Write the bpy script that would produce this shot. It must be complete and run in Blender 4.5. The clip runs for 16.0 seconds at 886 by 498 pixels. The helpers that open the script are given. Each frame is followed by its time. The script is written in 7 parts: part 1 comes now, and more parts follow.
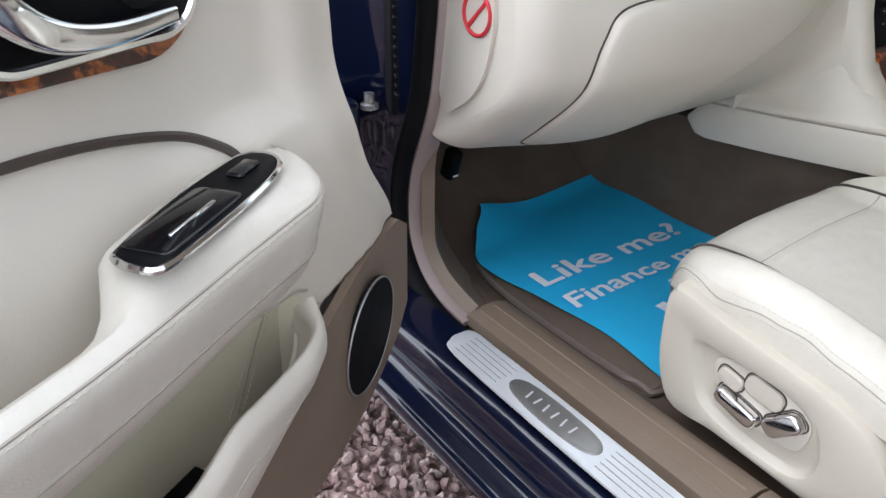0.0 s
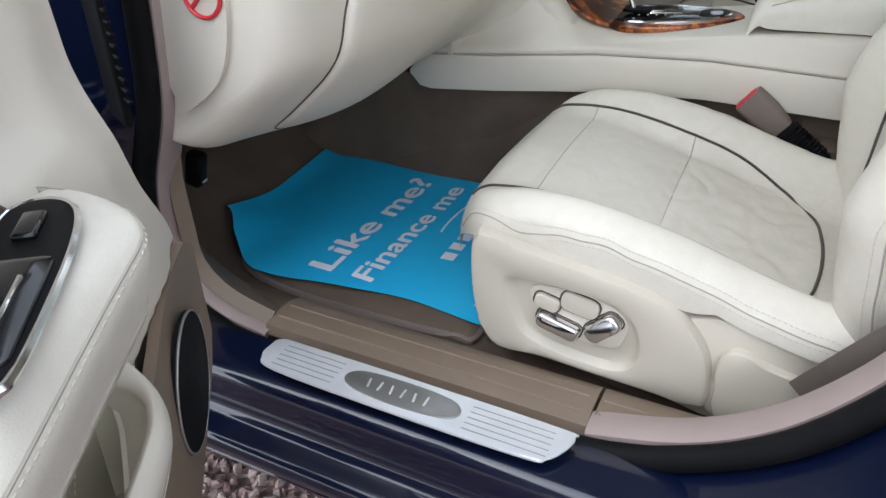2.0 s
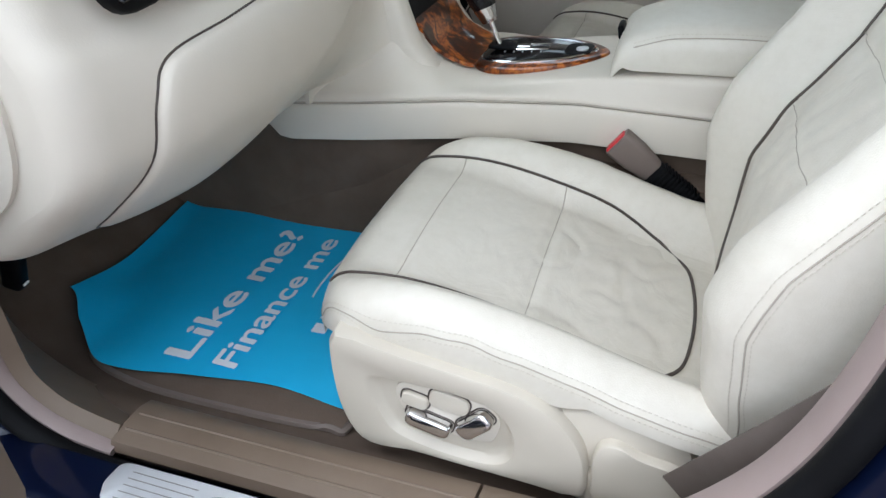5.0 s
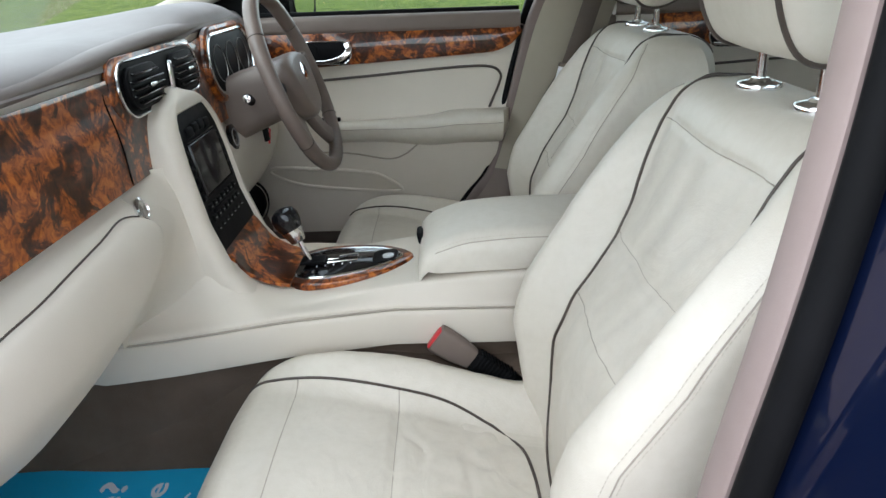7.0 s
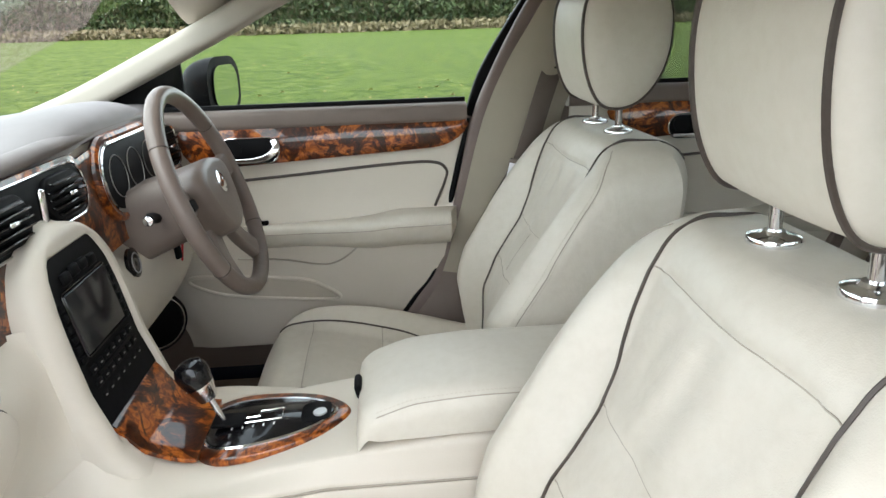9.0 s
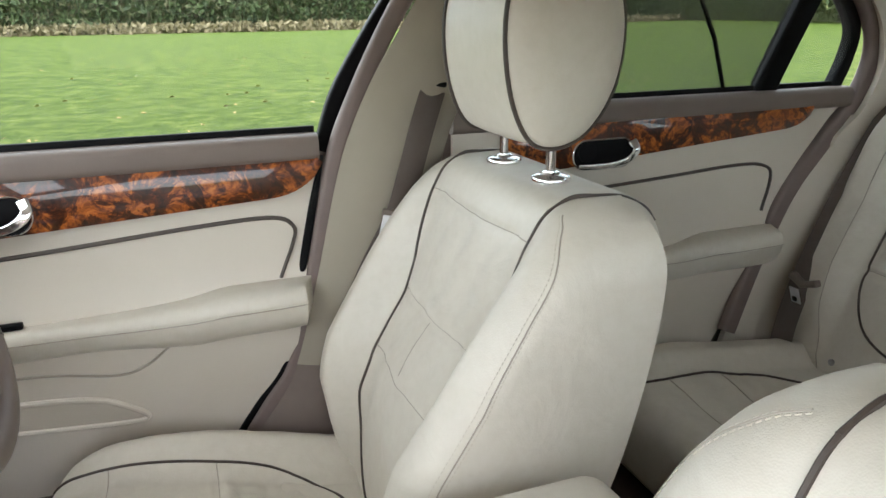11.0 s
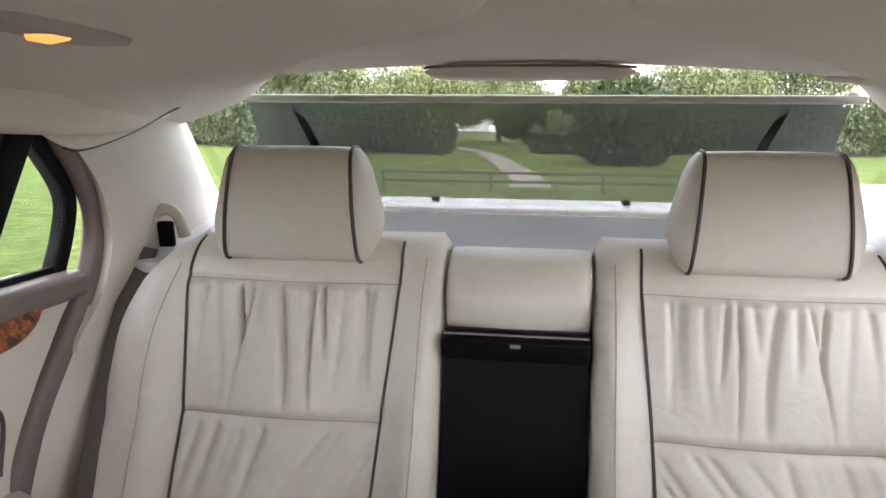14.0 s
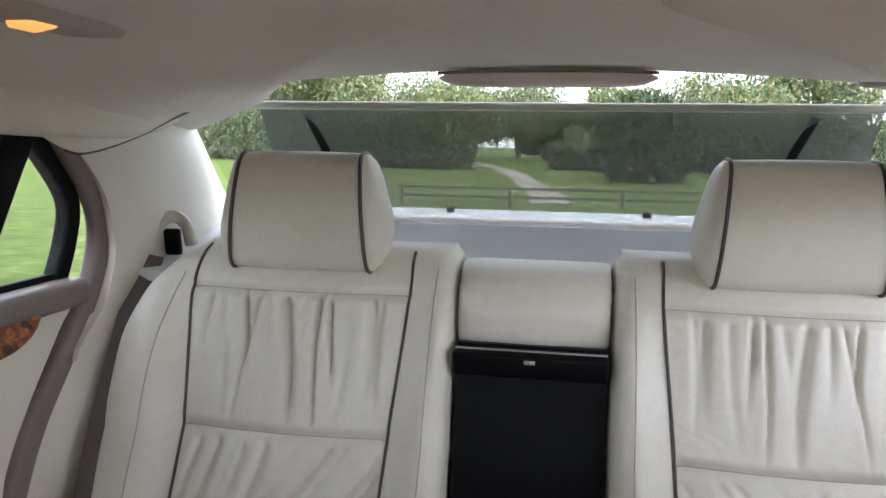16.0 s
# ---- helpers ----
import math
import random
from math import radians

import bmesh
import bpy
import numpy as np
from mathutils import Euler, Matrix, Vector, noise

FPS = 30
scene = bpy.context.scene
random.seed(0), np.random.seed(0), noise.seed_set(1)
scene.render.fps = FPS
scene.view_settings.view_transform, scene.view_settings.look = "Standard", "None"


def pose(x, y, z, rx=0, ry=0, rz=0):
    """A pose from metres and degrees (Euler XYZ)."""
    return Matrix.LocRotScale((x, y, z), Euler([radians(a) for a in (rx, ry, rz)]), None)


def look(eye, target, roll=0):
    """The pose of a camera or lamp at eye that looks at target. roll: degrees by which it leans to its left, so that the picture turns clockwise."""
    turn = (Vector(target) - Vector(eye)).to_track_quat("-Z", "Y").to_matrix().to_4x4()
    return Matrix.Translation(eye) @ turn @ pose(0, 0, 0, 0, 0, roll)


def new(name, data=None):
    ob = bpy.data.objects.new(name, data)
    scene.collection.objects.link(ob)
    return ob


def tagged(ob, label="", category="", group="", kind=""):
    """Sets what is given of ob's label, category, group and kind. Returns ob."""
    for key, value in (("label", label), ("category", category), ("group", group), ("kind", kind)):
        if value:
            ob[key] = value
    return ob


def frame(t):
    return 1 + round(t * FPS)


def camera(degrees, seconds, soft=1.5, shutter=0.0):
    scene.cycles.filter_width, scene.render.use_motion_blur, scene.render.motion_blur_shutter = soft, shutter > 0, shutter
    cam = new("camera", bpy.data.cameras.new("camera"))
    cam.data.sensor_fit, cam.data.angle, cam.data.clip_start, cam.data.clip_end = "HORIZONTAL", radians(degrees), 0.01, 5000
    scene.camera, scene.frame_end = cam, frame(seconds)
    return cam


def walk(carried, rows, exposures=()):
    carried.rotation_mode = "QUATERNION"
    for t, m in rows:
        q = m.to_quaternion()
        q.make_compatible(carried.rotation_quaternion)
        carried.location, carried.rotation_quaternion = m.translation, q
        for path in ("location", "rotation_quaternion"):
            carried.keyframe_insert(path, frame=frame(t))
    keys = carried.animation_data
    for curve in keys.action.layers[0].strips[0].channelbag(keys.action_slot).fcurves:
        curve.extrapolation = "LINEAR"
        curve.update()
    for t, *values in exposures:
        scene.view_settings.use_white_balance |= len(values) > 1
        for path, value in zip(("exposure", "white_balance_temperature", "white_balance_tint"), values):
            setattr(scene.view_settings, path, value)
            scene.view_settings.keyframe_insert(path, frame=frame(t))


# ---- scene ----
cam = camera(63.99, 16.0)
PATH = [
    (0, (-1.259, -0.304, 0.952), (-0.222, 1.081, -0.052), 1.3),
    (0.5, (-1.297, -0.271, 0.939), (-0.058, 0.943, -0.057), 0.9),
    (1, (-1.308, -0.245, 0.937), (0.039, 0.828, -0.081), -0.3),
    (1.5, (-1.297, -0.216, 0.933), (0.158, 0.683, -0.104), -0.5),
    (2, (-1.291, -0.196, 0.931), (0.234, 0.557, -0.122), -0.9),
    (2.5, (-1.292, -0.186, 0.926), (0.274, 0.461, -0.137), -1.1),
    (3, (-1.269, -0.174, 0.918), (0.32, 0.392, -0.156), -1.2),
    (5.5, (-1.141, -0.219, 1.04), (0.44, 0.292, -0.072), -1.1),
    (6, (-1.173, -0.221, 1.068), (0.529, 0.166, 0.091), -1.6),
    (6.5, (-1.173, -0.201, 1.082), (0.625, -0.098, 0.213), -1.9),
    (7, (-1.159, -0.18, 1.105), (0.7, -0.168, 0.367), -1.9),
    (7.5, (-1.12, -0.182, 1.124), (0.767, -0.216, 0.463), -1.9),
    (8, (-1.08, -0.199, 1.148), (0.818, -0.289, 0.523), -1.9),
    (10.5, (-0.582, -0.176, 1.171), (1.301, -0.538, 0.603), -1.1),
    (11, (-0.467, -0.183, 1.166), (1.331, -0.818, 0.564), -1.1),
    (11.5, (-0.378, -0.192, 1.167), (1.269, -1.128, 0.528), -1.2),
    (12, (-0.247, -0.247, 1.136), (1.173, -1.504, 0.502), -0.9),
    (12.5, (-0.117, -0.336, 1.136), (1.018, -1.862, 0.518), -0.7),
    (13, (-0.044, -0.402, 1.155), (0.753, -2.151, 0.603), -0.4),
    (13.5, (-0.031, -0.469, 1.214), (0.473, -2.354, 0.775), 0.2),
    (14, (-0.038, -0.5, 1.254), (0.243, -2.453, 0.926), 0.5),
    (14.5, (-0.034, -0.538, 1.252), (0.104, -2.522, 1.034), 0.7),
    (15, (-0.032, -0.578, 1.242), (0.031, -2.565, 1.03), 0.8),
    (15.5, (-0.038, -0.552, 1.245), (0.056, -2.536, 1.013), 0.8),
    (16, (-0.041, -0.544, 1.239), (0.292, -2.495, 0.954), 0.9),
]
EXPOSURES = [(0.0, 1.98, 6000, 10), (0.7, 1.9, 5980, 9), (2.3, 1.87, 5950, 8), (3.0, 1.92, 5950, 8), (5.5, 1.97, 5820, 7), (7.0, 2.04, 5980, 7), (8.0, 2.2, 6220, 7), (10.5, 2.7, 6250, 10), (11.5, 2.86, 6320, 12), (12.5, 3.35, 6400, 19), (13.2, 3.6, 6450, 23), (14.0, 3.36, 6330, 22), (15.0, 3.25, 6020, 20), (16.0, 3.18, 5980, 19)]
walk(cam, [(t, look(eye, target, roll)) for t, eye, target, roll in PATH], EXPOSURES)

# ---- daylight: a bright overcast sky ----
world = bpy.data.worlds.new("overcast_sky")
scene.world = world
world.use_nodes = True
wn, wl = world.node_tree.nodes, world.node_tree.links
sky = wn.new("ShaderNodeTexSky")
sky.sky_type, sky.sun_disc = "NISHITA", False
sky.sun_elevation, sky.sun_rotation = radians(64), radians(318)
sky.dust_density, sky.air_density, sky.ozone_density = 1.0, 1.2, 1.0
hue = wn.new("ShaderNodeHueSaturation")
hue.inputs["Saturation"].default_value = 0.22
wl.new(sky.outputs["Color"], hue.inputs["Color"])
wl.new(hue.outputs["Color"], wn["Background"].inputs["Color"])
wn["Background"].inputs["Strength"].default_value = 0.15
sun = new("sun", bpy.data.lights.new("sun", "SUN"))
sun.data.energy, sun.data.angle, sun.data.color = 0.42, radians(100), (1.0, 0.97, 0.93)
sun.matrix_world = look((-1.5, 1.0, 2.8), (0, 0, 0))

# ---- materials ----
def material(name):
    m = bpy.data.materials.new(name)
    m.use_nodes = True
    return m, m.node_tree.nodes, m.node_tree.links, m.node_tree.nodes["Principled BSDF"]


def coords(n, l, scale=(1, 1, 1), space="Object"):
    tc, mp = n.new("ShaderNodeTexCoord"), n.new("ShaderNodeMapping")
    mp.inputs["Scale"].default_value = scale
    l.new(tc.outputs[space], mp.inputs["Vector"])
    return mp.outputs["Vector"]


def noise_tex(n, l, vec, scale, detail=4.0, rough=0.55, warp=0.0):
    t = n.new("ShaderNodeTexNoise")
    t.inputs["Scale"].default_value, t.inputs["Detail"].default_value = scale, detail
    t.inputs["Roughness"].default_value, t.inputs["Distortion"].default_value = rough, warp
    l.new(vec, t.inputs["Vector"])
    return t.outputs["Fac"]


def ramp(n, l, fac, stops):
    r = n.new("ShaderNodeValToRGB")
    el = r.color_ramp.elements
    while len(el) < len(stops):
        el.new(0.5)
    for e, (p, c) in zip(el, stops):
        e.position, e.color = p, (*c, 1)
    l.new(fac, r.inputs["Fac"])
    return r.outputs["Color"]


def bump(n, l, bsdf, height, strength, distance, before=None):
    b = n.new("ShaderNodeBump")
    b.inputs["Strength"].default_value, b.inputs["Distance"].default_value = strength, distance
    l.new(height, b.inputs["Height"])
    if before is not None:
        l.new(before, b.inputs["Normal"])
    l.new(b.outputs["Normal"], bsdf.inputs["Normal"])
    return b.outputs["Normal"]


def surface(name, low, high, rough=0.5, scale=6.0, grain=300.0, grain_depth=0.0003, metal=0.0, crease=0.0, coat=0.0, spec=0.5):
    """A surface whose colour drifts between two tones, with fine grain and, if wanted, soft creases."""
    m, n, l, b = material(name)
    v = coords(n, l)
    l.new(ramp(n, l, noise_tex(n, l, v, scale, 6, 0.6), [(0.3, low), (0.7, high)]), b.inputs["Base Color"])
    b.inputs["Metallic"].default_value, b.inputs["Coat Weight"].default_value = metal, coat
    b.inputs["Specular IOR Level"].default_value = spec
    mr = n.new("ShaderNodeMapRange")
    mr.inputs["To Min"].default_value, mr.inputs["To Max"].default_value = rough - 0.06, rough + 0.08
    l.new(noise_tex(n, l, v, scale * 5, 5), mr.inputs["Value"])
    l.new(mr.outputs["Result"], b.inputs["Roughness"])
    before = None
    if crease:
        before = bump(n, l, b, noise_tex(n, l, v, 14, 5, 0.5, 1.2), crease, 0.004)
    bump(n, l, b, noise_tex(n, l, v, grain, 2), 0.35, grain_depth, before)
    return m


def leather(name, low, high, rough=0.42, crease=0.18):
    """Hide: pebbled grain by cells, soft creases, slightly worn sheen."""
    m, n, l, b = material(name)
    v = coords(n, l)
    mix = n.new("ShaderNodeMix")
    mix.data_type, mix.blend_type = "RGBA", "MULTIPLY"
    mix.inputs[0].default_value = 0.35
    l.new(ramp(n, l, noise_tex(n, l, v, 5, 5, 0.6), [(0.3, low), (0.7, high)]), mix.inputs[6])
    l.new(ramp(n, l, noise_tex(n, l, v, 60, 4, 0.6), [(0.25, (0.86, 0.84, 0.8)), (0.6, (1, 1, 1))]), mix.inputs[7])
    l.new(mix.outputs[2], b.inputs["Base Color"])
    mr = n.new("ShaderNodeMapRange")
    mr.inputs["To Min"].default_value, mr.inputs["To Max"].default_value = rough - 0.07, rough + 0.12
    l.new(noise_tex(n, l, v, 9, 5), mr.inputs["Value"])
    l.new(mr.outputs["Result"], b.inputs["Roughness"])
    before = bump(n, l, b, noise_tex(n, l, v, 11, 5, 0.5, 1.5), crease, 0.005)
    vo = n.new("ShaderNodeTexVoronoi")
    vo.inputs["Scale"].default_value = 650
    l.new(v, vo.inputs["Vector"])
    bump(n, l, b, vo.outputs["Distance"], 0.22, 0.0006, before)
    return m


def burl(name):
    """Walnut burl under thick lacquer."""
    m, n, l, b = material(name)
    v = coords(n, l, (1, 1, 1.15))
    grain = noise_tex(n, l, v, 46, 7, 0.62, 1.6)
    col = ramp(n, l, grain, [(0.30, (0.055, 0.012, 0.003)), (0.44, (0.18, 0.042, 0.007)), (0.56, (0.37, 0.100, 0.013)), (0.72, (0.54, 0.18, 0.025))])
    fig = ramp(n, l, noise_tex(n, l, v, 17, 9, 0.66, 0.9), [(0.42, (0.035, 0.018, 0.016)), (0.475, (0.17, 0.09, 0.075)), (0.515, (1, 1, 1))])
    mix = n.new("ShaderNodeMix")
    mix.data_type, mix.blend_type = "RGBA", "MULTIPLY"
    mix.inputs[0].default_value = 0.92
    l.new(col, mix.inputs[6])
    l.new(fig, mix.inputs[7])
    l.new(mix.outputs[2], b.inputs["Base Color"])
    b.inputs["Roughness"].default_value = 0.28
    b.inputs["Specular IOR Level"].default_value = 0.25
    b.inputs["Coat Weight"].default_value, b.inputs["Coat Roughness"].default_value = 0.75, 0.03
    return m


def glass_mat(name, tint, rough=0.0):
    m, n, l, b = material(name)
    out = n["Material Output"]
    tr, gl, mx = (n.new("ShaderNode" + k) for k in ("BsdfTransparent", "BsdfGlossy", "MixShader"))
    lw, pw, ma = n.new("ShaderNodeLayerWeight"), n.new("ShaderNodeMath"), n.new("ShaderNodeMath")
    tr.inputs["Color"].default_value = (*tint, 1)
    gl.inputs["Roughness"].default_value = rough
    lw.inputs["Blend"].default_value = 0.5
    pw.operation, pw.inputs[1].default_value = "POWER", 4.0
    ma.operation, ma.inputs[1].default_value, ma.inputs[2].default_value = "MULTIPLY_ADD", 0.28, 0.015
    l.new(lw.outputs["Facing"], pw.inputs[0])
    l.new(pw.outputs[0], ma.inputs[0])
    l.new(ma.outputs[0], mx.inputs["Fac"])
    l.new(tr.outputs["BSDF"], mx.inputs[1])
    l.new(gl.outputs["BSDF"], mx.inputs[2])
    l.new(mx.outputs["Shader"], out.inputs["Surface"])
    return m


def mesh_blind(name, cells, colour, holes, across="X"):
    """Woven sun blind: threads with see-through holes."""
    m, n, l, b = material(name)
    out = n["Material Output"]
    v = coords(n, l, (cells, cells, cells))
    sep = n.new("ShaderNodeSeparateXYZ")
    l.new(v, sep.inputs["Vector"])
    waves = []
    for axis, other in (("X", "Z"), ("Z", "X")):
        add = n.new("ShaderNodeMath")
        add.operation = "ADD" if axis == "X" else "SUBTRACT"
        l.new(sep.outputs[across], add.inputs[0])
        l.new(sep.outputs["Z"], add.inputs[1])
        fr = n.new("ShaderNodeMath")
        fr.operation = "PINGPONG"
        fr.inputs[1].default_value = 0.5
        l.new(add.outputs[0], fr.inputs[0])
        gt = n.new("ShaderNodeMath")
        gt.operation = "GREATER_THAN"
        gt.inputs[1].default_value = holes
        l.new(fr.outputs[0], gt.inputs[0])
        waves.append(gt)
    mul = n.new("ShaderNodeMath")
    mul.operation = "MULTIPLY"
    l.new(waves[0].outputs[0], mul.inputs[0])
    l.new(waves[1].outputs[0], mul.inputs[1])
    tr, mx = n.new("ShaderNodeBsdfTransparent"), n.new("ShaderNodeMixShader")
    b.inputs["Base Color"].default_value, b.inputs["Roughness"].default_value = (*colour, 1), 0.7
    l.new(mul.outputs[0], mx.inputs["Fac"])
    l.new(b.outputs["BSDF"], mx.inputs[1])
    l.new(tr.outputs["BSDF"], mx.inputs[2])
    l.new(mx.outputs["Shader"], out.inputs["Surface"])
    return m


def emitter(name, colour, strength):
    m, n, l, b = material(name)
    b.inputs["Base Color"].default_value = (*colour, 1)
    b.inputs["Emission Color"].default_value, b.inputs["Emission Strength"].default_value = (*colour, 1), strength
    return m


HIDE = leather("cream_leather", (0.572, 0.530, 0.452), (0.626, 0.584, 0.506))
HIDE_WORN = leather("creased_leather", (0.560, 0.518, 0.440), (0.626, 0.580, 0.500), 0.40, 0.5)
VINYL = surface("cream_vinyl", (0.585, 0.532, 0.452), (0.622, 0.567, 0.485), 0.48, 5, 420, 0.0004, crease=0.05)
PLASTIC = surface("cream_plastic", (0.505, 0.455, 0.375), (0.54, 0.487, 0.404), 0.42, 8, 700, 0.00012)
LINING = surface("headlining_cloth", (0.645, 0.60, 0.525), (0.685, 0.638, 0.56), 0.9, 4, 900, 0.0006, spec=0.2)
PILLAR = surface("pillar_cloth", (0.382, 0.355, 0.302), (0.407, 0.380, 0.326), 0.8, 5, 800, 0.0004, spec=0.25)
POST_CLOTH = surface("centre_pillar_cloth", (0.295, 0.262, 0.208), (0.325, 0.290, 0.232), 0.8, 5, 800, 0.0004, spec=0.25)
TAUPE = surface("taupe_vinyl", (0.145, 0.113, 0.095), (0.175, 0.138, 0.116), 0.5, 8, 450, 0.0004)
TAUPE_TRIM = surface("rosy_taupe_rubber_trim", (0.27, 0.205, 0.19), (0.31, 0.24, 0.222), 0.55, 9, 500, 0.0003)
SILL_TRIM = surface("brown_sill_plastic", (0.155, 0.112, 0.078), (0.18, 0.132, 0.094), 0.52, 7, 600, 0.0003)
PIPING = surface("dark_piping", (0.046, 0.034, 0.027), (0.066, 0.050, 0.040), 0.5, 40, 500, 0.0002)
SEAM = surface("seam_shadow_thread", (0.34, 0.30, 0.245), (0.40, 0.36, 0.30), 0.8, 40, 600, 0.0002)
STITCH = surface("stitching_thread", (0.52, 0.47, 0.39), (0.58, 0.53, 0.45), 0.7, 60, 900, 0.0002)
CARPET = surface("brown_carpet", (0.105, 0.076, 0.057), (0.150, 0.111, 0.085), 0.95, 9, 700, 0.004, spec=0.15)
WEBBING = surface("brown_belt_webbing", (0.085, 0.066, 0.056), (0.105, 0.083, 0.07), 0.6, 20, 800, 0.0006)
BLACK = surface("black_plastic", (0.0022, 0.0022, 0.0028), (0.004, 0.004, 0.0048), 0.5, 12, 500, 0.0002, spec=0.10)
GLOSS_BLACK = surface("gloss_black_plastic", (0.004, 0.004, 0.005), (0.007, 0.007, 0.008), 0.12, 12, 300, 0.00002, coat=0.25, spec=0.3)
RUBBER = surface("black_rubber", (0.0035, 0.0035, 0.004), (0.006, 0.006, 0.007), 0.6, 15, 400, 0.0004, spec=0.12)
CHROME = surface("chrome", (0.78, 0.78, 0.79), (0.84, 0.84, 0.84), 0.10, 10, 200, 0.00001, metal=1.0)
STEEL = surface("brushed_steel", (0.66, 0.67, 0.69), (0.74, 0.75, 0.77), 0.40, 25, 900, 0.0001, metal=0.55)
DARK_STEEL = surface("grey_metal_badge", (0.30, 0.29, 0.28), (0.36, 0.35, 0.34), 0.38, 25, 600, 0.0001, metal=0.8)
PAINT = surface("navy_metallic_paint", (0.0014, 0.0038, 0.017), (0.0018, 0.0046, 0.020), 0.34, 2, 900, 0.0, metal=0.0, coat=1.0, spec=0.12)
PAPER = surface("blue_paper", (0.028, 0.42, 0.74), (0.034, 0.47, 0.80), 0.6, 8, 250, 0.0002, crease=0.35)
INK = surface("white_print", (0.78, 0.80, 0.86), (0.82, 0.84, 0.90), 0.6, 10, 400, 0.0001)
RED = surface("red_button", (0.50, 0.02, 0.03), (0.58, 0.03, 0.04), 0.35, 10, 400, 0.0001)
WHITE = surface("white_plastic", (0.72, 0.72, 0.72), (0.78, 0.78, 0.78), 0.4, 10, 400, 0.0001)
BURL = burl("walnut_burl")
GLASS = glass_mat("window_glass", (0.93, 0.96, 0.94))
TINTED = glass_mat("tinted_glass", (0.88, 0.92, 0.90))
BLIND = mesh_blind("woven_blind", 260, (0.105, 0.107, 0.112), 0.235)
SIDE_BLIND = mesh_blind("woven_side_blind", 300, (0.05, 0.052, 0.055), 0.13, "Y")

# ---- building helpers ----
def thing(name, label, category, group="", kind="", at=(0, 0, 0)):
    ob = new(name)
    ob.location = at
    ob.empty_display_size = 0.05
    return tagged(ob, label, category, group, kind)


def part(name, bm, mat, parent=None, label="", smooth=True, kind=""):
    bmesh.ops.recalc_face_normals(bm, faces=bm.faces)
    me = bpy.data.meshes.new(name)
    bm.to_mesh(me)
    bm.free()
    if smooth:
        me.shade_smooth()
        me.set_sharp_from_angle(angle=radians(38))
    me.materials.append(mat)
    ob = new(name, me)
    if parent is not None:
        ob.parent = parent
        up = Vector()
        p = parent
        while p is not None:
            up += p.location
            p = p.parent
        me.transform(Matrix.Translation(-up))
    return tagged(ob, label, kind=kind)


def solo(name, bm, mat, label, category, group="", kind=""):
    return tagged(part(name, bm, mat), label, category, group, kind)


def sstep(a, b, x):
    t = min(1.0, max(0.0, (x - a) / (b - a)))
    return t * t * (3 - 2 * t)


def lerp(table, x):
    """Smooth interpolation through (x, value) pairs."""
    if x <= table[0][0]:
        return table[0][1]
    if x >= table[-1][0]:
        return table[-1][1]
    n = len(table)
    slopes = [(table[i + 1][1] - table[i][1]) / (table[i + 1][0] - table[i][0]) for i in range(n - 1)]
    i = max(k for k in range(n - 1) if table[k][0] <= x)

    def tangent(k):
        if k == 0 or k == n - 1 or slopes[k - 1] * slopes[k] <= 0:
            return 0.0
        return 2 * slopes[k - 1] * slopes[k] / (slopes[k - 1] + slopes[k])
    (a, p), (b, q) = table[i], table[i + 1]
    w = b - a
    t = (x - a) / w
    m0, m1 = tangent(i) * w, tangent(i + 1) * w
    return (2 * t ** 3 - 3 * t * t + 1) * p + (t ** 3 - 2 * t * t + t) * m0 + (3 * t * t - 2 * t ** 3) * q + (t ** 3 - t * t) * m1


def line(table, x):
    """Straight interpolation through (x, value) pairs, carried on at both ends."""
    k = 1
    while k < len(table) - 1 and x > table[k][0]:
        k += 1
    (a, p), (b, q) = table[k - 1], table[k]
    return p + (q - p) * (x - a) / (b - a)


def curve(points, steps=8, closed=False):
    """Catmull-Rom curve through points."""
    p = [Vector(q) for q in points]
    n, out = len(p), []
    for i in range(n if closed else n - 1):
        a, b, c, d = (p[(i - 1) % n] if closed or i else p[0] * 2 - p[1], p[i], p[(i + 1) % n],
                      p[(i + 2) % n] if closed or i < n - 2 else p[n - 1] * 2 - p[n - 2])
        for k in range(steps):
            t = k / steps
            out.append(0.5 * (2 * b + (c - a) * t + (2 * a - 5 * b + 4 * c - d) * t * t + (3 * b - a - 3 * c + d) * t ** 3))
    if not closed:
        out.append(p[-1])
    return out


def loft(rings, closed=True, caps=True, around=False):
    bm = bmesh.new()
    vs = [[bm.verts.new(p) for p in r] for r in rings]
    pairs = list(zip(vs, vs[1:])) + ([(vs[-1], vs[0])] if around else [])
    for a, b in pairs:
        n = len(a)
        for i in range(n if closed else n - 1):
            j = (i + 1) % n
            bm.faces.new((a[i], a[j], b[j], b[i]))
    if caps and closed and not around:
        bm.faces.new(vs[0])
        bm.faces.new(list(reversed(vs[-1])))
    return bm


def frames_along(path, closed=False, up=None):
    n, out, prev = len(path), [], None
    for i in range(n):
        a = path[(i - 1) % n] if closed or i else path[0]
        b = path[(i + 1) % n] if closed or i < n - 1 else path[-1]
        t = (b - a).normalized()
        if up is not None:
            u = (Vector(up) - t * t.dot(Vector(up))).normalized()
        elif prev is None:
            u = t.orthogonal().normalized()
        else:
            u = (prev - t * t.dot(prev)).normalized()
        prev = u
        out.append((u, t.cross(u)))
    return out


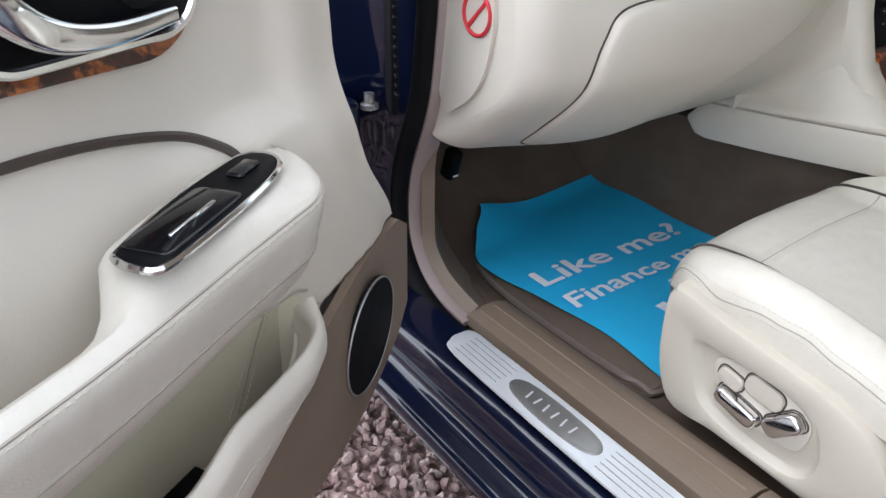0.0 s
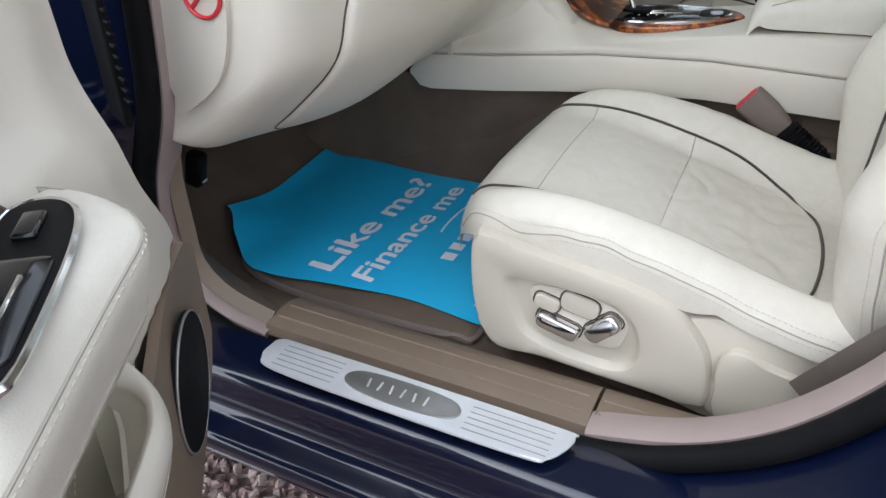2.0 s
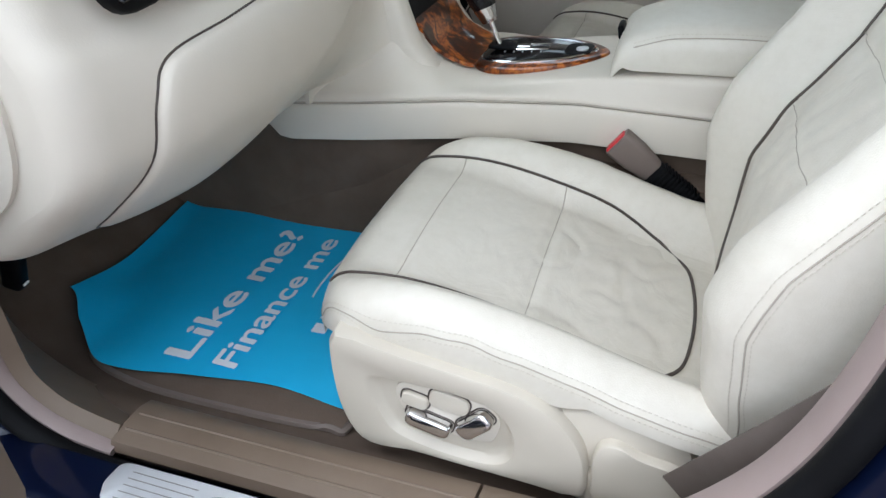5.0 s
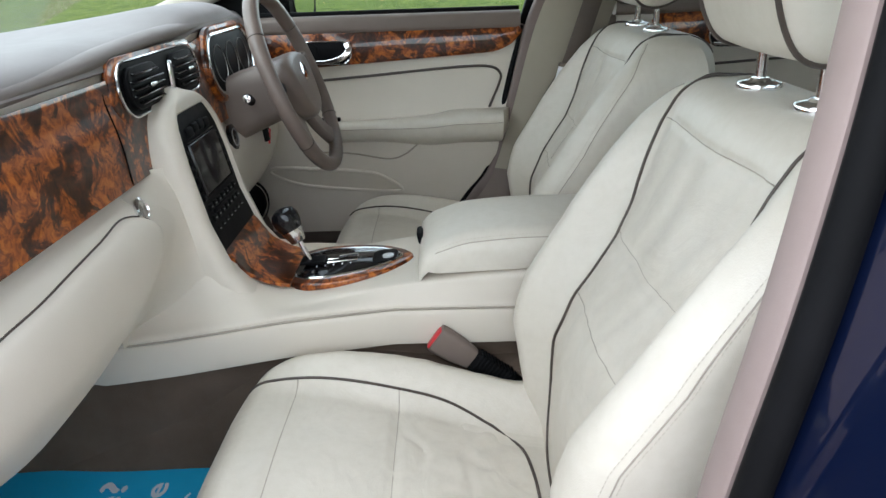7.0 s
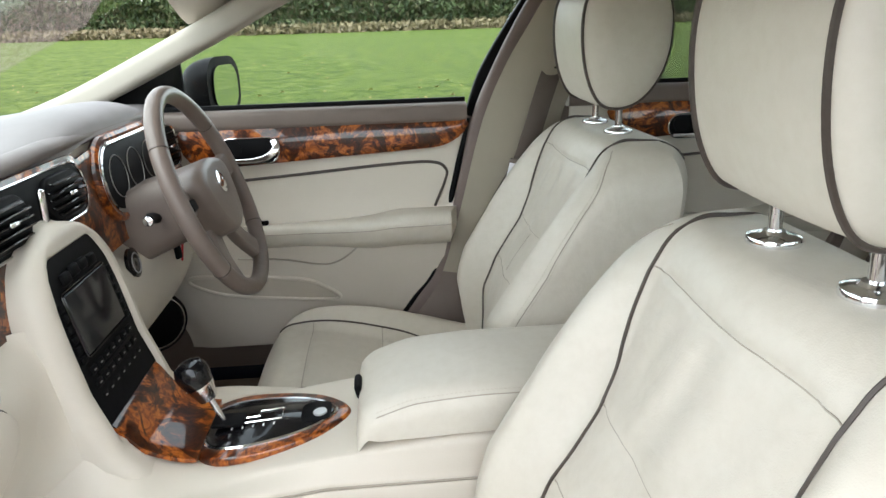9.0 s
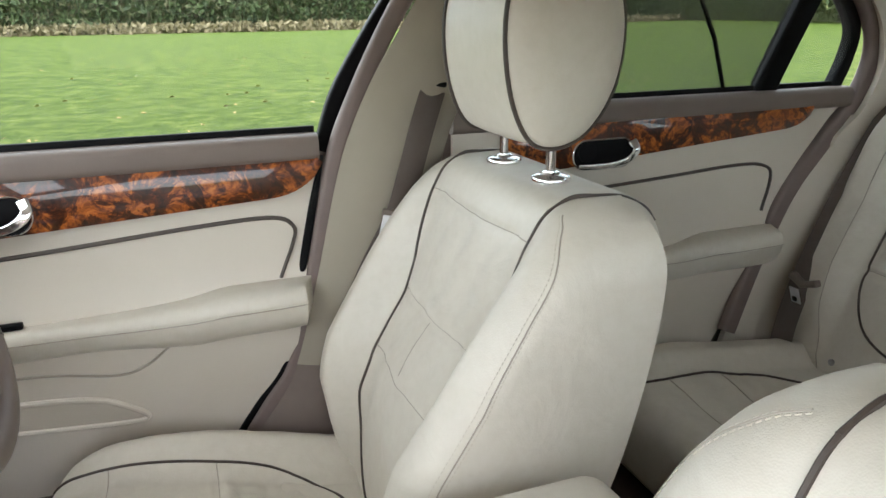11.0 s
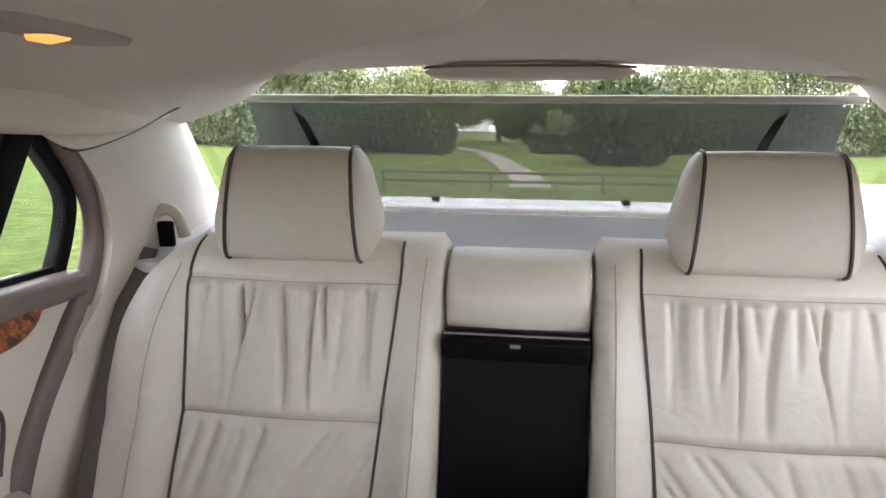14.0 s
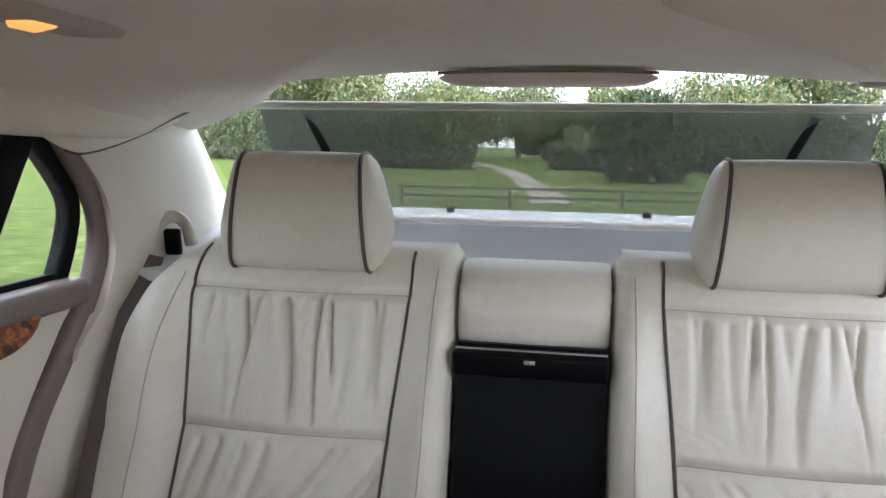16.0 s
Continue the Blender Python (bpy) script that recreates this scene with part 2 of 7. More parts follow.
def sweep(path, profile, closed=False, up=None, scale=None):
    """A profile of (side, up) pairs carried along a path."""
    path = [Vector(p) for p in path]
    rings = []
    for i, (p, (u, w)) in enumerate(zip(path, frames_along(path, closed, up))):
        k = scale(i / (len(path) - 1)) if scale else 1.0
        rings.append([p + w * (a * k) + u * (b * k) for a, b in profile])
    return loft(rings, around=closed)


def band(path, x0, x1, thick, lift=0.0):
    """A strip that lies across x0..x1 and follows a path in y and z; lift pushes it out of the path."""
    flat = [Vector((0, p[0], p[1])) for p in path]
    rings = []
    for i, p in enumerate(flat):
        t = (flat[min(i + 1, len(flat) - 1)] - flat[max(i - 1, 0)]).normalized()
        out = Vector((0, t.z, -t.y))
        rings.append([Vector((x, p.y, p.z)) + out * (lift + k * thick) for x, k in ((x0, -0.6), (x0 + 0.003, -1), (x1 - 0.003, -1), (x1, -0.6), (x1, 0.6), (x1 - 0.003, 1), (x0 + 0.003, 1), (x0, 0.6))])
    return loft(rings)


def ring(r, n=8, flat=1.0):
    return [(r * math.cos(2 * math.pi * i / n), r * flat * math.sin(2 * math.pi * i / n)) for i in range(n)]


def tube(path, r, n=8, closed=False, scale=None):
    return sweep(path, ring(r, n), closed, None, scale)


def rrect(w, h, r, n=5):
    """Rounded rectangle outline, half sizes w, h."""
    out = []
    for cx, cy, a0 in ((w - r, h - r, 0), (r - w, h - r, 90), (r - w, r - h, 180), (w - r, r - h, 270)):
        for k in range(n + 1):
            a = radians(a0 + 90 * k / n)
            out.append((cx + r * math.cos(a), cy + r * math.sin(a)))
    return out


def slab(outline, thick, m, bevel=0.0, steps=3):
    """A flat outline in the plane of m's x and y, given thickness along its z, with rounded front edges."""
    cx = sum(p[0] for p in outline) / len(outline)
    cy = sum(p[1] for p in outline) / len(outline)
    size = max(max(abs(p[0] - cx) for p in outline), max(abs(p[1] - cy) for p in outline))
    levels = [(0.0, 0.0)]
    for k in range(steps + 1 if bevel else 1):
        a = math.pi / 2 * k / max(1, steps)
        levels.append((bevel * (1 - math.cos(a)) if bevel else 0.0, thick - bevel * (1 - math.sin(a)) if bevel else thick))
    rings = []
    for inset, z in levels:
        k = 1 - inset / size
        rings.append([m @ Vector((cx + (x - cx) * k, cy + (y - cy) * k, z)) for x, y in outline])
    return loft(rings)


def box(sx, sy, sz, m, r=0.0, n=3):
    """A box of full sizes with rounded edges."""
    bm = bmesh.new()
    bmesh.ops.create_cube(bm, size=1.0)
    for v in bm.verts:
        v.co = Vector((v.co.x * sx, v.co.y * sy, v.co.z * sz))
    if r:
        bmesh.ops.bevel(bm, geom=bm.edges[:], offset=r, segments=n, profile=0.5, affect="EDGES", clamp_overlap=True)
    bm.transform(m)
    return bm


def lathe(profile, m, n=24):
    """A profile of (radius, height) pairs turned about m's z."""
    return loft([[m @ Vector((r * math.cos(2 * math.pi * i / n), r * math.sin(2 * math.pi * i / n), z)) for i in range(n)] for r, z in profile])


def sheet(fn, nu, nv, thick, flip=1.0):
    """A curved sheet fn(u, v), u and v from 0 to 1, with thickness along its normal."""
    g = [[Vector(fn(i / nu, j / nv)) for j in range(nv + 1)] for i in range(nu + 1)]
    bm = bmesh.new()
    layers = []
    for side in (0.0, thick * flip):
        rows = []
        for i in range(nu + 1):
            row = []
            for j in range(nv + 1):
                du = g[min(i + 1, nu)][j] - g[max(i - 1, 0)][j]
                dv = g[i][min(j + 1, nv)] - g[i][max(j - 1, 0)]
                nrm = du.cross(dv)
                nrm = nrm.normalized() if nrm.length > 1e-12 else Vector((0, 0, 1))
                row.append(bm.verts.new(g[i][j] + nrm * side))
            rows.append(row)
        layers.append(rows)
    a, b = layers
    for i in range(nu):
        for j in range(nv):
            bm.faces.new((a[i][j], a[i + 1][j], a[i + 1][j + 1], a[i][j + 1]))
            bm.faces.new((b[i][j], b[i][j + 1], b[i + 1][j + 1], b[i + 1][j]))
    rim = [(i, 0) for i in range(nu)] + [(nu, j) for j in range(nv)] + [(i, nv) for i in range(nu, 0, -1)] + [(0, j) for j in range(nv, 0, -1)]
    for p, q in zip(rim, rim[1:] + rim[:1]):
        bm.faces.new((a[p[0]][p[1]], b[p[0]][p[1]], b[q[0]][q[1]], a[q[0]][q[1]]))
    return bm


class Pad:
    """An upholstered pad: lateral x, length s, height d over a base plane, with rounded rims."""

    def __init__(self, origin, xdir, sdir, ddir, s0, s1, left, right, front, back, rim=0.04, end=0.03, back_rim=0.03):
        self.o, self.x, self.s, self.d = (Vector(v) for v in (origin, xdir, sdir, ddir))
        self.s0, self.s1, self.left, self.right = s0, s1, left, right
        self.front, self.back, self.rim, self.end, self.back_rim = front, back, rim, end, back_rim

    def drop(self, dist, r):
        if dist >= r:
            return 0.0
        k = (r - max(0.0, dist)) / r
        return r * (1 - math.sqrt(max(0.0, 1 - k * k)))

    def height(self, x, s):
        a, b = self.left(s), self.right(s)
        return self.front(x, s) - self.drop(min(x - a, b - x), self.rim) - self.drop(min(s - self.s0, self.s1 - s), self.end)

    def at(self, x, s, lift=0.0):
        return self.o + self.x * x + self.s * s + self.d * (self.height(x, s) + lift)

    def mesh(self, nx=44, ns=48):
        rings = []
        for j in range(ns + 1):
            q = 0.5 - 0.5 * math.cos(math.pi * j / ns)
            q = 0.6 * q + 0.4 * j / ns
            s = self.s0 + (self.s1 - self.s0) * q
            a, b = self.left(s), self.right(s)
            row = []
            for i in range(nx + 1):
                w = i / nx
                w = 0.55 * (0.5 - 0.5 * math.cos(math.pi * w)) + 0.45 * w
                row.append(self.at(a + (b - a) * w, s))
            for i in range(10, -1, -1):
                x = a + (b - a) * i / 10
                d = self.back(x, s) + self.drop(min(x - a, b - x), self.back_rim) + self.drop(min(s - self.s0, self.s1 - s), self.end)
                d = min(d, self.height(x, s) - 0.003)
                row.append(self.o + self.x * x + self.s * s + self.d * d)
            rings.append(row)
        return loft(rings)

    def path(self, pts, lift=0.0, steps=8, closed=False):
        return [self.at(p.x, p.y, lift) for p in curve([(x, s, 0) for x, s in pts], steps, closed)]


def stitches(path, gap=0.006, length=0.0035, r=0.0006):
    """A row of thread stitches along a path, as one mesh."""
    bm = bmesh.new()
    run = 0.0
    for a, b in zip(path, path[1:]):
        seg = (b - a).length
        t = (b - a).normalized() if seg > 1e-9 else None
        while t is not None and run < seg:
            c = a + t * run
            side = t.orthogonal().normalized()
            other = t.cross(side)
            ends = []
            for k in (0, length):
                ends.append([bm.verts.new(c + t * k + side * (r * x) + other * (r * y)) for x, y in ((1, 0), (0, 1), (-1, 0), (0, -1))])
            for i in range(4):
                bm.faces.new((ends[0][i], ends[0][(i + 1) % 4], ends[1][(i + 1) % 4], ends[1][i]))
            run += gap
        run -= seg
    return bm


def at_plane(o, xdir, ydir):
    """A frame with origin o, x along xdir, y along ydir and z out of the plane."""
    x = Vector(xdir).normalized()
    z = x.cross(Vector(ydir)).normalized()
    y = z.cross(x)
    return Matrix(((x.x, y.x, z.x, o[0]), (x.y, y.y, z.y, o[1]), (x.z, y.z, z.z, o[2]), (0, 0, 0, 1)))

# ---- ground and surroundings ----
def rise(x, y):
    """Height of the ground: flat drive, field climbing gently to the hedge."""
    return 1.05 * sstep(6, 44, x) + 0.35 * sstep(-14, -50, y) + 0.8 * sstep(20, 60, y)


def surroundings():
    m, n, l, b = material("grass_and_gravel")
    geo = n.new("ShaderNodeNewGeometry")
    sep = n.new("ShaderNodeSeparateXYZ")
    l.new(geo.outputs["Position"], sep.inputs["Vector"])
    v = geo.outputs["Position"]
    grass = ramp(n, l, noise_tex(n, l, v, 2.4, 15, 0.88, 0.2), [(0.36, (0.024, 0.044, 0.006)), (0.5, (0.078, 0.116, 0.016)), (0.64, (0.185, 0.205, 0.05))])
    l.new(grass, b.inputs["Base Color"])
    b.inputs["Roughness"].default_value = 0.9
    b.inputs["Specular IOR Level"].default_value = 0.15
    bump(n, l, b, noise_tex(n, l, v, 22, 8, 0.8), 0.9, 0.06)
    bm = bmesh.new()
    xs = [-400, -120, -60, -30, -15, -8, -4, 0, 3, 6, 9, 12, 16, 20, 25, 30, 36, 44, 60, 100, 200, 400]
    ys = [-400, -150, -80, -50, -40, -30, -22, -16, -12, -8, -4, 0, 4, 8, 14, 20, 30, 45, 60, 120, 400]
    g = [[bm.verts.new((x, y, rise(x, y))) for y in ys] for x in xs]
    for i in range(len(xs) - 1):
        for j in range(len(ys) - 1):
            bm.faces.new((g[i][j], g[i + 1][j], g[i + 1][j + 1], g[i][j + 1]))
    solo("ground", bm, m, "mown green grass field with fallen leaves", "ground", kind="structure")

    gm, n, l, b = material("pink_gravel")
    v = coords(n, l)
    vo = n.new("ShaderNodeTexVoronoi")
    vo.inputs["Scale"].default_value = 55
    l.new(v, vo.inputs["Vector"])
    hsv = n.new("ShaderNodeSeparateColor")
    l.new(vo.outputs["Color"], hsv.inputs["Color"])
    l.new(ramp(n, l, hsv.outputs[0], [(0.0, (0.16, 0.10, 0.09)), (0.5, (0.30, 0.20, 0.18)), (1.0, (0.44, 0.34, 0.31))]), b.inputs["Base Color"])
    b.inputs["Roughness"].default_value = 0.85
    bump(n, l, b, vo.outputs["Distance"], 1.0, 0.02)
    bm = bmesh.new()
    outline = curve([(-9, 30, 0), (5.5, 30, 0), (4.6, 10, 0), (4.7, -2, 0), (4.4, -5.2, 0), (2.0, -6.8, 0), (-2.5, -7.8, 0), (-5, -14, 0), (-9, -17, 0)], 5, True)
    vs = [bm.verts.new((p.x, p.y, 0.012 + rise(p.x, p.y))) for p in outline]
    bm.faces.new(vs)
    bmesh.ops.triangulate(bm, faces=bm.faces[:])
    solo("gravel_drive", bm, gm, "pinkish gravel drive beside the lawn", "drive", kind="structure")
    def lane(u, v):
        y = -16.5 - 28 * u
        x = lerp([(-44.5, 5.6), (-36, 3.2), (-26, 1.4), (-16.5, 0.3)], y) + (v - 0.5) * 0.9
        return (x, y, 0.02 + rise(x, y))
    solo("path", sheet(lane, 24, 2, 0.02, -1), surface("worn_earth_path", (0.15, 0.125, 0.085), (0.21, 0.18, 0.13), 0.9, 1.5, 30, 0.01), "narrow pale garden path over the lawn", "path", kind="structure")


surroundings()


def body_shell():
    """The painted body, its openings, pillars and roof."""
    car = thing("saloon_car", "dark navy metallic saloon car body with one door open", "car", at=(0, -0.5, 0.0))
    # sills, both sides
    for side in (-1, 1):
        prof = [(0.690, 0.30), (0.742, 0.318), (0.748, 0.352), (0.756, 0.3615)] + [(p.x, p.y) for p in curve(
            [(0.770, 0.3628, 0), (0.806, 0.3630, 0), (0.820, 0.3605, 0), (0.828, 0.3530, 0), (0.8325, 0.335, 0), (0.836, 0.318, 0), (0.842, 0.3085, 0), (0.852, 0.3055, 0), (0.868, 0.3045, 0), (0.8755, 0.3005, 0), (0.878, 0.291, 0)], 4)] + [
            (0.873, 0.276), (0.866, 0.2745), (0.8655, 0.270), (0.869, 0.266), (0.858, 0.244), (0.838, 0.222), (0.80, 0.198), (0.76, 0.185), (0.70, 0.18)]
        ends = [(-1.62, 1.0), (-0.6, 1.0), (0.0, 1.0), (0.40, 1.0), (0.85, 1.0)]
        part("sill", loft([[(side * x, y, z) for x, z in prof] for y, _ in ends]), PAINT, car, "navy painted sill")
    # front wing inner post behind the open door, with hinge
    def jamb(pts, out0, out1):
        flat = curve([(0, y, z) for y, z in pts], 6)
        def fn(u, v):
            k = u * (len(flat) - 1)
            i = min(int(k), len(flat) - 2)
            p = flat[i].lerp(flat[i + 1], k - i)
            t = (flat[i + 1] - flat[i]).normalized()
            nrm = Vector((0, -t.z, t.y))
            off = 0.022 + (out0 + (out1 - out0) * u) * v ** 1.4
            return (-0.748 - 0.105 * v + 0.02 * math.sin(math.pi * v), p.y + nrm.y * off, p.z + nrm.z * off)
        return sheet(fn, 60, 10, 0.012)
    part("hinge_pillar", jamb([(0.395, 1.0), (0.405, 0.86), (0.418, 0.73), (0.434, 0.64), (0.474, 0.535), (0.480, 0.445), (0.452, 0.388), (0.405, 0.358)], 0.13, 0.05), PAINT, car, "navy painted hinge pillar")
    part("pillar_jamb", jamb([(-0.09, 0.355), (-0.19, 0.387), (-0.265, 0.438), (-0.321, 0.508), (-0.353, 0.575), (-0.372, 0.65), (-0.385, 0.74), (-0.409, 0.88), (-0.424, 1.0), (-0.434, 1.12), (-0.448, 1.30)], 0.01, 0.07), PAINT, car, "navy painted pillar jamb")
    part("front_wing", sheet(lambda u, v: (-0.80 - 0.11 * math.sin(1.57 * v) * (1 - 0.2 * u), 0.52 + 1.2 * u, 0.98 - 0.75 * v), 8, 10, 0.02), PAINT, car, "navy painted wing")
    cover = part("ribbed_cover", box(0.010, 0.050, 0.42, Matrix.Translation((-0.802, 0.418, 0.865)) @ pose(0, 0, 0, 2, 0, -25), 0.004), RUBBER, car, "flat ribbed black cable cover")
    for k in range(34):
        part("rib", box(0.005, 0.036, 0.0045, Matrix.Translation((-0.8065, 0.4157 - 0.0004 * k, 1.055 - 0.0112 * k)) @ pose(0, 0, 0, 2, 0, -25), 0.001, 1), BLACK, cover)
    hinge = part("door_hinge", box(0.055, 0.05, 0.09, Matrix.Translation((-0.845, 0.490, 0.615)), 0.012), PAINT, car, "navy painted door hinge")
    part("bolt", lathe([(0.0, 0.0), (0.012, 0.0), (0.012, 0.006), (0.007, 0.008), (0.007, 0.02), (0.0, 0.021)], Matrix.Translation((-0.805, 0.469, 0.645)), 12), DARK_STEEL, hinge, "steel bolt")
    # rear door skin behind the opening, and mirrored flank
    for side in (-1, 1):
        def flank(u, v, side=side):
            z = 0.36 + 0.62 * v
            y = line([(0.36, -0.24), (0.44, -0.33), (0.51, -0.39), (0.58, -0.42), (0.70, -0.445), (0.98, -0.48)], z) - 0.03 - 1.85 * u
            return (side * (0.862 + 0.045 * math.sin(math.pi * (0.15 + 0.7 * v)) - 0.05 * u * u), y, z)
        part("flank", sheet(flank, 16, 12, 0.02, side), PAINT, car, "navy painted rear flank")
    part("roof_skin", sheet(lambda u, v: (-0.66 + 1.32 * u, 0.15 - 2.1 * v, 1.385 + 0.055 * math.sin(math.pi * u) + 0.02 * math.sin(math.pi * v)), 14, 14, 0.012), PAINT, car, "navy painted roof")
    part("boot_lid", sheet(lambda u, v: (-0.75 + 1.5 * u, -2.32 - 0.55 * v, 1.0 - 0.06 * v + 0.02 * math.sin(math.pi * u)), 10, 8, 0.02), PAINT, car, "navy painted boot lid")
    part("bonnet", sheet(lambda u, v: (-0.80 + 1.6 * u, 0.98 + 1.2 * v, 0.955 - 0.09 * v * v + 0.03 * math.sin(math.pi * u)), 12, 10, 0.02), PAINT, car, "navy painted bonnet")
    part("scuttle", box(1.55, 0.14, 0.03, Matrix.Translation((0, 0.93, 0.945)), 0.01), BLACK, car, "black scuttle panel")
    part("underbody", box(1.6, 3.6, 0.03, Matrix.Translation((0, -0.7, 0.225)), 0.01), BLACK, car)
    part("bulkhead", box(1.56, 0.03, 0.70, Matrix.Translation((0, 0.90, 0.60)), 0.01), CARPET, car, "dark bulkhead")
    part("boot_wall", box(1.5, 0.03, 0.75, Matrix.Translation((0, -1.82, 0.62)), 0.01), CARPET, car)
    return car


body = body_shell()

# brushed treadplate with grooves and a badge panel (raised lettering left as bars)
def treadplate():
    tp = thing("treadplate", "brushed steel treadplate with grey badge panel on the sill", "treadplate", at=(-0.785, 0.09, 0.372))
    pts = [(p.x, p.y) for p in curve([(-0.760, 0.290, 0), (-0.775, 0.297, 0), (-0.796, 0.294, 0), (-0.811, 0.265, 0), (-0.814, 0.10, 0), (-0.812, -0.045, 0), (-0.804, -0.068, 0), (-0.784, -0.082, 0), (-0.764, -0.086, 0), (-0.758, -0.07, 0), (-0.757, 0.10, 0), (-0.758, 0.25, 0)], 5, True)]
    plate = part("plate", slab(pts, 0.0025, Matrix.Translation((0, 0, 0.3735)), 0.0012, 2), STEEL, tp)
    for k in range(5):
        x = -0.768 - 0.0085 * k
        for y0, y1 in ((0.275, 0.192), (0.028, -0.066)):
            part("groove", box(0.0012, abs(y1 - y0), 0.0006, Matrix.Translation((x, (y0 + y1) / 2, 0.3762)), 0.0002, 1), DARK_STEEL, tp)
    oval = [(p.x, p.y) for p in curve([(-0.785, 0.182, 0), (-0.799, 0.166, 0), (-0.804, 0.11, 0), (-0.799, 0.052, 0), (-0.785, 0.036, 0), (-0.770, 0.052, 0), (-0.766, 0.11, 0), (-0.770, 0.166, 0)], 6, True)]
    badge = part("badge_panel", slab(oval, 0.0022, Matrix.Translation((0, 0, 0.3758)), 0.001, 2), DARK_STEEL, tp, "grey oval badge panel")
    for k in range(6):
        part("badge_bar", box(0.014, 0.0026, 0.0010, Matrix.Translation((-0.785, 0.150 - 0.0145 * k, 0.3783)) @ pose(0, 0, 0, 0, 0, 0 if k % 2 else 12), 0.0003, 1), STEEL, badge, "raised silver bar")


treadplate()

# ---- floor and sill trim ----
def floor_fn(u, v):
    y = 0.86 - 2.4 * u
    x = -0.70 + 1.40 * v
    z = 0.285 + 0.028 * sstep(-0.2, 0.0, y) + 0.25 * sstep(0.56, 0.88, y)
    z += 0.20 * sstep(0.185, 0.135, abs(x)) * sstep(-0.9, -0.3, y)
    z += 0.03 * sstep(0.60, 0.66, abs(x))
    return (x, y, z)


solo("carpet_floor", sheet(floor_fn, 70, 70, 0.02, -1), CARPET, "dark brown moulded carpet covering the footwells", "carpet", kind="structure")

# ---- door opening trim on the open side ----
OPENING = [(0.395, 1.0), (0.405, 0.86), (0.418, 0.73), (0.434, 0.64), (0.474, 0.535), (0.480, 0.445), (0.452, 0.388), (0.405, 0.358), (0.340, 0.346), (0.15, 0.342), (-0.09, 0.355), (-0.19, 0.387), (-0.265, 0.438), (-0.321, 0.508), (-0.353, 0.575),
           (-0.372, 0.65), (-0.385, 0.74), (-0.409, 0.88), (-0.424, 1.0), (-0.434, 1.12), (-0.455, 1.30)]


def opening_x(z, base):
    return base + 0.09 * sstep(1.15, 1.42, z) * (1 if base < 0 else -1)


def opening_trim():
    def outward(pts, off, dx):
        """Points of the opening pushed out of it by off, and sideways by dx."""
        flat = curve([(0, y, z) for y, z in pts], 6)
        out = []
        for i, p in enumerate(flat):
            t = (flat[min(i + 1, len(flat) - 1)] - flat[max(i - 1, 0)]).normalized()
            nrm = Vector((0, t.z, -t.y))
            out.append(Vector((opening_x(p.z, -0.735) + dx, p.y - nrm.y * -off, p.z - nrm.z * -off)))
        return out
    solo("door_seal", tube(outward(OPENING, -0.010, -0.012), 0.0135, 10), RUBBER, "black rubber door seal round the opening", "door seal", kind="structure")
    for pts in (OPENING[:9], OPENING[10:]):
        solo("opening_trim", band([(p.y, p.z) for p in curve([(0, y, z) for y, z in pts], 6)], -0.738, -0.700, 0.005), TAUPE_TRIM, "rosy taupe finisher round the door opening", "trim", kind="structure")
    # brown scuff panel along the sill, in two lengths
    def scuff(name, y0, y1):
        prof = [(-0.640, 0.300), (-0.643, 0.338), (-0.652, 0.352), (-0.672, 0.360), (-0.705, 0.362), (-0.726, 0.357), (-0.731, 0.345), (-0.72, 0.32), (-0.67, 0.29)]
        ridge = [(x, z) for x, z in prof]
        bm = loft([[(x, y, z) for x, z in ridge] for y in [y0 + (y1 - y0) * k / 8 for k in range(9)]])
        ob = solo(name, bm, SILL_TRIM, "brown plastic scuff panel along the sill", "scuff panel", kind="structure")
        for x, z in ((-0.682, 0.3602), (-0.708, 0.3612)):
            part("ridge", tube([(x, y0 + (y1 - y0) * (0.02 + 0.96 * k / 6), z) for k in range(7)], 0.002, 5), SILL_TRIM, ob)
    scuff("scuff_panel", 0.345, -0.088)
    scuff("scuff_panel", -0.092, -0.30)
    kick = [(0.345, 0.352), (0.42, 0.372), (0.468, 0.43), (0.470, 0.54), (0.432, 0.66)]
    def kick_fn(u, v):
        y = lerp([(k / 4, p[0]) for k, p in enumerate(kick)], v)
        z = lerp([(k / 4, p[1]) for k, p in enumerate(kick)], v)
        return (-0.722 + 0.075 * u, y + 0.16 * u * (0.15 + v), z - 0.06 * u * (1 - v))
    solo("kick_panel", sheet(kick_fn, 12, 16, 0.02), SILL_TRIM, "brown plastic kick panel beside the footwell", "kick panel", kind="structure")
    rel = thing("bonnet_release", "black bonnet release lever under the dashboard", "lever", at=(-0.648, 0.490, 0.50))
    part("lever", box(0.022, 0.026, 0.052, Matrix.Translation((-0.648, 0.495, 0.520)) @ pose(0, 0, 0, 15, 0, 8), 0.007), BLACK, rel)
    part("mark", box(0.010, 0.002, 0.003, Matrix.Translation((-0.650, 0.481, 0.505)) @ pose(0, 0, 0, 15, 0, 8), 0.0006, 1), WHITE, rel, "white mark")
    # inside trim of the pillar on the open side
    def pil(u, v):
        z = 0.42 + 0.92 * v
        y = line([(z_, y_) for y_, z_ in OPENING[12:]], z)
        return (opening_x(z, -0.712) + 0.015 * u, y - 0.006 - 0.14 * u, z)
    solo("pillar_trim", sheet(pil, 8, 20, 0.015), PILLAR, "beige cloth pillar trim", "pillar trim", kind="structure")


opening_trim()


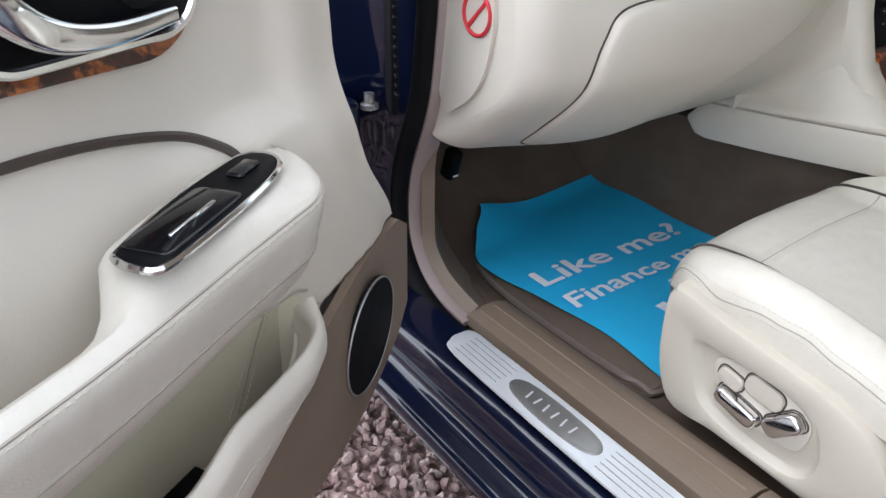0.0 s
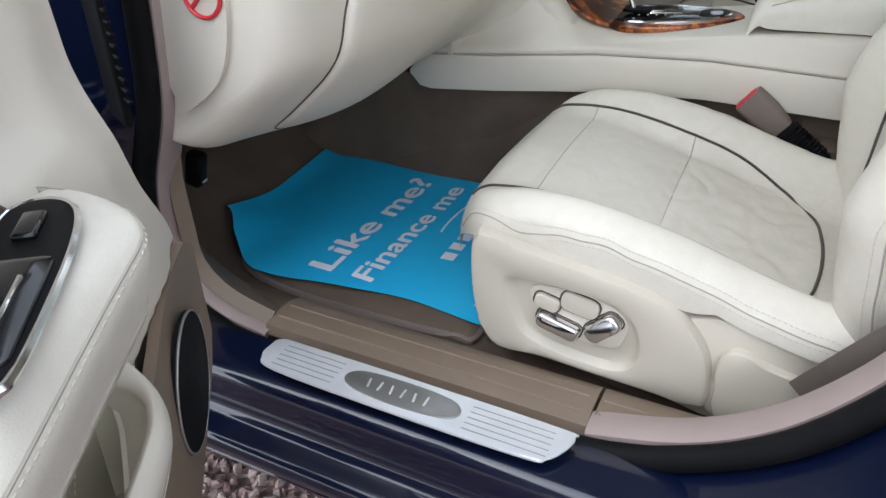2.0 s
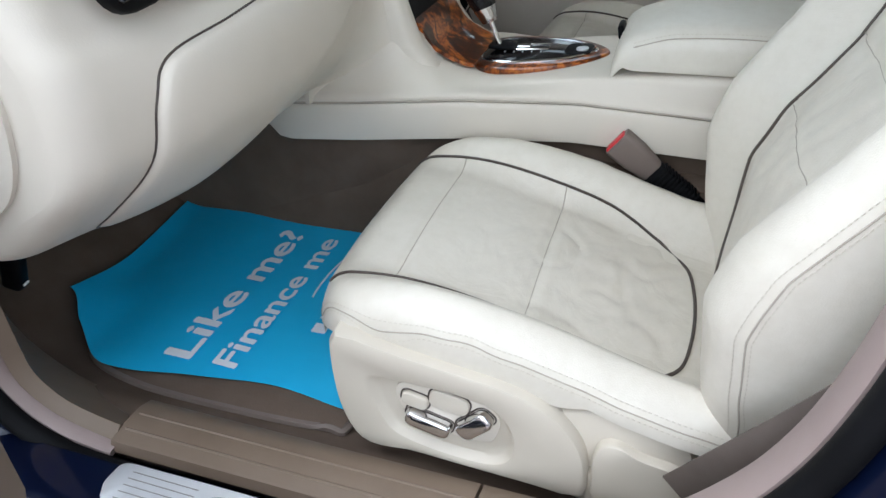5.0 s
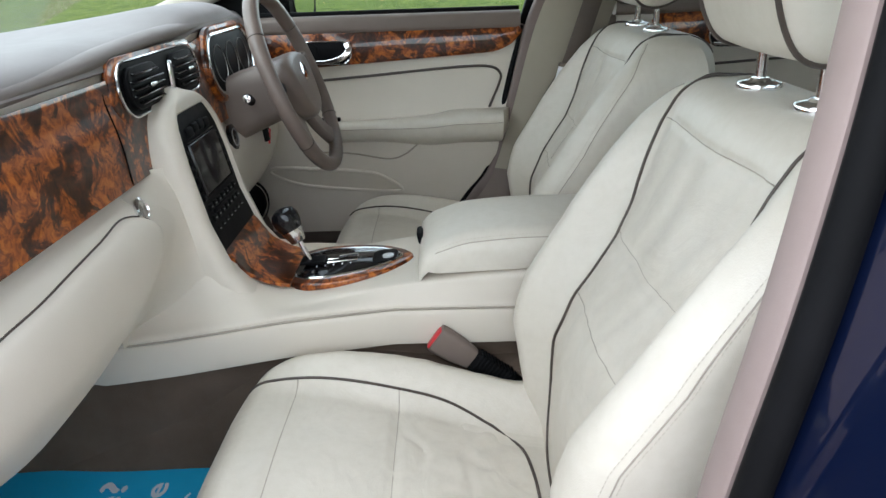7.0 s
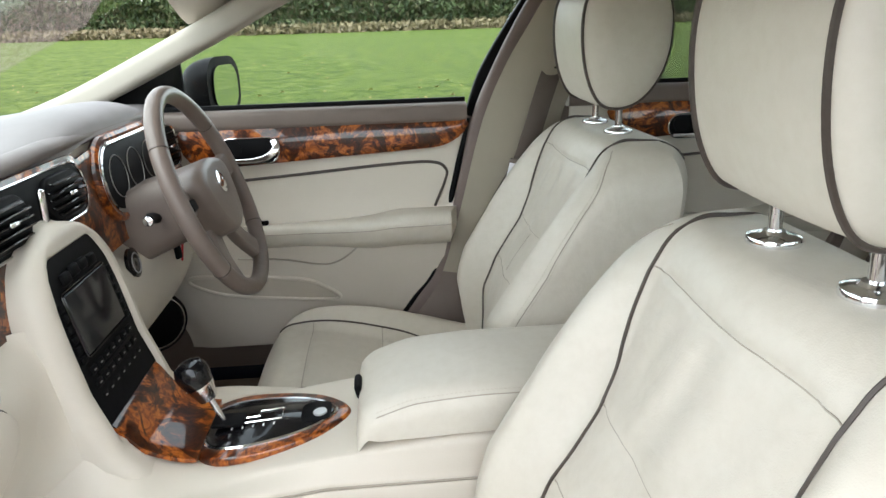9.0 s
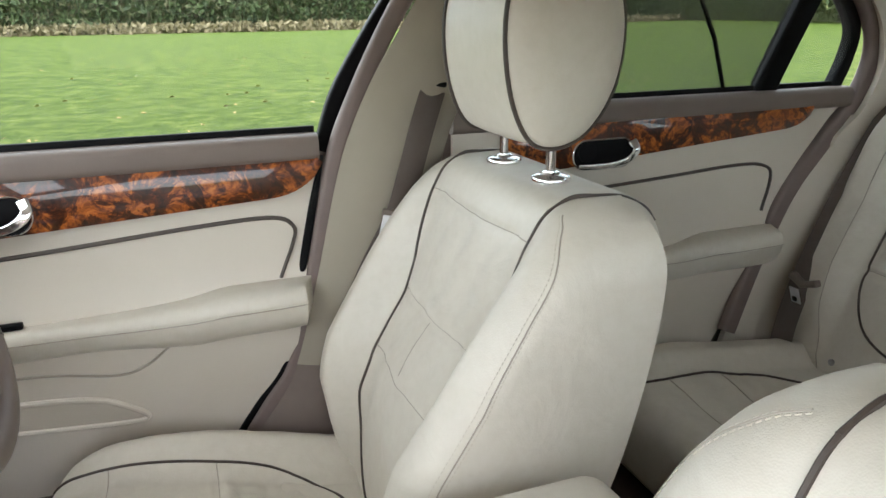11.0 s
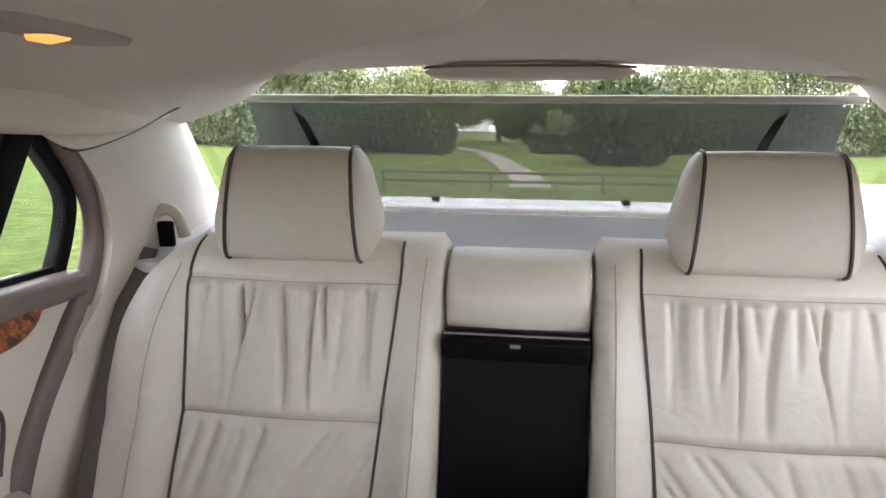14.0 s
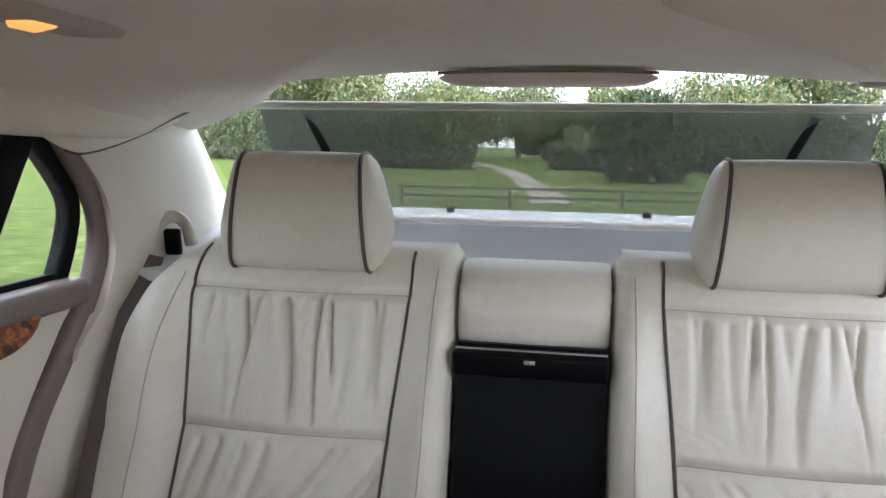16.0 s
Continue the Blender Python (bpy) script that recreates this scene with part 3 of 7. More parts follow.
def roof_z(x, y):
    t = abs(x)
    z = 1.382 - 0.030 * (t / 0.6) ** 2 - 0.042 * sstep(0.50, 0.72, t)
    z -= 0.10 * sstep(-0.1, 0.25, y)
    edge = lerp([(0.0, -0.98), (0.05, -1.13), (0.09, -1.26), (0.17, -1.36), (0.33, -1.54), (0.52, -1.82), (0.70, -2.1)], abs(x + 0.04))
    fall = min(1.0, max(0.0, (edge + 0.17 - y) / 0.17))
    return z - 0.024 * sstep(0.1, -0.5, y) + 0.034 * fall ** 2.2 * sstep(0.72, 0.62, t)


def headliner():
    def fn(u, v):
        x = -0.72 + 1.44 * u
        y = 0.22 - 2.09 * v
        return (x, y, roof_z(x, y))
    solo("ceiling", sheet(fn, 150, 210, 0.012), LINING, "taupe cloth headlining", "ceiling", kind="structure")


headliner()


TAUPE_MID = surface("mid_taupe_rubber", (0.165, 0.125, 0.112), (0.195, 0.15, 0.135), 0.55, 9, 500, 0.0003)


def right_side():
    """Pillars, roof rail and quarter trims on the driver side, and their likeness opposite."""
    # windscreen pillar
    for side in (1, -1):
        p = curve([(0.735, 0.78, 0.93), (0.715, 0.50, 1.02), (0.680, 0.20, 1.155), (0.640, -0.03, 1.262), (0.60, -0.25, 1.315)], 8)
        solo("windscreen_pillar", sweep([(side * q.x, q.y, q.z) for q in p], rrect(0.042, 0.026, 0.018), up=(0, 0.4, 1)), PILLAR, "beige cloth windscreen pillar trim", "pillar trim", kind="structure")
        rail = curve([(0.625, -0.05, 1.285), (0.625, -0.5, 1.300), (0.625, -1.0, 1.300), (0.640, -1.38, 1.285), (0.668, -1.62, 1.290), (0.705, -1.88, 1.345)], 8)
        solo("roof_rail", sweep([(side * q.x, q.y, q.z) for q in rail], rrect(0.040, 0.040, 0.02), up=(0, 0.2, 1)), LINING, "taupe cloth roof rail trim", "roof trim", kind="structure")
    # centre pillar, driver side: cream upper, taupe lower
    def pillar_sheet(z0, z1, proud):
        def pil(u, v):
            z = z0 + (z1 - z0) * v
            y0 = lerp([(0.30, -0.12), (0.438, -0.212), (0.574, -0.312), (0.72, -0.360), (0.955, -0.424), (1.084, -0.474), (1.186, -0.530), (1.34, -0.61)], z)
            return (0.712 - 0.10 * sstep(0.95, 1.34, z) - proud * math.sin(math.pi * min(1.0, 0.06 + u)) ** 0.6, y0 - (0.205 - 0.05 * (z - 0.3)) * u, z)
        return sheet(pil, 18, 30, 0.02)
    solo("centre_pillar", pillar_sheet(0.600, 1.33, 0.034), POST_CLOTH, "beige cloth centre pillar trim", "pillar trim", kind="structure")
    solo("pillar_foot", pillar_sheet(0.30, 0.602, 0.028), TAUPE, "taupe lower centre pillar trim", "pillar trim", kind="structure")
    seal = curve([(0.694, -0.176, 0.44), (0.696, -0.243, 0.53), (0.696, -0.297, 0.606), (0.696, -0.343, 0.797), (0.696, -0.384, 0.965)], 6)
    solo("door_seal", sweep(seal, rrect(0.007, 0.007, 0.005), up=(1, 0, 0), scale=lambda t: 1 - 0.5 * sstep(0.85, 1.0, t)), BLACK, "black rubber seal of the driver door opening", "door seal", kind="structure")
    # rear quarter trim and shelf
    for side in (1, -1):
        def quarter(u, v, side=side):
            z = 0.90 + 0.41 * v
            x = 0.712 - 0.050 * v * v
            a = Vector((x, lerp([(0.90, -1.50), (0.98, -1.575), (1.06, -1.60), (1.14, -1.575), (1.22, -1.50), (1.31, -1.36)], z), z))
            b = Vector((0.775 - 0.05 * v, -2.28 + 0.40 * v, 0.94 + 0.36 * v))
            p = a.lerp(b, u)
            return (side * (p.x - 0.028 * math.sin(math.pi * u)), p.y, p.z)
        solo("quarter_trim", sheet(quarter, 30, 24, 0.015, side), VINYL, "cream vinyl rear quarter trim", "quarter trim", kind="structure")
        def side_low(u, v, side=side):
            z = 0.30 + 0.66 * v
            y0 = line([(0.30, -1.21), (0.50, -1.275), (0.66, -1.345), (0.815, -1.425), (0.945, -1.545), (1.04, -1.60)], z)
            return (side * (0.722 - 0.02 * math.sin(3.1 * u)), y0 + (-1.85 - y0) * u, z)
        solo("rear_side_trim", sheet(side_low, 10, 10, 0.015, side), VINYL, "cream trim beside the rear seat", "side trim", kind="structure")
    solo("parcel_shelf", sheet(lambda u, v: (-0.76 + 1.52 * u, -1.66 - 0.66 * v, 1.018 + 0.066 * v + 0.008 * math.sin(math.pi * v)), 20, 16, 0.02), surface("shelf_cloth", (0.50, 0.50, 0.49), (0.56, 0.56, 0.55), 0.9, 5, 900, 0.0006), "pale cloth parcel shelf behind the rear seats", "parcel shelf", kind="structure")


right_side()


def pane(name, pts, mat, thick, label):
    """A flat pane through corner points, with thickness."""
    pts = [Vector(p) for p in pts]
    n = (pts[1] - pts[0]).cross(pts[2] - pts[0]).normalized() * thick
    bm = loft([pts, [p + n for p in pts]])
    ob = solo(name, bm, mat, label, "window", kind="structure")
    ob.visible_shadow = False
    return ob


pane("window_1", curve([(-0.70, 0.86, 0.985), (0, 0.92, 0.985), (0.70, 0.86, 0.985), (0.60, 0.12, 1.32), (0, 0.10, 1.36), (-0.60, 0.12, 1.32)], 1, True), GLASS, 0.004, "clear windscreen")
pane("window_2", [(0.765, 0.47, 0.985), (0.765, -0.40, 0.99), (0.685, -0.53, 1.30), (0.685, -0.06, 1.30)], GLASS, 0.004, "clear driver door window")
pane("window_3", [(0.765, -0.58, 0.995), (0.765, -1.33, 1.005), (0.675, -1.36, 1.29), (0.675, -0.66, 1.30)], TINTED, 0.004, "tinted rear door window")
pane("window_4", [(0.765, -1.35, 1.005), (0.755, -1.52, 1.01), (0.715, -1.54, 1.14), (0.675, -1.38, 1.27)], TINTED, 0.004, "small rear quarter window")
pane("window_5", [(0.775, -2.30, 1.03), (-0.775, -2.30, 1.03), (-0.715, -1.90, 1.30), (-0.45, -1.87, 1.365), (0.45, -1.87, 1.365), (0.715, -1.90, 1.30)], TINTED, 0.004, "sloping rear window")
pane("window_6", [(-0.765, -0.58, 0.995), (-0.765, -1.33, 1.005), (-0.675, -1.36, 1.29), (-0.675, -0.66, 1.30)], TINTED, 0.004, "tinted rear door window")


def window_frames():
    """Frames and seals round the closed door windows."""
    for side in (1, -1):
        def S(pts, steps=8):
            return [Vector((side * p.x, p.y, p.z)) for p in curve(pts, steps)]
        if side > 0:
            front = S([(0.752, -0.402, 0.962), (0.742, -0.434, 1.055), (0.715, -0.494, 1.16), (0.682, -0.566, 1.27)])
            solo("window_frame", sweep(front, rrect(0.022, 0.012, 0.005), up=(1, 0, 0)), BLACK, "black window frame along the centre pillar", "window frame", kind="structure")
            seal = S([(0.694, -0.198, 0.44), (0.696, -0.262, 0.53), (0.696, -0.314, 0.606), (0.696, -0.357, 0.76), (0.696, -0.404, 0.955), (0.690, -0.452, 1.07), (0.672, -0.512, 1.186), (0.640, -0.575, 1.29)])
            solo("pillar_seal", sweep(seal, rrect(0.015, 0.012, 0.009), up=(1, 0, 0)), TAUPE_MID, "taupe door seal along the centre pillar", "door seal", kind="structure")
        bar = S([(0.748, -1.325, 0.99), (0.735, -1.335, 1.05), (0.700, -1.365, 1.18), (0.672, -1.385, 1.27)])
        solo("window_bar", sweep(bar, rrect(0.026, 0.016, 0.008), up=(1, 0, 0)), BLACK, "black window divider bar", "window frame", kind="structure")
        qf = S([(0.752, -1.520, 1.0), (0.742, -1.545, 1.08), (0.722, -1.530, 1.15), (0.698, -1.450, 1.225), (0.672, -1.365, 1.275)])
        solo("quarter_frame", sweep(qf, rrect(0.016, 0.014, 0.008), up=(1, 0, 0)), RUBBER, "black rubber quarter window frame", "window frame", kind="structure")
        seal = S([(0.700, -1.265, 0.50), (0.708, -1.330, 0.66), (0.714, -1.410, 0.815), (0.722, -1.530, 0.945), (0.722, -1.590, 1.04), (0.708, -1.580, 1.13), (0.682, -1.490, 1.225), (0.655, -1.370, 1.285), (0.640, -1.0, 1.305), (0.640, -0.6, 1.305)])
        solo("rear_door_seal", sweep(seal, rrect(0.020, 0.014, 0.010), up=(1, 0, 0)), TAUPE_MID, "rosy taupe rear door seal", "door seal", kind="structure")
        low = [(0.652, -1.36, 1.262), (0.650, -1.44, 1.228), (0.648, -1.50, 1.228), (0.640, -1.60, 1.252), (0.624, -1.68, 1.284), (0.606, -1.76, 1.312)]
        gap = S(low)
        def cant(u, v, side=side, gap=gap):
            k = u * (len(gap) - 1)
            i = min(int(k), len(gap) - 2)
            a = gap[i].lerp(gap[i + 1], k - i)
            top = Vector((side * 0.47, a.y + 0.03, roof_z(0.47, a.y + 0.03) - 0.003))
            mid = Vector((side * 0.630, a.y + 0.01, max(a.z + 0.035, 1.318)))
            return a * (1 - v) ** 2 + mid * 2 * v * (1 - v) + top * v * v
        solo("headlining_side", sheet(cant, 40, 14, 0.006, side), LINING, "taupe cloth headlining side panel", "ceiling trim", kind="structure")
        solo("trim_gap", tube([p - Vector((side * 0.002, 0, 0.002)) for p in gap[8:]], 0.0032, 6), PIPING, "taupe strip for the shaded gap between headlining and quarter trim", "trim joint", kind="structure")
        solo("inner_side", sheet(lambda u, v: (side * 0.762, 0.45 - 2.2 * u, 0.28 + 0.70 * v), 4, 4, 0.012, side), TAUPE, "dark inner body side behind the doors", "body side", kind="structure") if side > 0 else None


window_frames()

# ---- front seats ----
def headrest(parent, xc, profile, half, pipe, taper=0.0, name="headrest"):
    """A headrest with a profile of (y, z) carried across, bulging sides and piped edges."""
    pts = curve([(0, y, z) for y, z in profile], 6, True)
    cy = sum(p.y for p in pts) / len(pts)
    cz = sum(p.z for p in pts) / len(pts)
    rings = []
    for k in range(-12, 13):
        a = k / 12
        x = half * (math.copysign(1 - (1 - abs(a)) ** 1.6, a))
        t = abs(x) / half
        q = 1 - 0.035 * t * t - (0.0 if t < pipe else 0.52 * ((t - pipe) / (1 - pipe)) ** 2.4)
        rings.append([(xc + x * (1 - taper * (p.z - cz)), cy + (p.y - cy) * q, cz + (p.z - cz) * q) for p in pts])
    body = part(name, loft(rings), HIDE, parent)
    for side in (-1, 1):
        q = 1 - 0.035 * pipe * pipe + 0.012
        part("piping", tube([Vector((xc + side * half * pipe * (1 - taper * (p.z - cz)), cy + (p.y - cy) * q, cz + (p.z - cz) * q)) for p in pts], 0.0032, 6, True), PIPING, body, "dark brown piping")
    return body


def front_seat(xc, dy, dz, outer, label):
    seat = thing("car_seat", label, "car seat", "front seats", at=(xc, dy, 0.30))
    # cushion
    zc = [(-0.36, 0.418), (-0.29, 0.428), (-0.10, 0.487), (0.05, 0.520), (0.10, 0.522), (0.15, 0.515)]
    up = [(-0.36, 0.062), (-0.22, 0.060), (-0.08, 0.052), (0.05, 0.030), (0.13, 0.008)]

    def half(s):
        return 0.234 - 0.004 * sstep(-0.1, 0.1, s) - 0.085 * max(0.0, (s - 0.055) / 0.097) ** 2.4

    def top(x, s):
        q = noise.noise((x * 16 + s * 9, s * 13, xc * 7)) + 0.5 * noise.noise((x * 30, s * 44 + x * 22, 3.0 + xc))
        wrinkle = (0.0055 * q - 0.0035 * max(0.0, 1 - 7 * abs(noise.noise((x * 10 + s * 12, s * 17 - x * 6, 8.0 + xc))))) * (0.16 + 0.84 * sstep(-0.07, -0.13, s)) * sstep(0.17, 0.11, abs(x)) * sstep(-0.30, -0.24, s)
        wrinkle += 0.004 * noise.noise((x * 6, s * 30, 5.0 + xc)) * sstep(0.19, 0.215, abs(x)) * sstep(0.10, 0.0, s)
        groove = 0.004 * math.exp(-((s + 0.10) / 0.006) ** 2) * sstep(0.15, 0.14, abs(x)) + 0.003 * math.exp(-((s - 0.052) / 0.005) ** 2) * sstep(0.16, 0.15, abs(x))
        return lerp(zc, s) + dz + lerp(up, s) * sstep(0.125, 0.195, abs(x)) + 0.008 * math.cos(min(1, abs(x) / 0.15) * math.pi / 2) - groove + wrinkle

    cush = Pad((xc, dy, 0), (1, 0, 0), (0, 1, 0), (0, 0, 1), -0.37, 0.152, lambda s: -half(s), half, top, lambda x, s: lerp([(-0.37, 0.425), (-0.30, 0.455), (-0.22, 0.464), (-0.16, 0.452), (-0.12, 0.466), (-0.06, 0.478), (0.0, 0.487), (0.06, 0.494), (0.10, 0.486), (0.152, 0.44)], s) + dz, 0.045, 0.055, 0.012)
    cushion = part("cushion", cush.mesh(110, 120), HIDE_WORN, seat, "creased cream leather cushion")
    u = [(-0.157, 0.128), (-0.157, 0.06), (-0.156, -0.10), (-0.150, -0.20), (-0.118, -0.272), (-0.05, -0.292), (0.05, -0.292), (0.118, -0.272), (0.150, -0.20), (0.156, -0.10), (0.157, 0.06), (0.157, 0.128)]
    part("piping", tube(cush.path(u, 0.0010, 10), 0.0023, 6), PIPING, cushion, "dark brown piping")
    for s in (-0.10, 0.052):
        part("seam", tube(cush.path([(-0.156, s), (0, s), (0.156, s)], 0.0004, 14), 0.0009, 5), SEAM, cushion)
    for side in (-1, 1):
        edge = [(side * (half(s) - 0.0030), s) for s in (0.145, 0.12, 0.06, -0.02, -0.12, -0.24, -0.34)]
        path = cush.path(edge, 0.0004, 14)
        part("seam", tube(path, 0.0009, 5), SEAM, cushion)
        for off in (0.0018, -0.0034):
            part("stitching", stitches(cush.path([(x + side * off, s) for x, s in edge], 0.0006, 14)), STITCH, cushion)
    # backrest: its face lies at y(z), bolsters stand forward of it
    wid = [(0.36, 0.208), (0.45, 0.226), (0.53, 0.240), (0.64, 0.250), (0.75, 0.255), (0.83, 0.258), (0.88, 0.257), (0.92, 0.247), (0.95, 0.222), (0.970, 0.188)]
    bol = [(0.36, 0.004), (0.46, 0.026), (0.54, 0.046), (0.64, 0.066), (0.74, 0.068), (0.83, 0.052), (0.90, 0.024), (0.96, 0.0)]
    lean = [(0.36, -0.312), (0.44, -0.324), (0.52, -0.330), (0.60, -0.338), (0.67, -0.362), (0.755, -0.415), (0.84, -0.452), (0.905, -0.475), (0.96, -0.500)]
    rear = [(0.36, -0.46), (0.50, -0.535), (0.65, -0.590), (0.80, -0.622), (0.90, -0.632), (0.962, -0.622)]

    def face(x, s):
        z = s
        fold = 0.0016 * math.sin(80 * x + 3 * math.sin(14 * z)) * sstep(0.77, 0.80, z) * sstep(0.905, 0.88, z) * sstep(0.13, 0.09, abs(x))
        fold += (0.0045 * noise.noise((x * 14, z * 17, 2.0 + xc)) + 0.0022 * noise.noise((x * 40 + z * 20, z * 16, xc))) * sstep(0.16, 0.11, abs(x)) * sstep(0.5, 0.6, z) * sstep(0.94, 0.9, z)
        cut = sum(0.0035 * math.exp(-((z - q) / 0.005) ** 2) for q in (0.672, 0.762, 0.912)) * sstep(0.14, 0.13, abs(x))
        crown = 0.010 * math.cos(min(1.0, abs(x) / 0.15) * 1.57)
        return line(lean, z) + crown + lerp(bol, z) * sstep(0.128 + 0.022 * sstep(0.6, 0.8, z), 0.188 + 0.018 * sstep(0.6, 0.8, z), abs(x)) - cut + fold

    back = Pad((xc, dy, dz), (1, 0, 0), (0, 0, 1), (0, 1, 0), 0.36, 0.962, lambda s: -lerp(wid, s), lambda s: lerp(wid, s), face, lambda x, s: lerp(rear, s), 0.050, 0.030, 0.030)
    rest = part("backrest", back.mesh(100, 120), HIDE_WORN, seat, "cream leather backrest")
    pin = [(0.168, 0.951), (0.166, 0.90), (0.159, 0.83), (0.140, 0.757), (0.138, 0.65), (0.134, 0.54), (0.095, 0.455), (0.0, 0.440)]
    part("piping", tube(back.path(pin + [(-x, s) for x, s in pin[-2::-1]], 0.0008, 10), 0.0024, 6), PIPING, rest, "dark brown piping")
    for s, w in ((0.672, 0.136), (0.762, 0.140), (0.912, 0.166)):
        part("seam", tube(back.path([(-w, s), (0, s), (w, s)], 0.0003, 14), 0.0009, 5), SEAM, rest)
    if outer > 0:
        part("seam", tube(back.path([(0.0, 0.757), (0.008, 0.72), (0.0, 0.685)], 0.0002, 8), 0.0006, 5), SEAM, rest)
    for side in (-1, 1):
        rim = [(side * (lerp(wid, s) - d), s) for d, s in ((0.003, 0.42), (0.002, 0.50), (0.002, 0.60), (0.002, 0.70), (0.003, 0.78), (0.006, 0.85), (0.010, 0.90), (0.022, 0.935), (0.030, 0.950))]
        part("seam", tube(back.path(rim, 0.0004, 12), 0.001, 5), SEAM, rest)
        for off in (0.0012, -0.0035):
            part("stitching", stitches(back.path([(x + side * off, s) for x, s in rim], 0.0007, 12)), STITCH, rest)
        over = [back.at(side * 0.168, 0.948, 0.001), Vector((xc + side * 0.169, dy - 0.528, dz + 0.9630)), Vector((xc + side * 0.171, dy - 0.560, dz + 0.9625)), Vector((xc + side * 0.176, dy - 0.592, dz + 0.9595)), Vector((xc + side * 0.184, dy - 0.618, dz + 0.946)), Vector((xc + side * 0.19, dy - 0.628, dz + 0.93))]
        part("piping", tube(curve(over, 8), 0.0028, 6), PIPING, rest, "dark brown piping")
    # headrest on two chrome posts
    prof = [(-0.505, 1.020), (-0.540, 1.008), (-0.580, 1.022), (-0.614, 1.064), (-0.630, 1.120), (-0.628, 1.180), (-0.606, 1.216), (-0.560, 1.229), (-0.508, 1.224), (-0.480, 1.196), (-0.472, 1.140), (-0.481, 1.070)]
    headrest(seat, xc, [(y + dy, z + dz) for y, z in prof], 0.125, 0.82)
    for side in (-1, 1):
        px = xc + side * 0.072
        post = part("headrest_post", tube([(px, dy - 0.552, dz + 0.94), (px, dy - 0.552, dz + 1.04)], 0.0065, 14), CHROME, seat, "chrome post")
        m = Matrix.Translation((px, dy - 0.552, dz + 0.9630))
        part("collar", lathe([(0.0, -0.004), (0.0245, -0.004), (0.026, 0.002), (0.0245, 0.0055), (0.019, 0.0075), (0.013, 0.0085), (0.0105, 0.0115), (0.0, 0.0115)], m, 28), CHROME, post, "chrome collar")
    # side cover with the seat switches
    xo = xc + outer * 0.222
    m = at_plane((xo, dy, 0), (0, outer, 0), (0, 0, 1))
    k = outer

    def side_outline(pts, steps=5):
        return [(p.x, p.y) for p in curve([(k * y, z + dz, 0) for y, z in pts], steps, True)]

    cover = [(0.059, 0.352), (0.086, 0.396), (0.094, 0.470), (0.086, 0.511), (0.04, 0.506), (0.006, 0.500), (-0.06, 0.491), (-0.10, 0.485), (-0.132, 0.475), (-0.163, 0.456), (-0.189, 0.422), (-0.199, 0.384), (-0.197, 0.345), (-0.139, 0.347), (-0.071, 0.350), (0.0, 0.354)]
    pocket = [(0.046, 0.456), (0.014, 0.463), (-0.067, 0.459), (-0.104, 0.443), (-0.119, 0.405), (-0.108, 0.371), (-0.068, 0.363), (0.004, 0.374), (0.032, 0.398)]
    panel = [(0.014, 0.452), (-0.062, 0.455), (-0.098, 0.434), (-0.096, 0.400), (-0.082, 0.390), (-0.04, 0.392), (0.006, 0.408)]
    heart = (-0.045, 0.42)

    def spokes(pts, grow=1.0, n=72):
        """The outline of a star-shaped figure at even angles round its heart."""
        o = curve([(y - heart[0], z - heart[1], 0) for y, z in pts], 6, True)
        out = []
        for i in range(n):
            a = 2 * math.pi * i / n
            c, s_ = math.cos(a), math.sin(a)
            best = 0.0
            for p, q in zip(o, o[1:] + o[:1]):
                det = c * (q.y - p.y) - s_ * (q.x - p.x)
                if abs(det) > 1e-9:
                    r = (p.x * (q.y - p.y) - p.y * (q.x - p.x)) / det
                    w = (p.x * s_ - p.y * c) / det
                    if r > 0 and -1e-6 <= w <= 1 + 1e-6:
                        best = max(best, r)
            out.append((best * c * grow, best * s_ * grow))
        return out

    def layer(pts, depth, grow=1.0):
        return [m @ Vector((k * (heart[0] + a), heart[1] + b + dz, depth)) for a, b in spokes(pts, grow)]

    shell = part("side_cover", loft([layer(cover, -0.02), layer(cover, 0.012), layer(cover, 0.019, 0.992), layer(cover, 0.0235, 0.972), layer(cover, 0.025, 0.94), layer(pocket, 0.025, 1.07), layer(pocket, 0.0235, 1.0), layer(pocket, 0.016, 0.93), layer(pocket, 0.0135, 0.88)]), PLASTIC, seat, "cream plastic side cover")
    plate = part("switch_plate", loft([layer(panel, 0.010), layer(panel, 0.0155), layer(panel, 0.0165, 0.97)]), VINYL, shell, "beige switch plate")

    def knob(name, y, z, w, h, ang, thick, mat, note):
        mm = m @ Matrix.Translation((k * y, z + dz, 0.0160)) @ pose(0, 0, 0, 0, 0, k * ang)
        part(name, slab(rrect(w, h, min(w, h) * 0.75), thick, mm, thick * 0.4, 3), mat, shell, note)

    def groove(y, z, w, h, ang):
        mm = m @ Matrix.Translation((k * y, z + dz, 0.0166)) @ pose(0, 0, 0, 0, 0, k * ang)
        part("switch_gap", tube([mm @ Vector((x, q, 0)) for x, q in rrect(w, h, min(w, h) * 0.75)], 0.0011, 5, True), PIPING, shell)

    for name, y, z, w, h, ang, thick, mat, note in (
            ("memory_switch", -0.005, 0.4345, 0.0155, 0.0095, 12, 0.006, PLASTIC, "cream rocker switch"),
            ("lumbar_switch", -0.044, 0.441, 0.0225, 0.0130, 10, 0.004, PLASTIC, "cream oval switch"),
            ("slide_switch", -0.021, 0.408, 0.0275, 0.0095, 14, 0.014, CHROME, "chrome seat switch"),
            ("recline_switch", -0.074, 0.420, 0.0235, 0.0115, -46, 0.013, CHROME, "chrome recliner switch")):
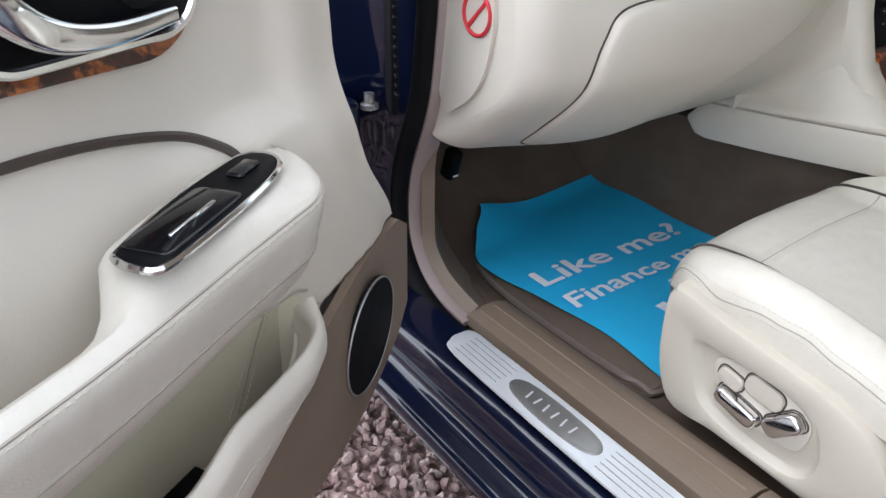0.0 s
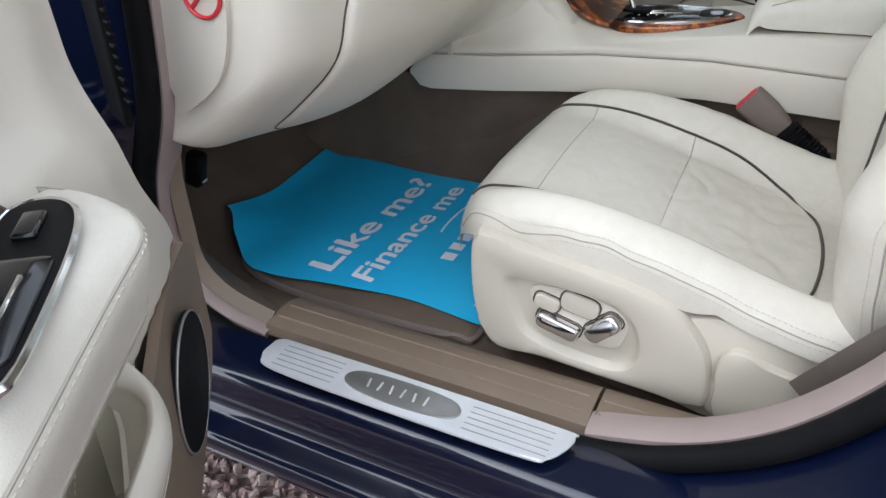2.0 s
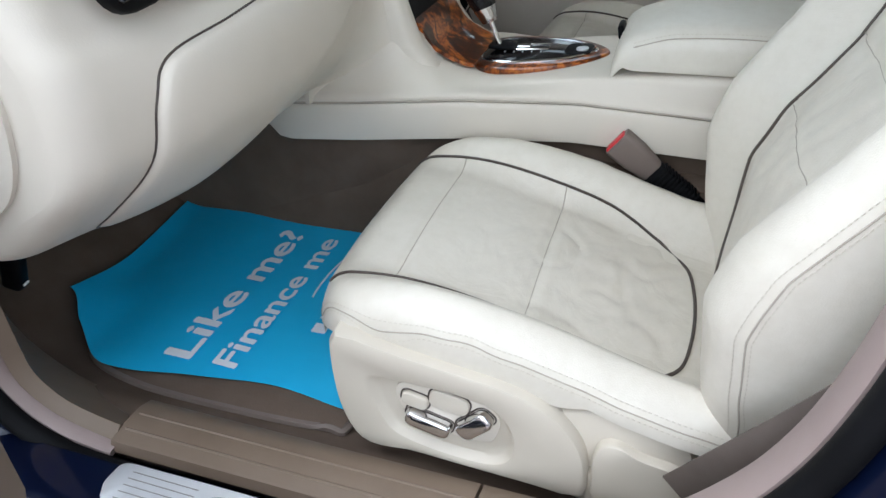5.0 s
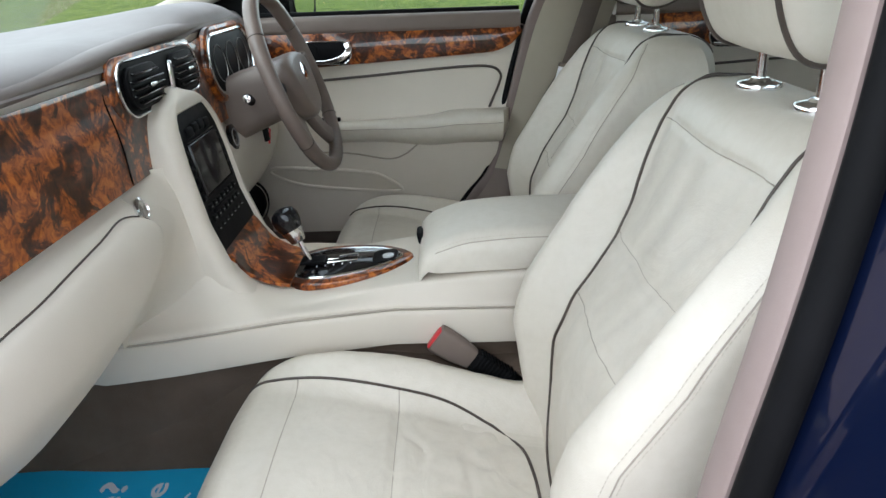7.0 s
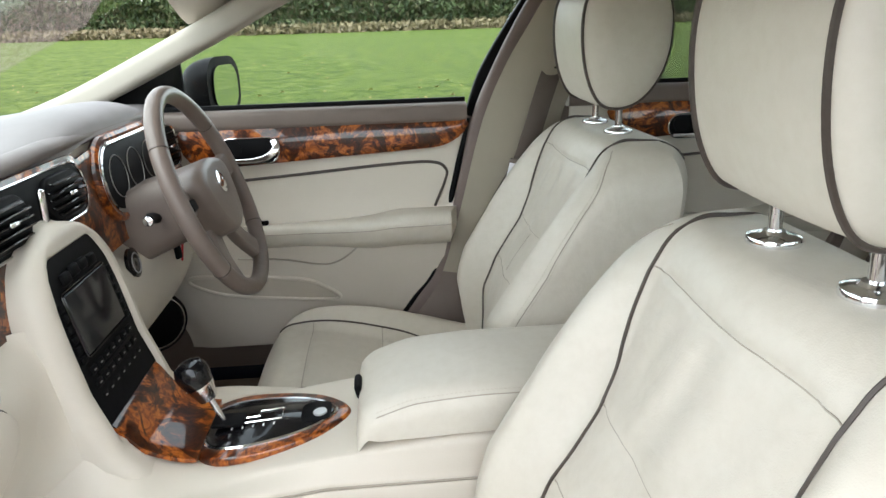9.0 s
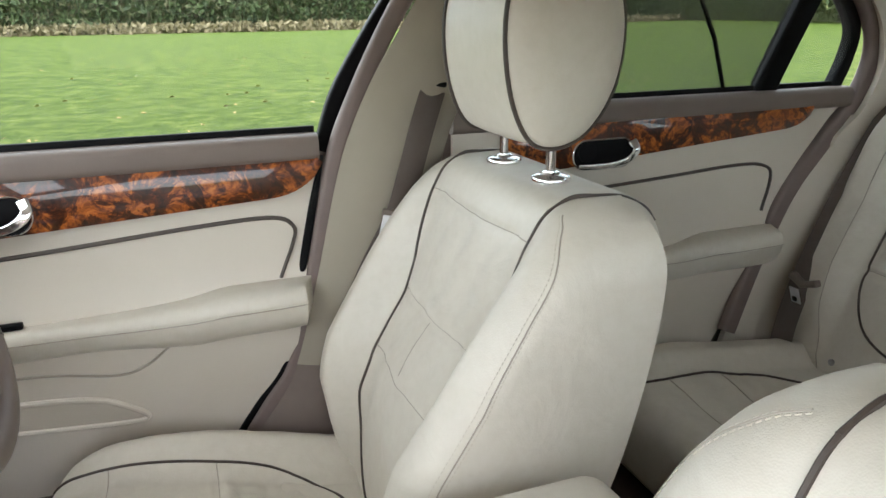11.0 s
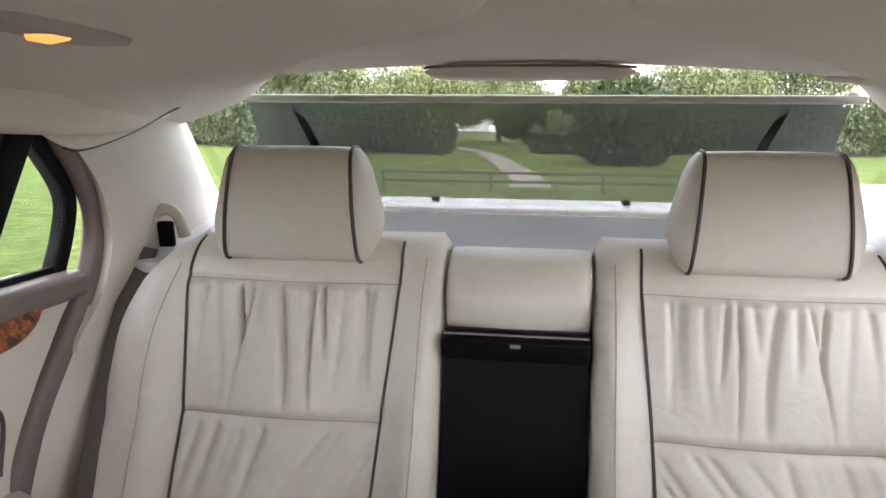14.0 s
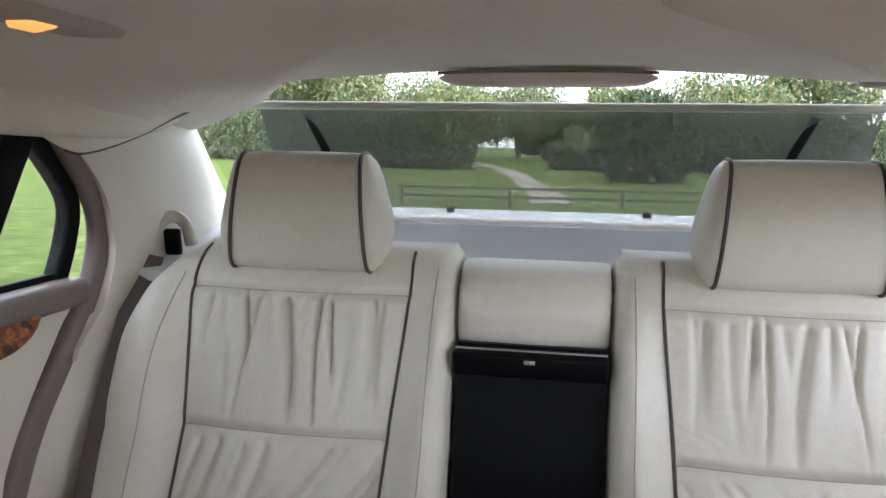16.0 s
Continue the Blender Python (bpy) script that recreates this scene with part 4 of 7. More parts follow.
        knob(name, y, z, w, h, ang, thick, mat, note)
        groove(y, z, w + 0.0015, h + 0.0015, ang)
    # hinge cover behind the side cover
    hinge = [(-0.150, 0.330), (-0.155, 0.440), (-0.175, 0.458), (-0.21, 0.464), (-0.25, 0.468), (-0.290, 0.462), (-0.305, 0.42), (-0.36, 0.395), (-0.37, 0.330)]
    part("hinge_cover", slab(side_outline(hinge, 4), 0.020, m @ pose(0, 0, -0.012), 0.008, 3), PLASTIC, seat, "cream plastic hinge cover")
    lip = [(-0.222, 0.330), (-0.203, 0.380), (-0.203, 0.415), (-0.212, 0.430), (-0.228, 0.432), (-0.250, 0.422), (-0.298, 0.411), (-0.36, 0.380), (-0.37, 0.330)]
    part("anchor_cover", slab(side_outline(lip, 4), 0.016, m @ pose(0, 0, 0.004), 0.006, 3), PLASTIC, seat)
    cone = [(-0.199, 0.338), (-0.199, 0.378), (-0.208, 0.378), (-0.225, 0.338)]
    part("cover_foot", slab(side_outline(cone, 3), 0.010, m @ pose(0, 0, 0.006), 0.004, 3), PLASTIC, seat)
    part("front_valance", box(0.42, 0.03, 0.16, Matrix.Translation((xc, dy + 0.085, 0.42 + dz)), 0.012), PLASTIC, seat, "cream plastic front valance")
    part("seat_base", box(0.40, 0.42, 0.10, Matrix.Translation((xc, dy - 0.12, 0.325 + dz)), 0.01), CARPET, seat, "dark seat base")
    return seat


front_seat(-0.388, 0.0, 0.0, -1, "cream leather front passenger seat with dark piping")
front_seat(0.405, -0.062, 0.010, 1, "cream leather driver seat with dark piping")


# ---- rear bench ----
def rear_bench():
    bench = thing("rear_bench", "cream leather rear bench with pleated backs and folded-down armrest", "rear seat", at=(0, -1.4, 0.3))
    # cushion, one wide pad with two dished places
    zc = [(-1.46, 0.452), (-1.36, 0.462), (-1.20, 0.482), (-1.03, 0.505), (-0.90, 0.505)]

    def top(x, s):
        a = abs(x) - 0.37
        dish = -0.016 * math.exp(-(a / 0.14) ** 4) * sstep(-0.92, -1.02, s)
        gutter = -0.02 * math.exp(-((abs(x) - 0.13) / 0.02) ** 2) * sstep(-0.95, -1.1, s)
        wrinkle = 0.0025 * math.sin(70 * s + 22 * a) * math.exp(-(a / 0.12) ** 4) * sstep(-1.0, -1.1, s)
        wrinkle += (0.006 * noise.noise((x * 11, s * 15, 4.0)) + 0.0028 * noise.noise((x * 18 + s * 12, s * 48, 9.0))) * sstep(0.21, 0.15, abs(a)) * sstep(-0.93, -1.02, s)
        return lerp(zc, s) + dish + gutter + wrinkle + 0.034 * sstep(0.545, 0.60, abs(x)) * sstep(-0.90, -1.02, s)

    cush = Pad((0, 0, 0), (1, 0, 0), (0, 1, 0), (0, 0, 1), -1.47, -0.88, lambda s: -0.66, lambda s: 0.66, top, lambda x, s: 0.33, 0.04, 0.06, 0.01)
    base = part("seat_cushion", cush.mesh(150, 100), HIDE_WORN, bench, "creased cream leather cushion")
    for side in (-1, 1):
        u = [(side * 0.555, -0.895), (side * 0.55, -1.0), (side * 0.545, -1.15), (side * 0.50, -1.29), (side * 0.40, -1.335), (side * 0.30, -1.31), (side * 0.222, -1.22), (side * 0.20, -1.05), (side * 0.195, -0.895)]
        part("piping", tube(cush.path(u, 0.001, 10), 0.0028, 6), PIPING, base, "dark brown piping")
        for s in (-1.0, -1.12):
            part("seam", tube(cush.path([(side * 0.21, s), (side * 0.37, s), (side * 0.545, s)], 0.0008, 12), 0.0011, 5), SEAM, base)

    # backrests: y at height z on the face
    lean = [(0.44, -1.375), (0.485, -1.378), (0.675, -1.452), (0.80, -1.522), (0.90, -1.556), (1.0, -1.590), (1.075, -1.640)]

    def pleats(a, z, amp):
        """Gathers: soft ridges with sharp valleys, hanging from the upper seam of each panel."""
        out = 0.0
        for i in range(12):
            c = -0.142 + 0.0255 * i + 0.006 * math.sin(4.1 * i)
            sway = 0.007 * math.sin(1.7 * i + 14 * (z - 0.8)) + 0.10 * (z - 0.95) * math.sin(2.2 * i)
            low = 0.815 + 0.09 * (0.5 + 0.5 * math.sin(2.9 * i))
            cut = math.exp(-((a - c - sway) / (0.0058 + 0.0022 * math.sin(1.3 * i))) ** 2)
            out -= amp * cut * sstep(low - 0.03, low + 0.07, z) * sstep(1.014, 0.985, z) * (0.75 + 0.45 * math.sin(2.3 * i))
            skew = (z - 0.74) * (-0.85 if i < 7 else -0.25)
            cut = math.exp(-((a - c - skew) / 0.0080) ** 2)
            out -= 0.8 * amp * cut * sstep(0.680, 0.735, z) * sstep(0.805, 0.785, z) * (0.6 + 0.5 * math.sin(1.9 * i + 1))
        return out

    for side in (-1, 1):
        cx = side * 0.370

        def face(x, s, cx=cx, side=side):
            a = (x - cx) * side
            d = line(lean, s) + 1.6
            w = 0.162 + 0.020 * sstep(0.8, 1.0, s)
            d += 0.030 * sstep(w, w + 0.06, abs(a)) * sstep(0.5, 0.6, s) * sstep(1.07, 0.93, s)
            d += 0.012 * math.cos(min(1.0, abs(a) / 0.17) * 1.57)
            d += pleats(a, s, 0.0150 if side > 0 else 0.0100) * sstep(0.165, 0.14, abs(a)) * (1 - math.exp(-((s - 0.802) / 0.014) ** 2))
            cut = sum(0.009 * math.exp(-((s - q) / 0.007) ** 2) for q in (0.672, 0.802, 1.008)) * sstep(w + 0.01, w - 0.01, abs(a))
            return d - cut

        def inner(s, side=side):
            return 0.118 + 0.004 * sstep(0.9, 1.0, s) + 0.012 * sstep(1.03, 1.08, s) ** 2

        def outer(s):
            return lerp([(0.42, 0.690), (0.9, 0.668), (1.0, 0.640), (1.05, 0.600), (1.075, 0.565)], s)

        left = inner if side > 0 else (lambda s: -outer(s))
        right = outer if side > 0 else (lambda s: -inner(s))
        pad = Pad((0, -1.6, 0), (1, 0, 0), (0, 0, 1), (0, 1, 0), 0.42, 1.078, left, right, face, lambda x, s: -0.16, 0.045, 0.04, 0.01)
        back = part("backrest", pad.mesh(260, 150), HIDE_WORN, bench, "cream leather backrest with pleated panels")
        u = [(0.178, 1.070), (0.180, 1.0), (0.165, 0.82), (0.160, 0.70), (0.150, 0.625), (0.100, 0.563), (0.0, 0.540)]
        full = [(cx + side * a, s) for a, s in u] + [(cx - side * a, s) for a, s in u[-2::-1]]
        part("piping", tube(pad.path(full, 0.001, 10), 0.0025, 6), PIPING, back, "dark brown piping")
        for s, w in ((0.672, 0.156), (0.802, 0.162), (1.008, 0.181)):
            part("seam", tube(pad.path([(cx - w, s), (cx, s), (cx + w, s)], 0.0006, 14), 0.0011, 5), SEAM, back)
        part("seam", tube(pad.path([(side * 0.150, s) for s in (0.46, 0.6, 0.8, 0.95, 1.05)], 0.0006, 8), 0.001, 5), SEAM, back)
        part("seam", tube(pad.path([(side * x, s) for x, s in ((0.545, 0.45), (0.572, 0.55), (0.590, 0.68), (0.596, 0.82), (0.588, 0.94), (0.570, 1.03))], 0.0004, 8), 0.001, 5), SEAM, back)
        part("stitching", stitches(pad.path([(side * 0.143, s) for s in (0.50, 0.6, 0.8, 0.95, 1.05)], 0.0008, 10)), STITCH, back)
        for a in (-0.143, 0.143):
            p = pad.at(cx + a, 0.487, 0.0)
            part("stud", lathe([(0.0, 0.0), (0.007, 0.0), (0.007, 0.003), (0.004, 0.0045), (0.0, 0.0045)], Matrix.Translation(p) @ pose(0, 0, 0, -80), 14), DARK_STEEL, back, "grey trim stud")
        prof = [(-1.592, 1.050), (-1.640, 1.042), (-1.690, 1.065), (-1.705, 1.130), (-1.690, 1.200), (-1.655, 1.226), (-1.615, 1.224), (-1.596, 1.195), (-1.582, 1.120)]
        headrest(bench, cx, prof, 0.133, 0.79, 0.75)
        for a in (-0.045, 0.045):
            part("headrest_post", tube([(cx + a, -1.645, 1.03), (cx + a, -1.645, 1.07)], 0.006, 10), CHROME, bench, "chrome post")
    # centre section: pad above the armrest recess, black recess, wings
    mid = Pad((0, -1.6, 0), (1, 0, 0), (0, 0, 1), (0, 1, 0), 0.936, 1.054, lambda s: -0.1165, lambda s: 0.1165,
              lambda x, s: line(lean, s) + 1.592 - 0.016 * sstep(1.0, 0.95, s) + 0.012 * math.cos(min(1, abs(x) / 0.11) * 1.57), lambda x, s: -0.16, 0.02, 0.03, 0.01)
    part("centre_pad", mid.mesh(30, 20), HIDE, bench, "cream leather centre pad")
    tray = part("armrest_recess", sheet(lambda u, v: (-0.112 + 0.224 * u, -1.595 + 0.055 * (1 - v) + 0.05 * (1 - v) ** 2, 0.50 + 0.445 * v), 6, 12, 0.02, -1), BLACK, bench, "black lined armrest recess")
    part("recess_lid", box(0.226, 0.03, 0.036, Matrix.Translation((0, -1.560, 0.925)) @ pose(0, 0, 0, -12), 0.005), BLACK, bench, "black plastic flap")
    part("flap_edge", box(0.222, 0.004, 0.003, Matrix.Translation((0, -1.5490, 0.9470)), 0.001, 1), DARK_STEEL, bench, "pale metal edge")
    part("flap_latch", box(0.016, 0.004, 0.006, Matrix.Translation((0, -1.5415, 0.932)), 0.001), DARK_STEEL, bench)
    for z in (0.72, 0.60):
        part("recess_ledge", box(0.205, 0.012, 0.010, Matrix.Translation((0, -1.578 + (0.945 - z) * 0.16, z)), 0.003), GLOSS_BLACK, bench)
    # armrest folded down, with wooden cup holder deck and open bin
    arm = part("armrest", loft(armrest_rings()), HIDE, bench, "folded-down cream leather armrest")
    deck = at_plane((0, -0.965, 0.6565), (1, 0, 0), (0, 1, 0))
    def eight(k, n=72):
        """Waisted outline of the double cup holder, scaled by k, with the deck's corner outline at the same angles."""
        out = []
        for i in range(n):
            w = 2 * math.pi * i / n
            c, q = math.cos(w), math.sin(w)
            r = 0.0365 * math.sqrt(1 + 2.6 * c * c) * (1 - 0.10 * math.exp(-((abs(q) - 1) / 0.05) ** 2))
            out.append((k * r * c * 0.92, k * r * q - 0.030))
        return out

    def corner(k, n=72):
        out = []
        for i in range(n):
            w = 2 * math.pi * i / n
            c, q = math.cos(w), math.sin(w)
            r = 1 / ((abs(c) / 0.086) ** 7 + (abs(q) / (0.078 if q < 0 else 0.112)) ** 7) ** (1 / 7)
            out.append((k * r * c, k * r * q - 0.030))
        return out
    layers = [(corner(1.0), 0.0), (corner(1.0), 0.007), (corner(0.97), 0.0095), (eight(1.10), 0.0100), (eight(1.0), 0.0090), (eight(0.99), 0.002), (eight(0.2), 0.0015)]
    part("cup_holder_deck", loft([[deck @ Vector((x, y, z)) for x, y in o] for o, z in layers]), BURL, arm, "glossy walnut burl deck")
    part("cup_holder", tube([deck @ Vector((x, y, 0.0102)) for x, y in eight(1.03)], 0.0024, 7, True), CHROME, arm, "chrome rim of the double cup holder")
    part("cup_well", loft([[deck @ Vector((x, y, z)) for x, y in eight(k)] for k, z in ((0.985, 0.0088), (0.975, 0.004), (0.94, 0.0028), (0.02, 0.0026))], caps=False), BLACK, arm, "black cup well")
    lid = part("bin_lid", box(0.226, 0.022, 0.172, Matrix.Translation((0.003, -1.083, 0.749)) @ pose(0, 0, 0, 2), 0.008, 4), HIDE, arm, "raised cream leather bin lid")
    part("lid_edge", box(0.228, 0.026, 0.012, Matrix.Translation((0.003, -1.086, 0.838)), 0.003), BLACK, lid, "black lid edge")
    for x in (-0.095, 0.101):
        path = [Vector((x, -1.0705, 0.675 + 0.014 * i)) for i in range(11)]
        part("stitching", stitches(path), STITCH, lid)
    part("bin_floor", box(0.17, 0.24, 0.006, Matrix.Translation((0, -1.24, 0.575)), 0.002), BLACK, arm, "black bin lining")
    for x in (-0.098, 0.098):
        part("bin_wall", box(0.022, 0.33, 0.115, Matrix.Translation((x, -1.255, 0.600)), 0.006), HIDE, arm)
        part("bin_lining", box(0.006, 0.30, 0.085, Matrix.Translation((x * 0.84, -1.255, 0.612)), 0.002), BLACK, arm, "black bin lining")
    return bench


def armrest_rings():
    out = []
    for y, q in ((-0.848, 0.62), (-0.852, 0.80), (-0.862, 0.93), (-0.885, 1.0), (-1.0, 1.0), (-1.095, 1.0)):
        out.append([(x * (0.85 + 0.15 * q), y, 0.565 + z * q) for x, z in rrect(0.110, 0.092, 0.026)])
    return out


rear_bench()

# ---- dashboard ----
def dash_profile(x):
    """Section (y, z) of the dashboard at x, from the windscreen over the top to the knee pad."""
    hump = math.exp(-((x - 0.36) / 0.22) ** 4)
    side = sstep(0.50, 0.74, abs(x))
    return [(0.90, 0.968), (0.70, 0.988 + 0.010 * hump), (0.48, 1.002 + 0.024 * hump), (0.36, 1.010 + 0.032 * hump), (0.305 + 0.03 * side, 1.000 + 0.030 * hump),
            (0.288 + 0.03 * side, 0.978 + 0.026 * hump), (0.296 + 0.02 * side, 0.94), (0.284, 0.86), (0.270, 0.826), (0.240 + 0.02 * side, 0.800), (0.226 + 0.03 * side, 0.755), (0.236 + 0.03 * side, 0.695), (0.285 + 0.045 * side, 0.625 + 0.012 * side),
            (0.365 + 0.03 * side, 0.572 + 0.020 * side), (0.43, 0.565 + 0.024 * side), (0.50, 0.60 + 0.02 * side), (0.80, 0.64)]


def dash_row(x, steps=5):
    k = max(0.0, (abs(x) - 0.682) / 0.040)
    inset = 0.034 * (1 - math.sqrt(max(0.0, 1 - k * k)))
    pts = [(y + inset * sstep(1.03, 0.93, z) * sstep(0.6, 0.4, y), z + 0.45 * inset * sstep(0.70, 0.60, z)) for y, z in dash_profile(x)]
    return [(x, p.x, p.y) for p in curve([(y, z, 0) for y, z in pts], steps)]


def dash_face(x, z, lift=0.0):
    """Point on the front of the dashboard at x and height z."""
    row = dash_row(x, 8)
    for a, b in zip(row[16:], row[17:]):
        if (a[2] - z) * (b[2] - z) <= 0 and abs(a[2] - b[2]) > 1e-9:
            t = (a[2] - z) / (a[2] - b[2])
            return Vector((x, a[1] + (b[1] - a[1]) * t - lift, z))
    return Vector((x, 0.3 - lift, z))


def vent(dash, cx, cz, w, h, tilt, ringed=True, name="air_vent"):
    c = dash_face(cx, cz, 0.022)
    m = Matrix.Translation(c) @ pose(0, 0, 0, 90 - 8, 0, tilt)
    frame_ob = part(name, slab(rrect(w, h, h * (0.55 if ringed else 0.85), 6), 0.012, m, 0.004, 3), BLACK, dash, "black air vent")
    if ringed:
        part("vent_ring", tube([m @ Vector((x, y, 0.011)) for x, y in rrect(w, h, h * 0.55, 6)], 0.0035, 6, True), CHROME, frame_ob, "chrome vent ring")
    for k in range(5):
        y = -h * 0.66 + h * 1.32 * k / 4
        half = w * (0.93 if abs(y) < h * 0.4 else 0.72)
        part("slat", box(half * 2, 0.003, 0.010, m @ Matrix.Translation((0, y, 0.014)) @ pose(0, 0, 0, 25), 0.001, 1), GLOSS_BLACK, frame_ob)
    part("vent_tab", box(0.020, 0.006, 0.008, m @ Matrix.Translation((0, 0, 0.021)), 0.003), CHROME, frame_ob, "chrome vent tab")
    return m


def dashboard():
    dash = thing("dashboard", "cream leather dashboard with walnut burl fascia and air vents", "dashboard", at=(0, 0.5, 0.6))
    xs = [-0.722 + 1.444 * k / 62 for k in range(63)]
    xs = sorted(set(xs + [side * (0.682 + 0.040 * math.sin(0.5 * math.pi * k / 8)) for k in range(9) for side in (-1, 1)]))
    part("dash_pad", loft([dash_row(x) for x in xs]), VINYL, dash, "cream vinyl dashboard pad")
    # darker top roll
    def topper(u, v):
        x = -0.721 + 1.442 * u
        pts = [(y - 0.004, z + 0.006) for y, z in dash_profile(x)[:6]]
        c = curve([(0, y, z) for y, z in pts], 4)
        k = v * (len(c) - 1)
        i = min(int(k), len(c) - 2)
        p = c[i].lerp(c[i + 1], k - i)
        return (x, p.y, p.z)
    part("top_roll", sheet(topper, 60, 24, 0.006, -1), surface("pale_grey_dash_vinyl", (0.200, 0.184, 0.180), (0.235, 0.217, 0.212), 0.62, 6, 380, 0.0005), dash, "pale grey vinyl dash top")
    lip = []
    for k in range(49):
        x = -0.705 + 1.42 * k / 48
        zt = 0.990 + 0.024 * sstep(-0.45, 0.15, x) * sstep(0.72, 0.50, x)
        lip.append((x, 0.300 + 0.03 * sstep(0.50, 0.74, abs(x)), zt))
    part("top_lip", sweep(lip, [(0.020 * math.cos(a), 0.013 * math.sin(a)) for a in [i * math.pi / 8 for i in range(16)]], up=(0, 0, 1)), surface("taupe_dash_lip", (0.150, 0.128, 0.118), (0.180, 0.155, 0.143), 0.5, 6, 380, 0.0004), dash, "taupe vinyl lip over the fascia")
    # burl fascia across the front
    def fascia(u, v):
        x = -0.612 + 1.330 * u
        z = 0.832 + (0.142 + 0.022 * math.exp(-((x - 0.36) / 0.22) ** 4)) * v
        return dash_face(x, z, 0.004 + 0.016 * math.sin(math.pi * min(1.0, 0.08 + 0.92 * v)) ** 0.7)
    part("wood_fascia", sheet(fascia, 110, 20, 0.008), BURL, dash, "glossy walnut burl fascia")
    for x in (-0.200,):
        part("fascia_joint", tube([dash_face(x, 0.834 + 0.136 * k / 6, 0.004 + 0.016 * math.sin(math.pi * min(1.0, 0.08 + 0.92 * k / 6)) ** 0.7 + 0.0085) for k in range(7)], 0.0016, 5), BLACK, dash)
    bez = Matrix.Translation(dash_face(0.006, 0.954, 0.017)) @ pose(0, 0, 0, 82)
    part("vent_bezel", slab(rrect(0.190, 0.048, 0.046, 8), 0.006, bez, 0.003, 3), BURL, dash, "burl vent surround")
    vp = part("vent_plate", slab(rrect(0.166, 0.038, 0.036, 8), 0.004, bez @ pose(0, 0, 0.005), 0.002, 2), BLACK, dash, "black vent plate")
    part("vent_ring", tube([bez @ Vector((x, y, 0.010)) for x, y in rrect(0.168, 0.0395, 0.0375, 8)], 0.0022, 6, True), CHROME, vp, "oval chrome ring")
    vent(dash, -0.080, 0.954, 0.062, 0.031, 0, False)
    vent(dash, 0.092, 0.955, 0.058, 0.031, 0, False)
    part("vent_wheel", box(0.012, 0.008, 0.052, Matrix.Translation(dash_face(0.008, 0.955, 0.038)), 0.005), CHROME, dash, "chrome vent wheel")
    vent(dash, -0.603, 0.880, 0.056, 0.049, 6, False)
    vent(dash, 0.640, 0.935, 0.045, 0.045, -8)
    # instrument binnacle
    m = Matrix.Translation(dash_face(0.385, 0.938, 0.020)) @ pose(0, 0, 0, 82)
    bin_ = part("instrument_binnacle", slab(rrect(0.150, 0.055, 0.053, 8), 0.014, m, 0.004, 3), BLACK, dash, "dark instrument binnacle")
    part("binnacle_ring", tube([m @ Vector((x, y, 0.014)) for x, y in rrect(0.153, 0.057, 0.055, 8)], 0.0040, 6, True), CHROME, bin_, "chrome binnacle ring")
    part("binnacle_frame", tube([m @ Vector((x, y, 0.008)) for x, y in rrect(0.163, 0.065, 0.061, 8)], 0.009, 8, True), BURL, bin_, "burl binnacle frame")
    for x in (-0.085, 0.0, 0.085):
        part("dial_ring", tube([m @ Vector((x + 0.036 * math.cos(a), 0.036 * math.sin(a), 0.015)) for a in [i * math.pi / 12 for i in range(24)]], 0.0009, 5, True), DARK_STEEL, bin_, "dim dial ring")
    # glovebox lid
    lid = curve([(-0.640, 0.700, 0), (-0.628, 0.755, 0), (-0.595, 0.789, 0), (-0.48, 0.798, 0), (-0.35, 0.805, 0), (-0.262, 0.808, 0), (-0.216, 0.782, 0), (-0.235, 0.745, 0), (-0.33, 0.690, 0), (-0.50, 0.600, 0), (-0.62, 0.590, 0), (-0.645, 0.63, 0)], 8, True)
    part("glovebox_seam", tube([dash_face(p.x, p.y, 0.0002) for p in lid], 0.0014, 6, True), PIPING, dash, "dark shut line")
    lx, lz = -0.44, 0.71
    bm = loft([[dash_face(lx + (p.x - lx) * k, lz + (p.y - lz) * k, up) for p in lid] for k, up in ((0.995, -0.004), (0.992, 0.004), (0.982, 0.0085), (0.962, 0.0105), (0.90, 0.0115), (0.72, 0.012), (0.48, 0.012), (0.24, 0.012), (0.03, 0.012))])
    part("glovebox_lid", bm, VINYL, dash, "padded cream glovebox lid")
    c = dash_face(-0.222, 0.805, 0.0)
    mm = Matrix.Translation(c) @ pose(0, 0, 0, 75)
    but = part("glovebox_button", lathe([(0.0, 0.0), (0.017, 0.0), (0.018, 0.004), (0.014, 0.006), (0.013, 0.004), (0.0, 0.005)], mm, 24), CHROME, dash, "round chrome glovebox button")
    # end panel with sticker
    end = [(0.345, 0.93), (0.322, 0.80), (0.325, 0.74), (0.345, 0.69), (0.38, 0.658), (0.412, 0.648), (0.43, 0.72), (0.45, 0.93)]
    o = [(p.x, p.y) for p in curve([(y, z, 0) for y, z in end], 5, True)]
    me = at_plane((-0.722, 0, 0), (0, 1, 0), (0, 0, 1))
    ep = part("end_panel", slab([(a, b) for a, b in o], -0.006, me, 0.0), VINYL, dash, "cream end panel")
    part("end_seam", tube([me @ Vector((a, b, 0.0055)) for a, b in o], 0.0013, 6, True), PIPING, dash, "dark seam")
    ring_pts = [Vector((-0.7295, 0.349 + 0.024 * math.cos(a), 0.777 + 0.024 * math.sin(a))) for a in [i * math.pi / 14 for i in range(28)]]
    part("warning_ring", tube(ring_pts, 0.0024, 6, True), RED, dash, "red ring of a warning sticker")
    part("warning_bar", box(0.002, 0.0045, 0.046, Matrix.Translation((-0.7295, 0.349, 0.777)) @ pose(0, 0, 0, 45), 0.0005, 1), RED, dash)
    return dash


